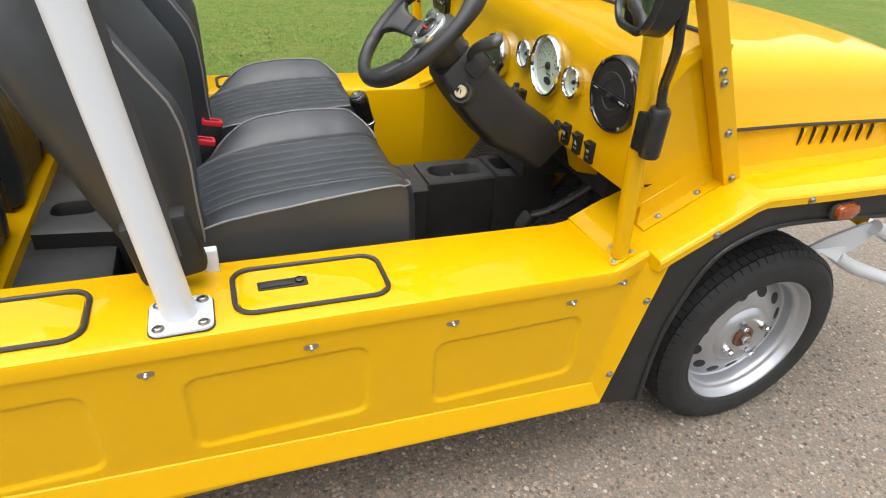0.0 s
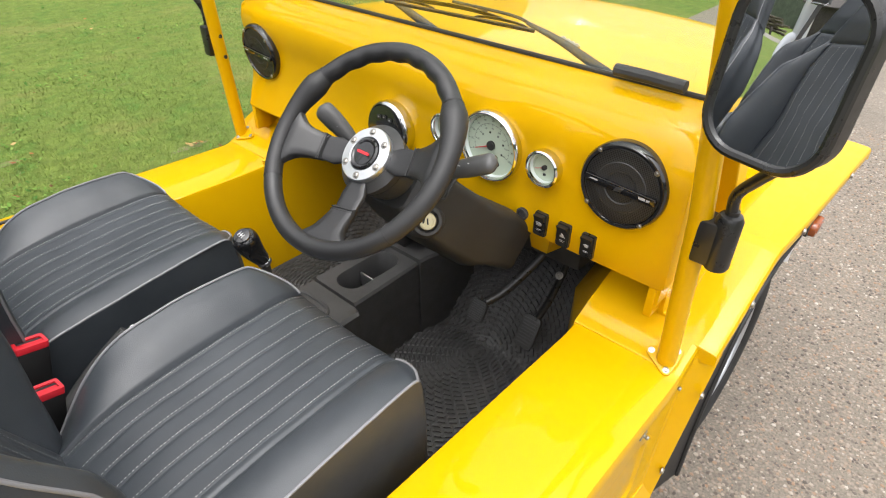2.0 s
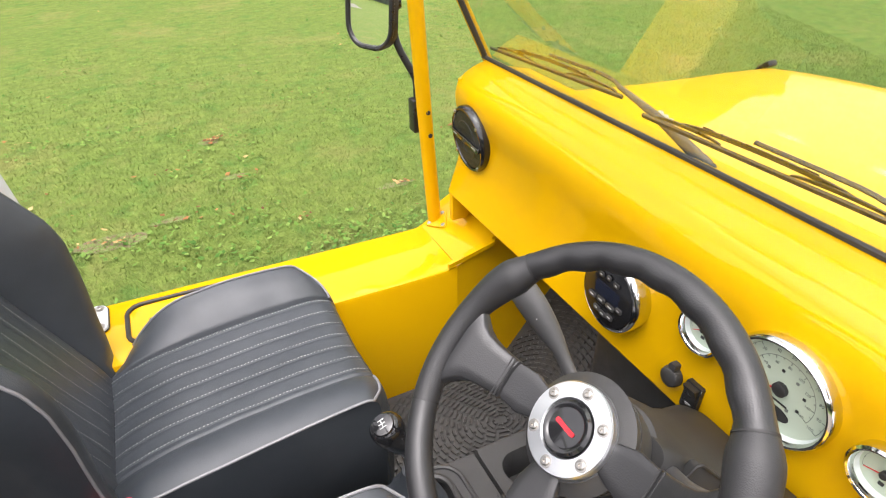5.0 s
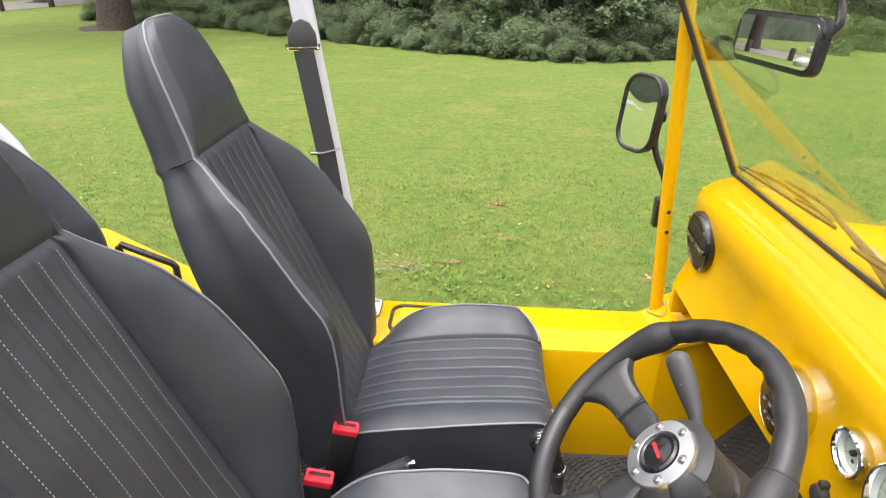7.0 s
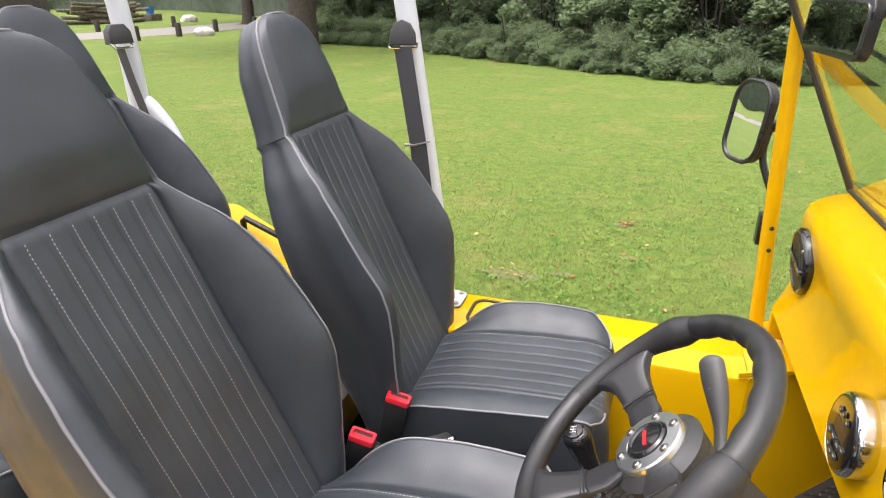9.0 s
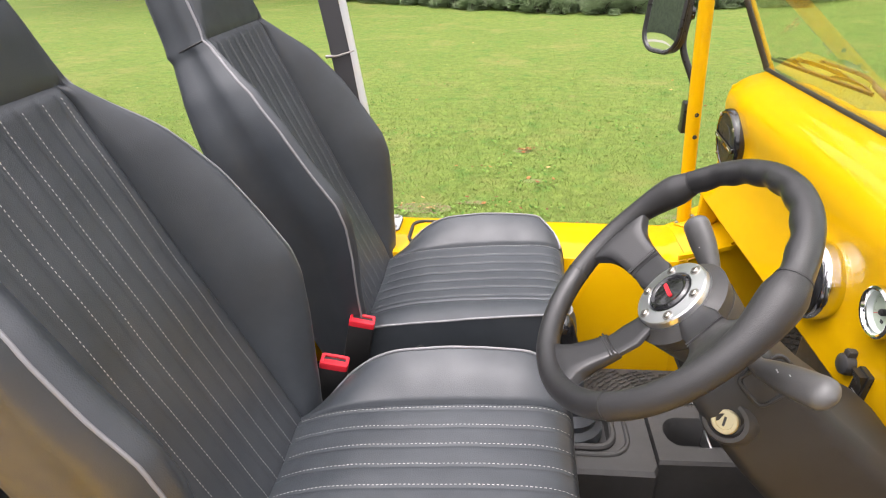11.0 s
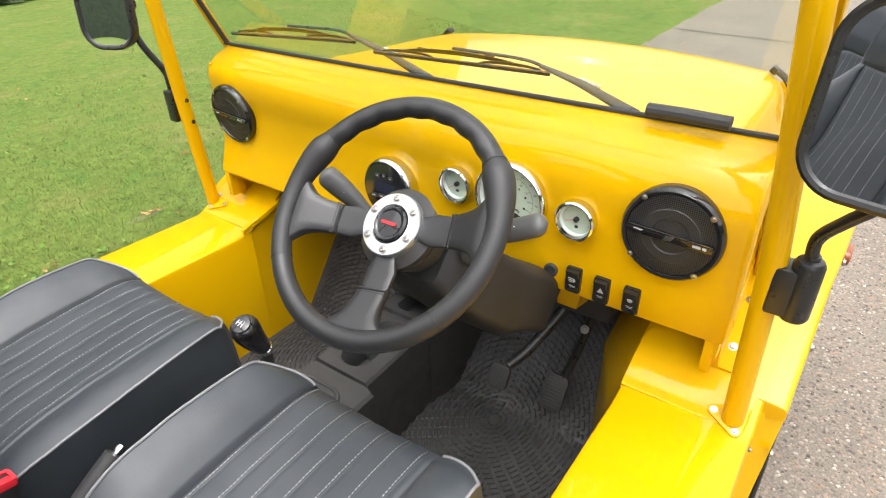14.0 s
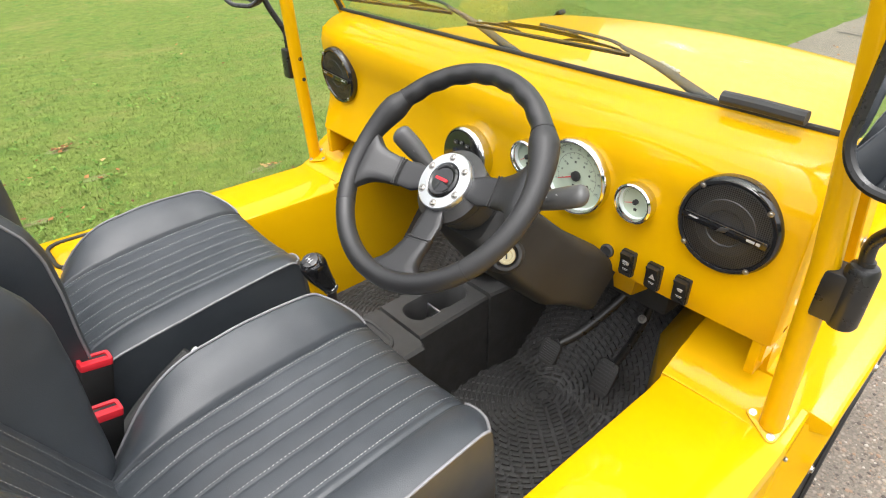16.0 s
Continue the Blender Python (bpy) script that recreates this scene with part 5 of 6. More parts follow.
def rocker(y, z, mark):
    m = on_dash(y, z)
    r = part("rocker_switch", prism(rounded(0.028, 0.050, 0.003), m, -0.002, 0.007, 0.002), SATIN, car, "black rocker switch with a pale symbol")
    part("paddle", loft([[m @ Vector((x, yy, h)) for x in (-0.011, 0.011)] + [m @ Vector((x, yy, 0.004)) for x in (0.011, -0.011)] for yy, h in ((-0.022, 0.009), (-0.004, 0.008), (0.006, 0.010), (0.022, 0.018))]), SATIN, r)
    mm = m @ Matrix.Translation((0, 0.002, 0.009)) @ Matrix.Rotation(radians(18), 4, "X")
    if mark == "lamp":
        part("symbol", joined(prism([(0.001, -0.005), (0.001, 0.005), (0.005, 0.003), (0.006, 0), (0.005, -0.003)], mm, -0.001, 0.0013), *[prism([(-0.007, q - 0.0007), (-0.0005, q - 0.0007), (-0.0005, q + 0.0007), (-0.007, q + 0.0007)], mm, -0.001, 0.0013) for q in (-0.004, 0, 0.004)]), PALEMARK, r)
    elif mark == "hazard":
        part("symbol", prism([(-0.006, -0.005), (0.006, -0.005), (0, 0.006)], mm, -0.001, 0.0013), PALEMARK, r)
    elif mark == "screen":
        part("symbol", prism([(-0.003, -0.003), (0.003, -0.003), (0.005, 0.003), (0, 0.004), (-0.005, 0.003)], mm, -0.001, 0.0013), PALEMARK, r)
    part("caption_bar", prism([(-0.006, -0.0105), (0.006, -0.0105), (0.006, -0.0099), (-0.006, -0.0099)], m, 0.0075, 0.0088), PALEMARK, r)
    part("caption_bar", prism([(-0.0045, -0.0128), (0.0045, -0.0128), (0.0045, -0.0123), (-0.0045, -0.0123)], m, 0.0075, 0.0088), PALEMARK, r)
    return r


rocker(-0.383, 0.770, "lamp")
rocker(-0.436, 0.768, "hazard")
rocker(-0.489, 0.768, "screen")
rocker(-0.142, 0.776, "")
part("alarm_button", lathe([(0.013, -0.002), (0.0135, 0.004), (0.011, 0.006), (0.009, 0.006), (0.008, 0.003), (0.0005, 0.0035)], on_dash(-0.337, 0.773), 24), PLASTIC, car)
usb = part("power_socket", lathe([(0.0165, -0.002), (0.017, 0.006), (0.015, 0.012), (0.012, 0.014), (0.0005, 0.014)], on_dash(-0.101, 0.781), 24), PLASTIC, car, "black capped power socket")
part("cap_tab", prism(rounded(0.012, 0.012, 0.003), on_dash(-0.101, 0.800), 0.0, 0.012, 0.002), PLASTIC, usb)

# ---- pedals ----
for x, y, z, w, h, arm in ((0.013, -0.228, 0.447, 0.046, 0.056, [(0.030, -0.240, 0.470), (0.085, -0.268, 0.50), (0.17, -0.315, 0.60), (0.20, -0.33, 0.70)]),
                           (0.088, -0.330, 0.392, 0.050, 0.084, [(0.108, -0.336, 0.415), (0.135, -0.350, 0.47), (0.162, -0.362, 0.545), (0.185, -0.368, 0.63), (0.20, -0.368, 0.72)])):
    m = frame_of((x, y, z), (-0.86, 0, 0.5))
    p = part("pedal", prism(rounded(w, h, 0.012), m, -0.006, 0.004, 0.002), PLASTIC, car, "black rubber-faced pedal on a bent arm")
    for k in range(-4, 5):
        part("pad_rib", prism(rounded(w * 0.8, 0.0022, 0.0008, 2), m @ Matrix.Translation((0, k * h * 0.095, 0)), 0.003, 0.0055), RUBBER, p)
    part("pedal_arm", tube(arm, 0.0115, 10, smooth=4, flat=0.7), SATIN, p)
part("pedal_box", box(0.12, 0.30, -0.42, -0.13, 0.60, 0.742, 0.01), PLASTIC, car, "black pedal box under the dashboard")
part("heater_duct", box(0.05, 0.30, -0.12, 0.12, 0.52, 0.735, 0.02), PLASTIC, car)
screw(car, (0.150, -0.360, 0.545), (-0.8, 0, 0.6), 0.0065, "bracket_nut")
part("column_bracket", loft([[(0.03, -0.335, 0.735), (0.10, -0.335, 0.735), (0.14, -0.33, 0.64), (0.06, -0.33, 0.66)], [(0.03, -0.39, 0.735), (0.10, -0.39, 0.735), (0.14, -0.37, 0.64), (0.06, -0.37, 0.66)]]), YELLOW, car)


# ---- rubber mats ----
def rubber_mat(name, x0, x1, y0, y1, xt, zt, cx, cy):
    """A loose mat on the floor that climbs the toe board, with a raised pattern of concentric oblong ribs."""
    def surf(d, y):
        flat = 0.105 - x0
        if d < flat:
            return Vector((x0 + d, y, 0.264)), Vector((0, 0, 1))
        e = d - flat
        dirv = Vector((0.26, 0, 0.338)).normalized()
        n = Vector((-dirv.z, 0, dirv.x))
        return Vector((0.105, y, 0.264)) + dirv * e + n * 0.004, n
    length = (0.105 - x0) + xt
    bm = grid(lambda u, v: surf(u * length, y0 + v * (y1 - y0))[0], 30, 12)
    body = part(name, solid(bm, 0.004), RUBBER, None, smooth=40)
    verts, faces = [], []
    step = 0.0114
    r = 0.012
    ccx = cx - x0
    while r < 0.62:
        n = max(8, int(2 * math.pi * r / 0.0235))
        for k in range(n):
            a0, a1 = 2 * math.pi * k / n, 2 * math.pi * (k + 0.78) / n
            quad = []
            for rr, a in ((r, a0), (r, a1), (r + 0.0064, a1), (r + 0.0064, a0)):
                d, y = ccx + 1.3 * rr * math.cos(a), cy + rr * math.sin(a)
                quad.append((d, y))
            if all(0.006 < d < length - 0.006 and y0 + 0.006 < y < y1 - 0.006 for d, y in quad):
                b = len(verts)
                mid = (sum(q[0] for q in quad) / 4, sum(q[1] for q in quad) / 4)
                for d, y in quad:
                    p, nn = surf(d, y)
                    verts.append(p + nn * 0.004)
                for d, y in quad:
                    p, nn = surf(mid[0] + (d - mid[0]) * 0.75, mid[1] + (y - mid[1]) * 0.75)
                    verts.append(p + nn * 0.0068)
                faces.extend([(b + 4, b + 5, b + 6, b + 7)] + [(b + i, b + (i + 1) % 4, b + 4 + (i + 1) % 4, b + 4 + i) for i in range(4)])
        r += step
    me = bpy.data.meshes.new("mat_ribs")
    me.from_pydata([tuple(v) for v in verts], [], faces)
    me.materials.append(RUBBER)
    ribs = new("mat_ribs", me)
    ribs.parent = body
    ribs["kind"] = "stuff"
    return tagged(body, "black rubber floor mat with concentric raised ribs", "floor mat", group="rubber floor mats")


rubber_mat("floor_mat", -0.42, 0.1, -0.503, -0.028, 0.38, 0, 0.045, -0.20)
rubber_mat("floor_mat", -0.42, 0.1, 0.05, 0.503, 0.40, 0, -0.02, 0.31)
rubber_mat("floor_mat", -1.21, 0.1, -0.49, 0.49, -0.48, 0, -1.0, 0.0)

# ---- mirrors ----
def convex_glass(m, w, h, r, rise):
    """A pane whose face swells outwards a little."""
    ring = rounded(w, h, r, 8)
    rows = [[m @ Vector((x * k, y * k, 0.004 + rise * (1 - k * k))) for x, y in ring] for k in (1.0, 0.9, 0.75, 0.6, 0.45, 0.3, 0.15, 0.02)]
    return loft(rows)


def door_mirror(s, centre, out, w, h, arm, deep=0.030):
    m = frame_of(centre, out)
    shell = part("door_mirror", joined(prism(rounded(w, h, 0.05, 8), m, -deep, 0.004, 0.006), prism(rounded(w * 0.8, h * 0.82, 0.045, 8), m, -deep * 1.5, -deep + 0.001, 0.0)), SATIN, car, "black rectangular door mirror on a bent tubular arm")
    ring = [m @ Vector((x, y, 0.004)) for x, y in rounded(w - 0.006, h - 0.006, 0.048, 8)]
    part("mirror_rim", tube(ring, 0.0062, 8, closed=True), SATIN, shell)
    part("mirror_face", convex_glass(m, w - 0.014, h - 0.014, 0.043, 0.0013), MIRROR, shell, "mirror glass", smooth=60)
    part("mirror_arm", tube(arm, 0.0085, 12, smooth=6), SATIN, shell)
    return shell


nm = door_mirror(-1, (-0.156, -0.748, 1.186), (-0.966, 0.252, 0.10), 0.148, 0.200, [(-0.045, -0.718, 0.950), (-0.050, -0.718, 0.985), (-0.066, -0.740, 1.022), (-0.086, -0.766, 1.061), (-0.095, -0.771, 1.09), (-0.106, -0.772, 1.16)])
part("mirror_clamp", joined(lathe([(0.017, -0.05), (0.0195, -0.045), (0.0195, 0.035), (0.016, 0.042), (0.010, 0.044), (0.010, 0.05)], pose(-0.045, -0.719, 0.908), 20), box(-0.062, -0.020, -0.722, -0.682, 0.862, 0.935, 0.004)), SATIN, nm, "black mirror clamp")
fm = door_mirror(1, (-0.098, 0.800, 1.160), (-0.88, -0.46, 0.115), 0.134, 0.198, [(-0.024, 0.735, 0.90), (-0.024, 0.735, 0.97), (-0.026, 0.742, 1.0), (-0.050, 0.765, 1.06), (-0.056, 0.775, 1.10), (-0.050, 0.775, 1.155)], 0.016)
part("mirror_clamp", box(-0.044, -0.010, 0.712, 0.744, 0.872, 0.952, 0.004), SATIN, fm, "black mirror clamp")
part("mirror_ball", lathe([(0.016, -0.03), (0.022, -0.02), (0.024, 0.0), (0.022, 0.02), (0.016, 0.03), (0.0005, 0.032)], frame_of((-0.058, 0.780, 1.157), (1, -0.3, 0)) @ Matrix.Scale(0.75, 4), 16), SATIN, fm)
part("mirror_ball", lathe([(0.016, -0.03), (0.022, -0.02), (0.024, 0.0), (0.022, 0.02), (0.016, 0.03), (0.0005, 0.032)], pose(-0.112, -0.765, 1.175), 16), SATIN, nm)
im = frame_of((-0.143, 0.070, 1.420), (-0.985, -0.10, 0.06))
inner = part("interior_mirror", prism(rounded(0.195, 0.070, 0.016, 5), im, -0.012, 0.0, 0.004), SATIN, car, "black framed interior mirror on a short stalk")
part("mirror_face", prism(rounded(0.179, 0.055, 0.010, 5), im, 0.0, 0.0015), MIRROR, inner, "mirror glass")
part("mirror_stalk", tube([(-0.122, -0.012, 1.432), (-0.112, -0.018, 1.448), (-0.104, 0.004, 1.474), (-0.102, 0.008, 1.498)], 0.0055, 10, smooth=4), SATIN, inner)

# ---- wipers, grab strip ----
def wiper(pivot_y, bend_y, tip_y, zb, zt):
    """An arm from the foot of the screen and a blade lying along the glass."""
    def g(y, z, off):
        x, zz = on_screen(z, off)
        return (x, y, zz)
    arm = part("wiper", tube([g(pivot_y - 0.02, 1.036, 0.014), g((pivot_y + bend_y) / 2, (1.048 + zb) / 2, 0.022), g(bend_y, zb, 0.022)], lambda t: 0.0105 - 0.0068 * t, 10, smooth=5, flat=0.3), PLASTIC, car, "black windscreen wiper parked low on the glass")
    part("wiper_spring", tube([g(pivot_y + (bend_y - pivot_y) * (0.3 + 0.03 * k), 1.048 + (zb - 1.048) * (0.3 + 0.03 * k), 0.03 + 0.003 * (k % 2)) for k in range(9)], 0.003, 6), STEEL, arm)
    mid = (bend_y * 0.5 + tip_y * 0.5)
    part("wiper_link", tube([g(bend_y, zb, 0.024), g(bend_y * 0.75 + mid * 0.25, zb + 0.004, 0.028), g(mid, (zb + zt) / 2 + 0.012, 0.026)], 0.0034, 8, smooth=4, flat=0.5), SATIN, arm)
    y0, y1 = bend_y - 0.02 * math.copysign(1, tip_y - bend_y), tip_y

    def bow(a, b, lift, wide, off):
        """A flat pressed-steel bow along the blade."""
        rows = []
        for t in np.linspace(a, b, 15):
            k = max(0.0, math.sin(math.pi * (t - a) / (b - a))) ** 0.6
            w = wide * (0.35 + 0.65 * k)
            y, z = y0 + (y1 - y0) * t, zb + (zt - zb) * t + lift * k
            rows.append([g(y, z - w, off), g(y, z - w * 0.6, off + 0.003), g(y, z + w * 0.6, off + 0.003), g(y, z + w, off)])
        return loft(rows)
    part("blade_bridge", bow(0.14, 0.86, 0.012, 0.0046, 0.014), SATIN, arm)
    for a, b in ((0.03, 0.36), (0.64, 0.97)):
        part("blade_claw", bow(a, b, 0.006, 0.0030, 0.010), SATIN, arm)
    for t in (0.30, 0.38, 0.62, 0.70):
        y, z = y0 + (y1 - y0) * t, zb + (zt - zb) * t + 0.0115
        part("bridge_slot", loft([[g(y - 0.010, z - 0.0016, q), g(y + 0.010, z - 0.0016, q), g(y + 0.010, z + 0.0016, q), g(y - 0.010, z + 0.0016, q)] for q in (0.0165, 0.0178)]), SEAL, arm)
    part("blade_rubber", loft([[g(y0 + (y1 - y0) * t, zb + (zt - zb) * t + dz, o) for dz, o in ((-0.004, 0.004), (0.002, 0.004), (0.0025, 0.008), (-0.002, 0.008))] for t in np.linspace(-0.02, 1.02, 8)]), SEAL, arm)
    part("pivot_cap", lathe([(0.010, -0.01), (0.011, 0.008), (0.008, 0.012), (0.0005, 0.012)], frame_of(g(pivot_y - 0.02, 1.032, 0.012), (0.5, 0, 0.86)), 14), PLASTIC, arm)
    return arm


wiper(-0.385, -0.238, 0.130, 1.096, 1.087)
wiper(0.045, 0.206, 0.60, 1.104, 1.079)
part("grab_strip", tube([(0.088, -0.440, 1.066), (0.086, -0.5, 1.067), (0.084, -0.566, 1.066)], 0.011, 10), PLASTIC, car, "short black foam strip on the screen seal")

# ---- rear body ----
for s in (-1, 1):
    rings = []
    for x, z, zo, yi in ((-1.20, 0.642, 0.60, 0.502), (-1.42, 0.761, 0.60, 0.502), (-1.548, 0.830, 0.62, 0.50), (-1.560, 0.834, 0.62, 0.48), (-2.0, 0.840, 0.62, 0.44)):
        rings.append([(x, s * y, zz) for y, zz in ((yi, 0.26), (yi, z - 0.008), (yi + 0.008, z), (0.712, z), (0.720, z - 0.006), (0.722, z - 0.03), (0.722, zo), (0.70, zo), (0.70, 0.26))])
    arch = part("rear_wheel_box", loft(rings), YELLOW, car, smooth=20)
    part("grab_handle", tube([(-1.475, s * 0.62, 0.792), (-1.475, s * 0.62, 0.822), (-1.468, s * 0.62, 0.830), (-1.338, s * 0.62, 0.776), (-1.330, s * 0.62, 0.766), (-1.330, s * 0.62, 0.712)], 0.0095, 10), SATIN, arch, "black grab handle")
part("rear_step", loft([[(-1.22, y, 0.262), (-1.245, y, 0.46), (-1.42, y, 0.46), (-1.42, y, 0.26)] for y in (-0.50, 0.50)]), YELLOW, car)
part("tail_panel", box(-2.02, -2.0, -0.72, 0.72, 0.3, 0.74, 0.004), YELLOW, car)
part("rear_floor", box(-2.0, -1.40, -0.44, 0.44, 0.44, 0.462, 0.003), YELLOW, car)

# ---- ground ----
GRASS = material("lawn", (0.062, 0.110, 0.016), 0.9, spec=0.2)
gcol = mix(GRASS, ramp(GRASS, tex_noise(GRASS, 0.7, 6, 0.65), [grey(0.35, 0.0), grey(0.68, 1.0)]),
           ramp(GRASS, tex_noise(GRASS, 55.0, 6, 0.75), [(0.25, (0.068, 0.112, 0.019)), (0.5, (0.107, 0.159, 0.029)), (0.75, (0.151, 0.202, 0.052))]),
           ramp(GRASS, tex_noise(GRASS, 40.0, 6, 0.75), [(0.25, (0.087, 0.130, 0.022)), (0.5, (0.131, 0.173, 0.033)), (0.75, (0.181, 0.216, 0.065))]))
gcol = mix(GRASS, ramp(GRASS, tex_noise(GRASS, 5.0, 5, 0.6), [grey(0.52, 0.0), grey(0.66, 0.75)]), gcol, (0.068, 0.144, 0.024))
gcol = mix(GRASS, 1.0, gcol, ramp(GRASS, tex_noise(GRASS, 13.0, 5, 0.7), [grey(0.35, 0.79), grey(0.5, 0.99), grey(0.68, 1.24)]), "MULTIPLY")
gcol = mix(GRASS, ramp(GRASS, tex_noise(GRASS, 1.1, 6, 0.7), [grey(0.52, 0.0), grey(0.68, 0.6)]), gcol, (0.210, 0.195, 0.064))
bare = mix(GRASS, ramp(GRASS, tex_noise(GRASS, 1.7, 7, 0.7), [grey(0.62, 0.0), grey(0.74, 0.7)]), gcol, (0.186, 0.142, 0.076))
paint_with(GRASS, bare, None, tex_noise(GRASS, 70.0, 6, 0.8), 0.6, 0.02)
ground = part("ground", loft([[(-400, -400, 0), (400, -400, 0)], [(-400, 400, 0), (400, 400, 0)]], closed=False), GRASS, None, smooth=0)
tagged(ground, "mown green lawn with scattered fallen leaves", "lawn", kind="structure")
DRIVE = material("exposed_aggregate_concrete", (0.3, 0.27, 0.23), 0.85)
stone = tex_cells(DRIVE, 80.0, out="Color")
cells = tex_cells(DRIVE, 80.0)
dcol = mix(DRIVE, ramp(DRIVE, cells, [grey(0.28, 1.0), grey(0.5, 0.0)]), ramp(DRIVE, tex_noise(DRIVE, 160.0, 5, 0.7), [(0.3, (0.13, 0.108, 0.085)), (0.7, (0.31, 0.27, 0.22))]),
           ramp(DRIVE, stone, [(0.1, (0.11, 0.09, 0.07)), (0.4, (0.24, 0.20, 0.16)), (0.6, (0.36, 0.31, 0.25)), (0.8, (0.28, 0.21, 0.155)), (0.95, (0.44, 0.40, 0.345))]))
dcol = mix(DRIVE, 1.0, dcol, ramp(DRIVE, tex_noise(DRIVE, 2.2, 5), [grey(0.3, 0.68), grey(0.7, 0.86)]), "MULTIPLY")
paint_with(DRIVE, dcol, None, cells, 0.6, 0.004)


def edge_y(x):
    return 1.24 + 0.05 * noise.noise((x * 1.3, 3.1, 0)) + 0.025 * noise.noise((x * 6.0, 9.2, 0)) - 0.004 * max(0, x - 6) ** 2 * 0.2


drive = part("drive", grid(lambda u, v: (-40 + 80 * u, (-7 + (edge_y(-40 + 80 * u) + 7) * v), 0.006 - 0.002 * (v > 0.999)), 600, 12), DRIVE, None, smooth=0)
tagged(drive, "worn exposed-aggregate concrete drive", "drive", kind="structure")

# ---- lawn, drive edge and wood ----
rng = np.random.default_rng(7)
BLADE = material("grass_blade", (0.124, 0.220, 0.024), 0.7, spec=0.25)
each = BLADE.node_tree.nodes.new("ShaderNodeNewGeometry").outputs["Random Per Island"]
bcol = mix(BLADE, ramp(BLADE, tex_noise(BLADE, 0.8, 5), [grey(0.35, 0.0), grey(0.65, 1.0)]),
           ramp(BLADE, each, [(0, (0.083, 0.137, 0.022)), (0.5, (0.121, 0.180, 0.032)), (0.9, (0.161, 0.216, 0.050)), (1, (0.208, 0.246, 0.083))]),
           ramp(BLADE, each, [(0, (0.104, 0.148, 0.023)), (0.5, (0.151, 0.199, 0.039)), (0.9, (0.198, 0.238, 0.065)), (1, (0.242, 0.237, 0.138))]))
bcol = mix(BLADE, ramp(BLADE, tex_noise(BLADE, 1.1, 6, 0.7), [grey(0.52, 0.0), grey(0.68, 0.6)]), bcol, (0.233, 0.216, 0.072))
paint_with(BLADE, mix(BLADE, 1.0, bcol, ramp(BLADE, tex_noise(BLADE, 13.0, 5, 0.7), [grey(0.35, 0.79), grey(0.5, 0.99), grey(0.68, 1.24)]), "MULTIPLY"))


def stuff_mesh(name, verts, faces, mat, label, category):
    me = bpy.data.meshes.new(name)
    me.from_pydata(verts, [], faces)
    me.materials.append(mat)
    return tagged(new(name, me), label, category, kind="stuff")


def blades(n, h0, h1, w):
    """Blades thick near the drive and coarser further out."""
    y = 1.1 * (15.5 / 1.1) ** rng.uniform(0, 1, n)
    x = -3.2 - 0.9 * (y - 1.1) + rng.uniform(0, 1, n) * (7.4 + 1.35 * (y - 1.1))
    k = past_edge(x, y)
    x, y = x[k], y[k]
    n = len(x)
    a, h, lean, la = rng.uniform(0, 2 * np.pi, n), rng.uniform(h0, h1, n) * np.clip(1.35 - y / 6.5, 0.22, 1.0), rng.uniform(0.2, 1.4, n), rng.uniform(0, 2 * np.pi, n)
    w = w * (0.85 + 0.28 * y) * rng.uniform(0.6, 1.3, n)
    c, s = np.cos(a) * w, np.sin(a) * w
    v = np.empty((n, 3, 3))
    v[:, 0] = np.stack([x - c, y - s, np.zeros(n)], 1)
    v[:, 1] = np.stack([x + c, y + s, np.zeros(n)], 1)
    v[:, 2] = np.stack([x + h * lean * np.cos(la), y + h * lean * np.sin(la), h], 1)
    return v.reshape(-1, 3)


edge_lut = np.array([[x, edge_y(x)] for x in np.linspace(-12, 12, 400)])
past_edge = lambda x, y: y > np.interp(x, edge_lut[:, 0], edge_lut[:, 1]) + rng.normal(0, 0.03, len(x))
v = np.concatenate([blades(330000, 0.006, 0.024, 0.00125), blades(26000, 0.014, 0.036, 0.0013)])
stuff_mesh("grass", v.tolist(), np.arange(len(v)).reshape(-1, 3).tolist(), BLADE, "short mown lawn grass", "grass")

LEAFLET = material("weed_leaf", (0.06, 0.125, 0.028), 0.9, spec=0.12)
paint_with(LEAFLET, ramp(LEAFLET, LEAFLET.node_tree.nodes.new("ShaderNodeNewGeometry").outputs["Random Per Island"], [(0.0, (0.05, 0.115, 0.022)), (0.5, (0.11, 0.205, 0.038)), (1.0, (0.18, 0.27, 0.065))]))


def leaf_quads(centres, size, tilt, rnd):
    """Small folded leaves at the given places."""
    verts, faces = [], []
    for c in centres:
        a, t, s = rnd.uniform(0, 6.283), rnd.uniform(-tilt, tilt), size * rnd.uniform(0.6, 1.25)
        d = Vector((math.cos(a), math.sin(a), math.sin(t) * 1.0)).normalized()
        side = Vector((-math.sin(a), math.cos(a), rnd.uniform(-0.5, 0.5))).normalized() * 0.36 * s
        c = Vector(c)
        k = len(verts)
        verts.extend([c - d * 0.5 * s, c + side - Vector((0, 0, 0.06 * s)), c + d * 0.5 * s, c - side - Vector((0, 0, 0.06 * s)), c + Vector((0, 0, 0.05 * s))])
        faces.extend([(k, k + 1, k + 4), (k + 1, k + 2, k + 4), (k + 2, k + 3, k + 4), (k + 3, k, k + 4)])
    return [tuple(q) for q in verts], faces


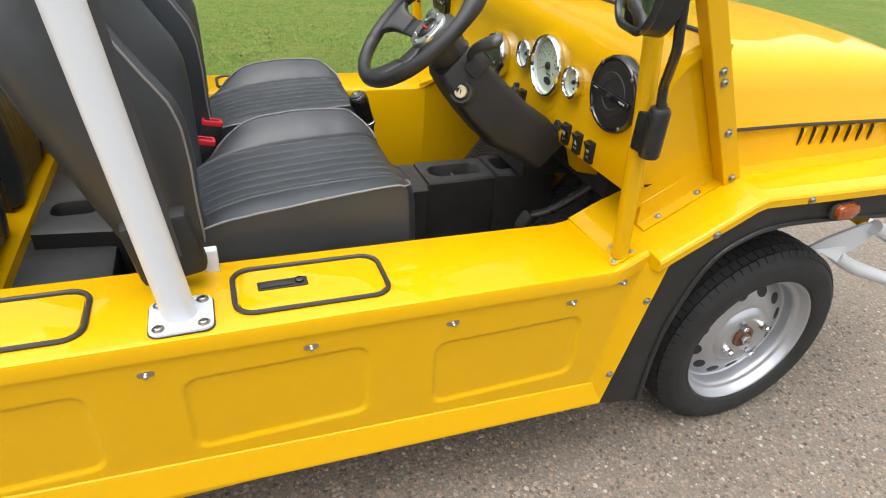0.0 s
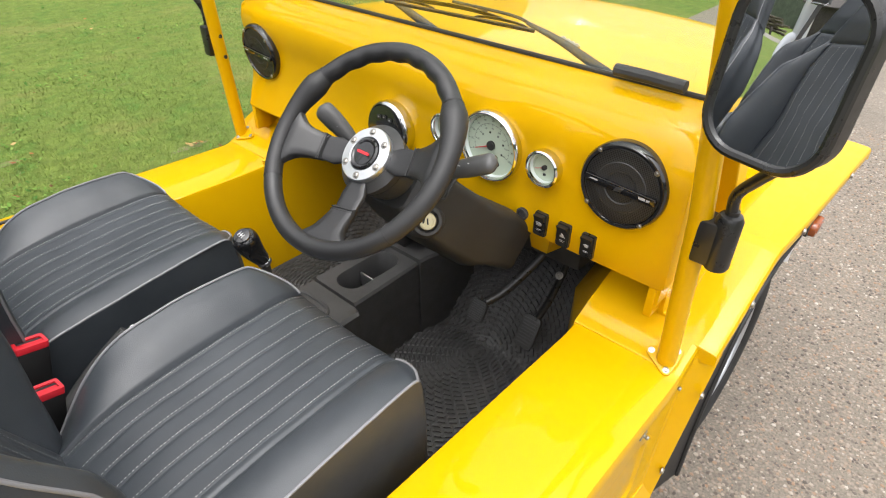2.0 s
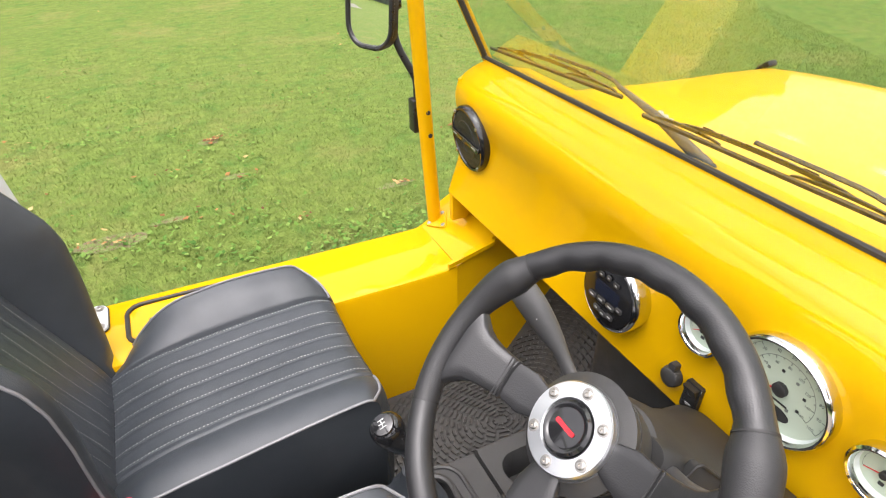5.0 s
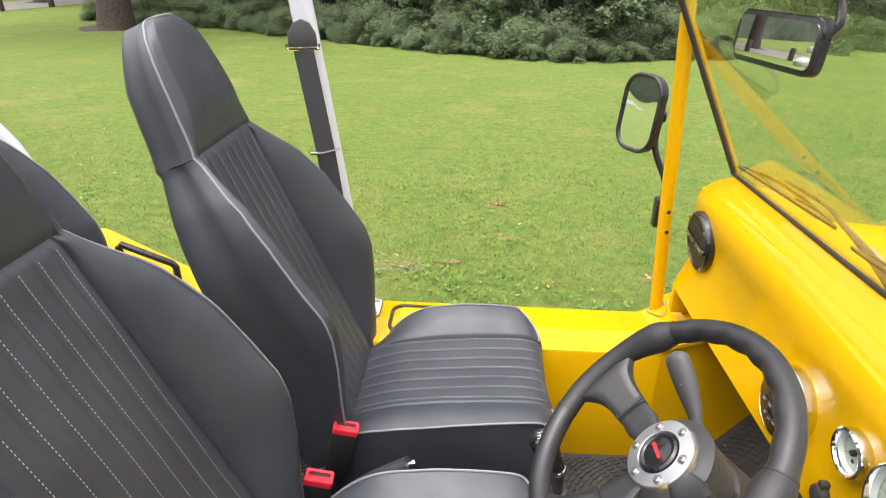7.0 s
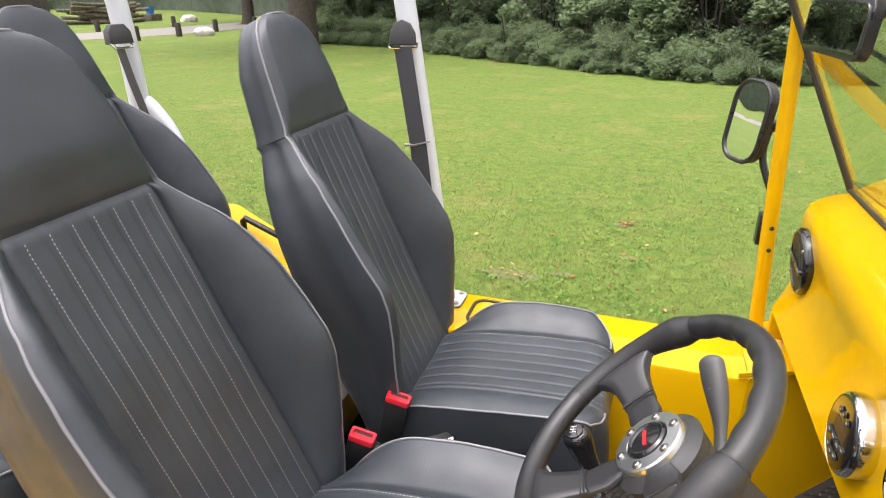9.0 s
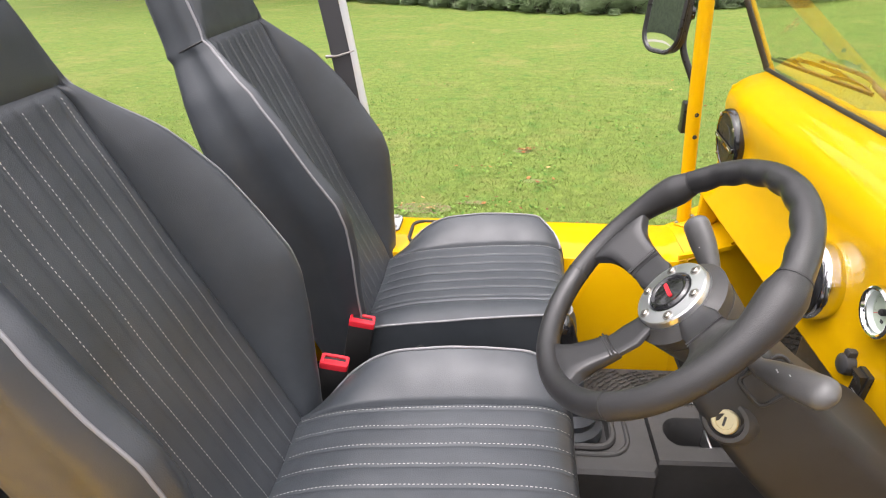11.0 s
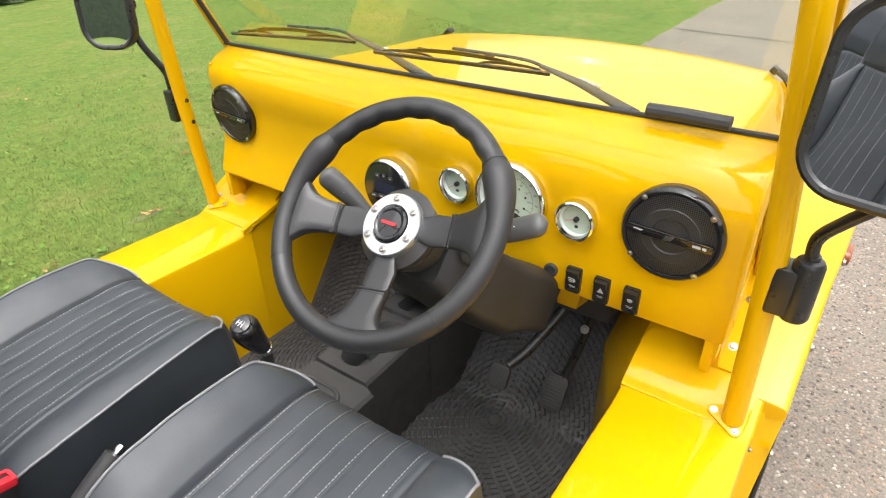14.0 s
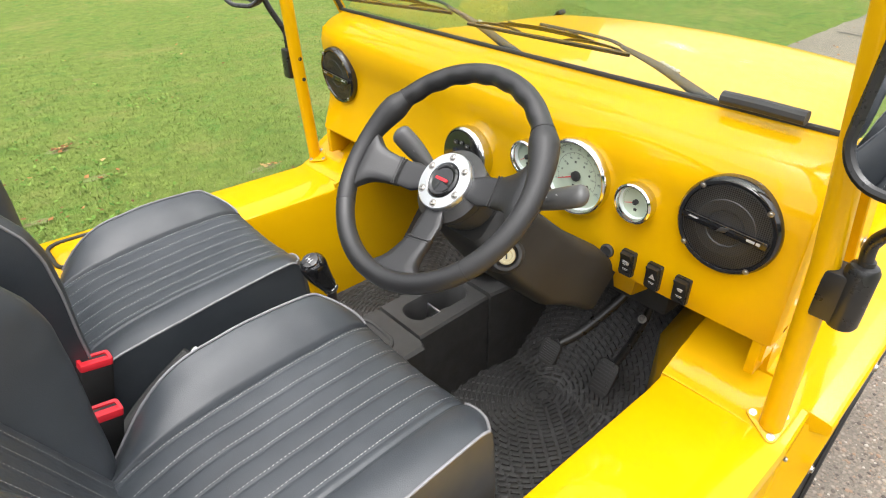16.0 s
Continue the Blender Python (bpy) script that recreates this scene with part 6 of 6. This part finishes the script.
rnd = random.Random(5)
spots = []
for _ in range(9500):
    x = rnd.uniform(-2.6, 3.2)
    y = edge_y(x) + abs(rnd.gauss(0.10, 0.24)) - 0.03
    if noise.noise((x * 1.7, y * 1.7, 5)) > -0.12 or y < edge_y(x) + 0.12:
        spots.append((x, y, rnd.uniform(0.01, 0.045)))
for _ in range(9000):
    x, y = rnd.uniform(-3.4, 2.8), 1.4 + 4.6 * rnd.random() ** 1.5
    if noise.noise((x * 1.4, y * 2.2, 11)) + 0.5 * noise.noise((x * 5, y * 6, 3)) > 0.22:
        spots.append((x, y, rnd.uniform(0.01, 0.035)))
stuff_mesh("weeds", *leaf_quads(spots, 0.027, 0.6, rnd), LEAFLET, "low clover and broadleaf weeds along the drive edge", "weeds")

DEAD = material("dead_leaf", (0.2, 0.09, 0.03), 0.9, spec=0.15)
paint_with(DEAD, ramp(DEAD, DEAD.node_tree.nodes.new("ShaderNodeNewGeometry").outputs["Random Per Island"], [(0.0, (0.10, 0.05, 0.025)), (0.5, (0.26, 0.12, 0.045)), (0.8, (0.36, 0.2, 0.08)), (1.0, (0.42, 0.34, 0.16))]))
spots = []
for cx, cy, r, n in ((-0.90, 2.16, 0.10, 14), (-0.45, 2.18, 0.10, 8), (-0.335, 3.10, 0.03, 14), (-0.62, 2.75, 0.05, 5), (-0.22, 2.52, 0.05, 4), (0.45, 2.05, 0.05, 8), (-0.08, 1.95, 0.03, 5), (1.0, 2.6, 0.05, 4), (-1.5, 3.6, 0.06, 5), (-0.38, 3.07, 0.04, 6)):
    for _ in range(n):
        spots.append((cx + rnd.gauss(0, r), cy + rnd.gauss(0, r * 0.4), rnd.uniform(0.012, 0.03)))
for _ in range(520):
    x, y = rnd.uniform(-13, 5), rnd.uniform(1.5, 14)
    spots.append((x, y, rnd.uniform(0.012, 0.035)))
for _ in range(120):
    spots.append((rnd.uniform(-3, 7), edge_y(0) - abs(rnd.gauss(0, 0.5)), 0.012))
stuff_mesh("fallen_leaves", *leaf_quads(spots, 0.030, 0.3, rnd), DEAD, "scattered brown fallen leaves", "leaves")

# worn patches of bare soil in the lawn
SOIL = material("bare_soil", (0.2, 0.13, 0.08), 0.95)
paint_with(SOIL, ramp(SOIL, tex_noise(SOIL, 34.0, 6, 0.75), [(0.3, (0.10, 0.07, 0.04)), (0.42, (0.16, 0.115, 0.065)), (0.52, (0.12, 0.17, 0.04)), (0.75, (0.17, 0.235, 0.055))]), None, tex_noise(SOIL, 120.0, 5), 0.8, 0.01)
for cx, cy, rx, ry in ((-0.92, 2.14, 0.17, 0.07), (-0.66, 2.22, 0.09, 0.03), (-0.36, 3.10, 0.06, 0.05), (-0.30, 2.55, 0.07, 0.03), (0.42, 2.06, 0.10, 0.03)):
    bm = bmesh.new()
    ring = [bm.verts.new((cx + rx * (1 + 0.5 * noise.noise((k * 0.7, cx * 9, 0))) * math.cos(k * math.pi / 14), cy + ry * (1 + 0.6 * noise.noise((k * 0.9, cy * 7, 4))) * math.sin(k * math.pi / 14), 0.003)) for k in range(28)]
    bm.faces.new(ring)
    tagged(part("soil_patch", bm, SOIL, None, smooth=0), "small worn patch of bare brown soil in the lawn", "soil", kind="structure")

# loose grit on the drive
GRIT = material("pebble", (0.3, 0.26, 0.22), 0.8)
paint_with(GRIT, ramp(GRIT, GRIT.node_tree.nodes.new("ShaderNodeNewGeometry").outputs["Random Per Island"], [(0.0, (0.07, 0.06, 0.05)), (0.25, (0.15, 0.125, 0.10)), (0.55, (0.27, 0.225, 0.175)), (0.75, (0.26, 0.165, 0.105)), (0.9, (0.31, 0.265, 0.21)), (1.0, (0.44, 0.40, 0.34))]))
verts, faces = [], []
for _ in range(82000):
    x, y = rnd.uniform(-1.2, 3.2), rnd.uniform(-2.2, -0.45)
    s = 0.0017 + 0.0066 * rnd.random() ** 3.2
    a = rnd.uniform(0, 6.28)
    k = len(verts)
    ring = [(x + s * rnd.uniform(0.75, 1.25) * math.cos(a + q * 1.2566), y + s * rnd.uniform(0.75, 1.25) * math.sin(a + q * 1.2566)) for q in range(5)]
    verts.extend([(px, py, 0.005) for px, py in ring])
    verts.extend([(x + (px - x) * 0.6, y + (py - y) * 0.6, 0.0062 + 0.28 * s) for px, py in ring])
    faces.append(tuple(k + 5 + q for q in range(5)))
    faces.extend([(k + q, k + (q + 1) % 5, k + 5 + (q + 1) % 5, k + 5 + q) for q in range(5)])
stuff_mesh("aggregate_stones", verts, faces, GRIT, "rounded flint stones showing in the concrete", "stones")

# drive joint
JOINT = material("dirty_joint", (0.06, 0.055, 0.045), 0.9)
jp = [(5.95 + 0.05 * noise.noise((y * 0.9, 2, 0)) + 0.12 * (y > 0) * y, y) for y in np.linspace(-6.5, 1.15, 60)]
joint = part("drive_joint", loft([[(x - 0.012, y, 0.0085), (x + 0.012 + 0.01 * noise.noise((y * 5, 0, 1)), y, 0.0085)] for x, y in jp], closed=False), JOINT, None, smooth=0)
tagged(joint, "dark cracked joint across the concrete", "joint", kind="structure")

# bushes
FOL = []
for nm, lo, hi in (("foliage_dark", (0.13, 0.155, 0.105), (0.20, 0.24, 0.155)), ("foliage_mid", (0.13, 0.165, 0.10), (0.21, 0.255, 0.155)), ("foliage_pale", (0.165, 0.21, 0.125), (0.25, 0.31, 0.185))):
    m = material(nm, hi, 0.85, spec=0.12)
    paint_with(m, ramp(m, m.node_tree.nodes.new("ShaderNodeNewGeometry").outputs["Random Per Island"], [(0.0, lo), (1.0, hi)]))
    leafy = m.node_tree
    thin = leafy.nodes.new("ShaderNodeBsdfTranslucent")
    thin.inputs["Color"].default_value = (hi[0] * 1.1, hi[1] * 1.2, hi[2], 1)
    both = leafy.nodes.new("ShaderNodeMixShader")
    both.inputs[0].default_value = 0.52
    out = [q for q in leafy.nodes if q.type == "OUTPUT_MATERIAL"][0]
    leafy.links.new(out.inputs["Surface"].links[0].from_socket, both.inputs[1])
    leafy.links.new(thin.outputs[0], both.inputs[2])
    leafy.links.new(both.outputs[0], out.inputs["Surface"])
    FOL.append(m)
BARK = material("bark", (0.1, 0.075, 0.055), 0.9)
paint_with(BARK, ramp(BARK, tex_noise(BARK, 22.0, 6), [(0.3, (0.025, 0.02, 0.016)), (0.7, (0.085, 0.068, 0.052))]), None, tex_noise(BARK, 30.0, 8), 1.0, 0.02)


def bush(name, seed, radius, height, n, leaf, mat):
    """Stems and a crown of many small leaves in uneven clumps."""
    rn = random.Random(seed)
    stems = []
    for _ in range(9):
        a, r = rn.uniform(0, 6.283), radius * rn.uniform(0.2, 0.9)
        stems.append(tube([(0.1 * math.cos(a), 0.1 * math.sin(a), 0), (r * 0.5 * math.cos(a), r * 0.5 * math.sin(a), height * 0.45), (r * math.cos(a + 0.4), r * math.sin(a + 0.4), height * rn.uniform(0.7, 0.95))], lambda t: 0.022 * (1.1 - t), 5, smooth=3))
    root = part(name, joined(*stems), BARK, None, smooth=40)
    clumps = [(rn.uniform(-1, 1), rn.uniform(-1, 1), rn.random()) for _ in range(46)]
    clumps = [(radius * x * (1.05 - 0.5 * z), radius * y * (1.05 - 0.5 * z), height * (0.06 + 0.94 * z), radius * rn.uniform(0.16, 0.36)) for x, y, z in clumps if x * x + y * y < 1.1]
    pts = []
    for _ in range(n):
        cx, cy, cz, r = rn.choice(clumps)
        d = Vector((rn.gauss(0, 1), rn.gauss(0, 1), rn.gauss(0, 0.8))).normalized() * r * rn.uniform(0.5, 1.08)
        pts.append((cx + d.x, cy + d.y, max(0.03, cz + d.z)))
    vv, ff = leaf_quads(pts, leaf, 0.9, rn)
    me = bpy.data.meshes.new("crown")
    me.from_pydata(vv, [], ff)
    me.materials.append(mat)
    cr = new("crown", me)
    cr.parent = root
    return tagged(root, "dense leafy shrub at the edge of the wood", "shrub", group="woodland shrubs")


kinds = [bush("shrub", 1, 1.4, 2.7, 15000, 0.085, FOL[0]), bush("shrub", 2, 1.3, 2.9, 13000, 0.08, FOL[0]), bush("shrub", 3, 1.0, 2.0, 11000, 0.075, FOL[1]), bush("shrub", 4, 0.55, 0.62, 9500, 0.044, FOL[1]), bush("shrub", 5, 0.5, 0.5, 8800, 0.042, FOL[2]), bush("shrub", 6, 0.45, 1.25, 3200, 0.10, FOL[2]), bush("shrub", 8, 0.7, 1.5, 4200, 0.12, FOL[1])]
line = [(-11.5, 17.5), (-9.4, 16.2), (-7.2, 15.6), (-4.8, 13.9), (-1.8, 11.8), (0.3, 10.4), (1.9, 10.35), (3.2, 10.6), (6.0, 11.6), (10.0, 13.0), (15.0, 15.0)]


def hedge_at(t):
    k = min(int(t), len(line) - 2)
    a, b = Vector((*line[k], 0)), Vector((*line[k + 1], 0))
    d = (b - a).normalized()
    return a.lerp(b, t - k), Vector((-d.y, d.x, 0))


used = set()


def plant(k, p, scale, rot):
    m = Matrix.LocRotScale((p.x, p.y, 0), Euler((0, 0, rot)), None)
    if k not in used:
        used.add(k)
        kinds[k].matrix_basis = m
        kinds[k].scale = (scale, scale, scale)
        return kinds[k]
    o = copy_thing(kinds[k], m)
    o.scale = (scale, scale, scale)
    return o


rnd = random.Random(21)
t = 0.0
while t < len(line) - 1.01:
    p, n = hedge_at(t)
    seg = (Vector(line[min(int(t) + 1, len(line) - 1)]) - Vector(line[int(t)])).length
    near = t < 7.5
    plant(rnd.choice((3, 4, 3)), p + n * rnd.uniform(0.1, 0.35), rnd.uniform(0.8, 1.15), rnd.uniform(0, 6.28))
    if near:
        plant(rnd.choice((3, 4, 4)), p + n * rnd.uniform(0.5, 0.9), rnd.uniform(0.9, 1.3), rnd.uniform(0, 6.28))
    if near:
        plant(4, p + n * rnd.uniform(-0.25, 0.1), rnd.uniform(0.4, 0.7), rnd.uniform(0, 6.28))
    t += (0.62 if near else 1.3) / seg
t = 0.0
while t < len(line) - 1.01:
    p, n = hedge_at(t)
    seg = (Vector(line[min(int(t) + 1, len(line) - 1)]) - Vector(line[int(t)])).length
    plant(rnd.choice((2, 2, 1, 2)), p + n * rnd.uniform(1.2, 1.8), rnd.uniform(0.8, 1.15), rnd.uniform(0, 6.28))
    plant(rnd.choice((0, 1, 2)), p + n * rnd.uniform(2.6, 3.4), rnd.uniform(0.95, 1.25), rnd.uniform(0, 6.28))
    t += rnd.uniform(0.95, 1.3) / seg
for x, y, k, s in ((-3.2, 13.1, 5, 0.9), (-1.6, 12.1, 5, 1.0), (-0.2, 11.1, 5, 1.05), (1.55, 10.75, 6, 1.0), (-4.6, 14.3, 6, 0.8), (1.9, 11.0, 6, 1.1)):
    plant(k, Vector((x, y, 0)), s, x)

# backdrop of dark woodland behind the shrubs
WOOD = material("deep_woodland", (0.02, 0.035, 0.015), 0.95)
paint_with(WOOD, ramp(WOOD, tex_noise(WOOD, 1.6, 8, 0.75), [(0.35, (0.075, 0.092, 0.066)), (0.55, (0.11, 0.14, 0.095)), (0.75, (0.15, 0.185, 0.11))]), None, tex_noise(WOOD, 2.2, 8, 0.8), 1.0, 0.4)
back_line = [(-54, -36), (-62, -14), (-66, 16), (-60, 48), (-40, 46), (-26, 36), (-14, 26), (-8, 21.5), (-3, 18), (2, 15.5), (7, 16.5), (14, 20), (26, 26), (60, 40)]
bm = grid(lambda u, v: (lambda q: (q[0], q[1] + 0.8 * noise.noise((q[0] * 0.4, v * 6, 2)), (11.0 + 2.5 * noise.noise((q[0] * 0.09, 3, 1))) * v + (2.0 * noise.noise((q[0] * 0.35, 0, 7)) if v > 0.85 else 0)))((float(np.interp(u, np.linspace(0, 1, len(back_line)), [b[0] for b in back_line])), float(np.interp(u, np.linspace(0, 1, len(back_line)), [b[1] for b in back_line])))), 120, 14)
tagged(part("backdrop", bm, WOOD, None, smooth=60), "dark mass of distant woodland", "woodland", kind="structure")


# unseen backdrop, added to darken reflections and side light on the near flank
near_line = [(-55, -34), (-30, -24), (-12, -18), (0, -16.5), (12, -18), (26, -24), (55, -34)]
bm = grid(lambda u, v: (lambda q: (q[0], q[1] + 0.8 * noise.noise((q[0] * 0.4, v * 6, 2)), 4.5 * v + (1.2 * noise.noise((q[0] * 0.35, 0, 7)) if v > 0.85 else 0)))((float(np.interp(u, np.linspace(0, 1, len(near_line)), [b[0] for b in near_line])), float(np.interp(u, np.linspace(0, 1, len(near_line)), [b[1] for b in near_line])))), 90, 14)
tagged(part("backdrop", bm, WOOD, None, smooth=60), "unseen dark backdrop added across the drive for reflections and side shade", "woodland", kind="structure")


def tree(x, y, r, h, seed):
    rn = random.Random(seed)
    root = tagged(new("tree"), "mature broadleaf tree with a dark rough trunk", "tree", group="woodland trees")
    root.matrix_basis = pose(x, y, 0)
    part("trunk", tube([(0, 0, -0.05), (0.03, 0.0, 0.25), (0.05, 0.03, 1.2), (0.0, 0.08, h * 0.4), (0.1, 0.05, h * 0.62)], lambda t: r * (1.45 * math.exp(-t * 22) * 0.5 + 1.0 - 0.55 * t), 16, smooth=6), BARK, root)
    tips = []
    for k in range(9):
        a, z = k * 2.4 + rn.uniform(-0.3, 0.3), h * rn.uniform(0.36, 0.6)
        tip = (h * 0.34 * math.cos(a), h * 0.34 * math.sin(a), z + h * rn.uniform(0.12, 0.34))
        part("limb", tube([(0.04, 0.05, z), (tip[0] * 0.4, tip[1] * 0.4, z + h * 0.08), tip], lambda t: r * 0.33 * (1.05 - 0.85 * t), 8, smooth=4), BARK, root)
        tips.append(tip)
    pts = []
    for _ in range(7000):
        tx, ty, tz = rn.choice(tips + [(0, 0, h * 0.85)])
        d = Vector((rn.gauss(0, 1), rn.gauss(0, 1), rn.gauss(0, 0.7))).normalized() * h * 0.17 * rn.uniform(0.4, 1.05)
        pts.append((tx + d.x, ty + d.y, tz + d.z))
    vv, ff = leaf_quads(pts, 0.2, 0.9, rn)
    me = bpy.data.meshes.new("crown")
    me.from_pydata(vv, [], ff)
    me.materials.append(FOL[1])
    cr = new("crown", me)
    cr.parent = root
    return root


tree(-9.5, 14.9, 0.50, 9.5, 3)
tree(-3.0, 16.5, 0.16, 7.0, 5)
tree(-18.5, 25.5, 0.35, 9.0, 9)

# far track, posts, stones, timber
TRACK = material("gravel_track", (0.36, 0.33, 0.29), 0.9)
paint_with(TRACK, ramp(TRACK, tex_noise(TRACK, 9.0, 6), [(0.3, (0.16, 0.145, 0.13)), (0.7, (0.24, 0.225, 0.20))]))
near_e, far_e = [(-30, 9.5), (-20.4, 14.3), (-17.7, 16.4), (-16.8, 19.5), (-16.5, 22.9), (-16.3, 30)], [(-33, 12.0), (-22.4, 16.4), (-21.0, 19.8), (-20.4, 24), (-20.1, 28.2), (-20.0, 34)]
tagged(part("far_track", loft([[(*a, 0.012), (*b, 0.012)] for a, b in zip(near_e, far_e)], closed=False), TRACK, None, smooth=0), "pale gravel track across the lawn", "track", kind="structure")
TARRED = material("tarred_timber", (0.035, 0.03, 0.026), 0.85)
paint_with(TARRED, ramp(TARRED, tex_noise(TARRED, 14.0, 6), [(0.3, (0.02, 0.017, 0.015)), (0.7, (0.06, 0.05, 0.042))]))
post0 = tagged(part("marker_post", lathe([(0.10, -0.02), (0.105, 0.05), (0.10, 0.42), (0.085, 0.46), (0.0005, 0.47)], Matrix(), 12), TARRED), "short dark timber marker post beside the track", "post", group="track marker posts")
spots = [(-16.2, 15.9), (-16.2, 17.9), (-16.6, 20.5), (-16.4, 22.9), (-22.8, 17.7), (-21.6, 19.6), (-20.7, 23.0)]
post0.matrix_basis = pose(*spots[0], 0)
for x, y in spots[1:]:
    copy_thing(post0, pose(x, y, 0, 0, 0, x * 40))
STONE = material("pale_stone", (0.45, 0.43, 0.4), 0.85)
paint_with(STONE, ramp(STONE, tex_noise(STONE, 6.0, 6), [(0.3, (0.33, 0.31, 0.28)), (0.7, (0.56, 0.54, 0.5))]), None, tex_noise(STONE, 9.0, 6), 0.8, 0.05)


def boulder(x, y, sx, sy, sz):
    bm = bmesh.new()
    bmesh.ops.create_icosphere(bm, subdivisions=3, radius=1.0)
    for q in bm.verts:
        q.co *= 1 + 0.28 * noise.noise(q.co * 1.6 + Vector((x, y, 0)))
        q.co = Vector((q.co.x * sx, q.co.y * sy, max(-0.1, q.co.z * sz + sz * 0.35)))
    o = part("boulder", bm, STONE, None, smooth=30)
    o.matrix_basis = pose(x, y, 0, 0, 0, 30)
    return tagged(o, "pale weathered boulder on the grass", "boulder")


boulder(-15.6, 18.5, 0.36, 0.24, 0.22)
boulder(-23.5, 27.5, 0.4, 0.3, 0.28)
LOG = material("old_timber", (0.2, 0.16, 0.12), 0.9)
paint_with(LOG, ramp(LOG, tex_noise(LOG, 6.0, 6), [(0.3, (0.06, 0.05, 0.04)), (0.7, (0.19, 0.16, 0.125))]))
rnd = random.Random(3)
log0 = None
for k in range(26):
    z = 0.12 + 0.17 * (k // 5)
    m = pose(-27.0 + rnd.uniform(-0.6, 0.6), 24.6 + 0.42 * (k % 5) + rnd.uniform(-0.1, 0.1), z, rnd.uniform(-6, 6), 90 + rnd.uniform(-7, 7), rnd.uniform(50, 85))
    if log0 is None:
        log0 = tagged(part("log", tube([(0, 0, -1.2), (0.05, 0.02, 0), (0, 0, 1.2)], 0.085, 9), LOG), "weathered log in a rough timber pile", "log", group="timber pile")
        log0.matrix_basis = m
    else:
        copy_thing(log0, m)
shed = tagged(new("shed"), "dark weathered timber shed beyond the track", "shed")
shed.matrix_basis = pose(-30.5, 22.6, 0, 0, 0, 40)
for k in range(14):
    part("board", box(-2.1 + 0.3 * k, -1.81 + 0.3 * k, -0.03 - 0.01 * (k % 2), 0.03, 0, 2.6, 0), TARRED, shed, smooth=0)
part("roof", loft([[(-2.3, -0.3, 2.55), (-2.3, 2.2, 3.2), (-2.3, 2.2, 3.1), (-2.3, -0.3, 2.45)], [(2.3, -0.3, 2.55), (2.3, 2.2, 3.2), (2.3, 2.2, 3.1), (2.3, -0.3, 2.45)]]), TARRED, shed, smooth=0)
part("side_wall", box(-2.1, -2.05, 0, 2.0, 0, 2.9, 0), TARRED, shed, smooth=0)
BLUE = material("blue_tub_plastic", (0.03, 0.16, 0.5), 0.45)
tub = tagged(part("plastic_tub", lathe([(0.24, 0.0), (0.26, 0.02), (0.3, 0.5), (0.33, 0.52), (0.33, 0.55), (0.29, 0.55), (0.25, 0.05), (0.0005, 0.05)], Matrix(), 20), BLUE), "blue plastic tub by the woodland edge", "tub")
tub.matrix_basis = pose(-26.6, 28.2, 0.35)
tub.scale = (0.75, 0.75, 0.75)
tagged(part("tub_stand", box(-27.0, -26.2, 27.8, 28.6, 0.0, 0.36, 0.02), LOG), "rough timber block under the tub", "block")
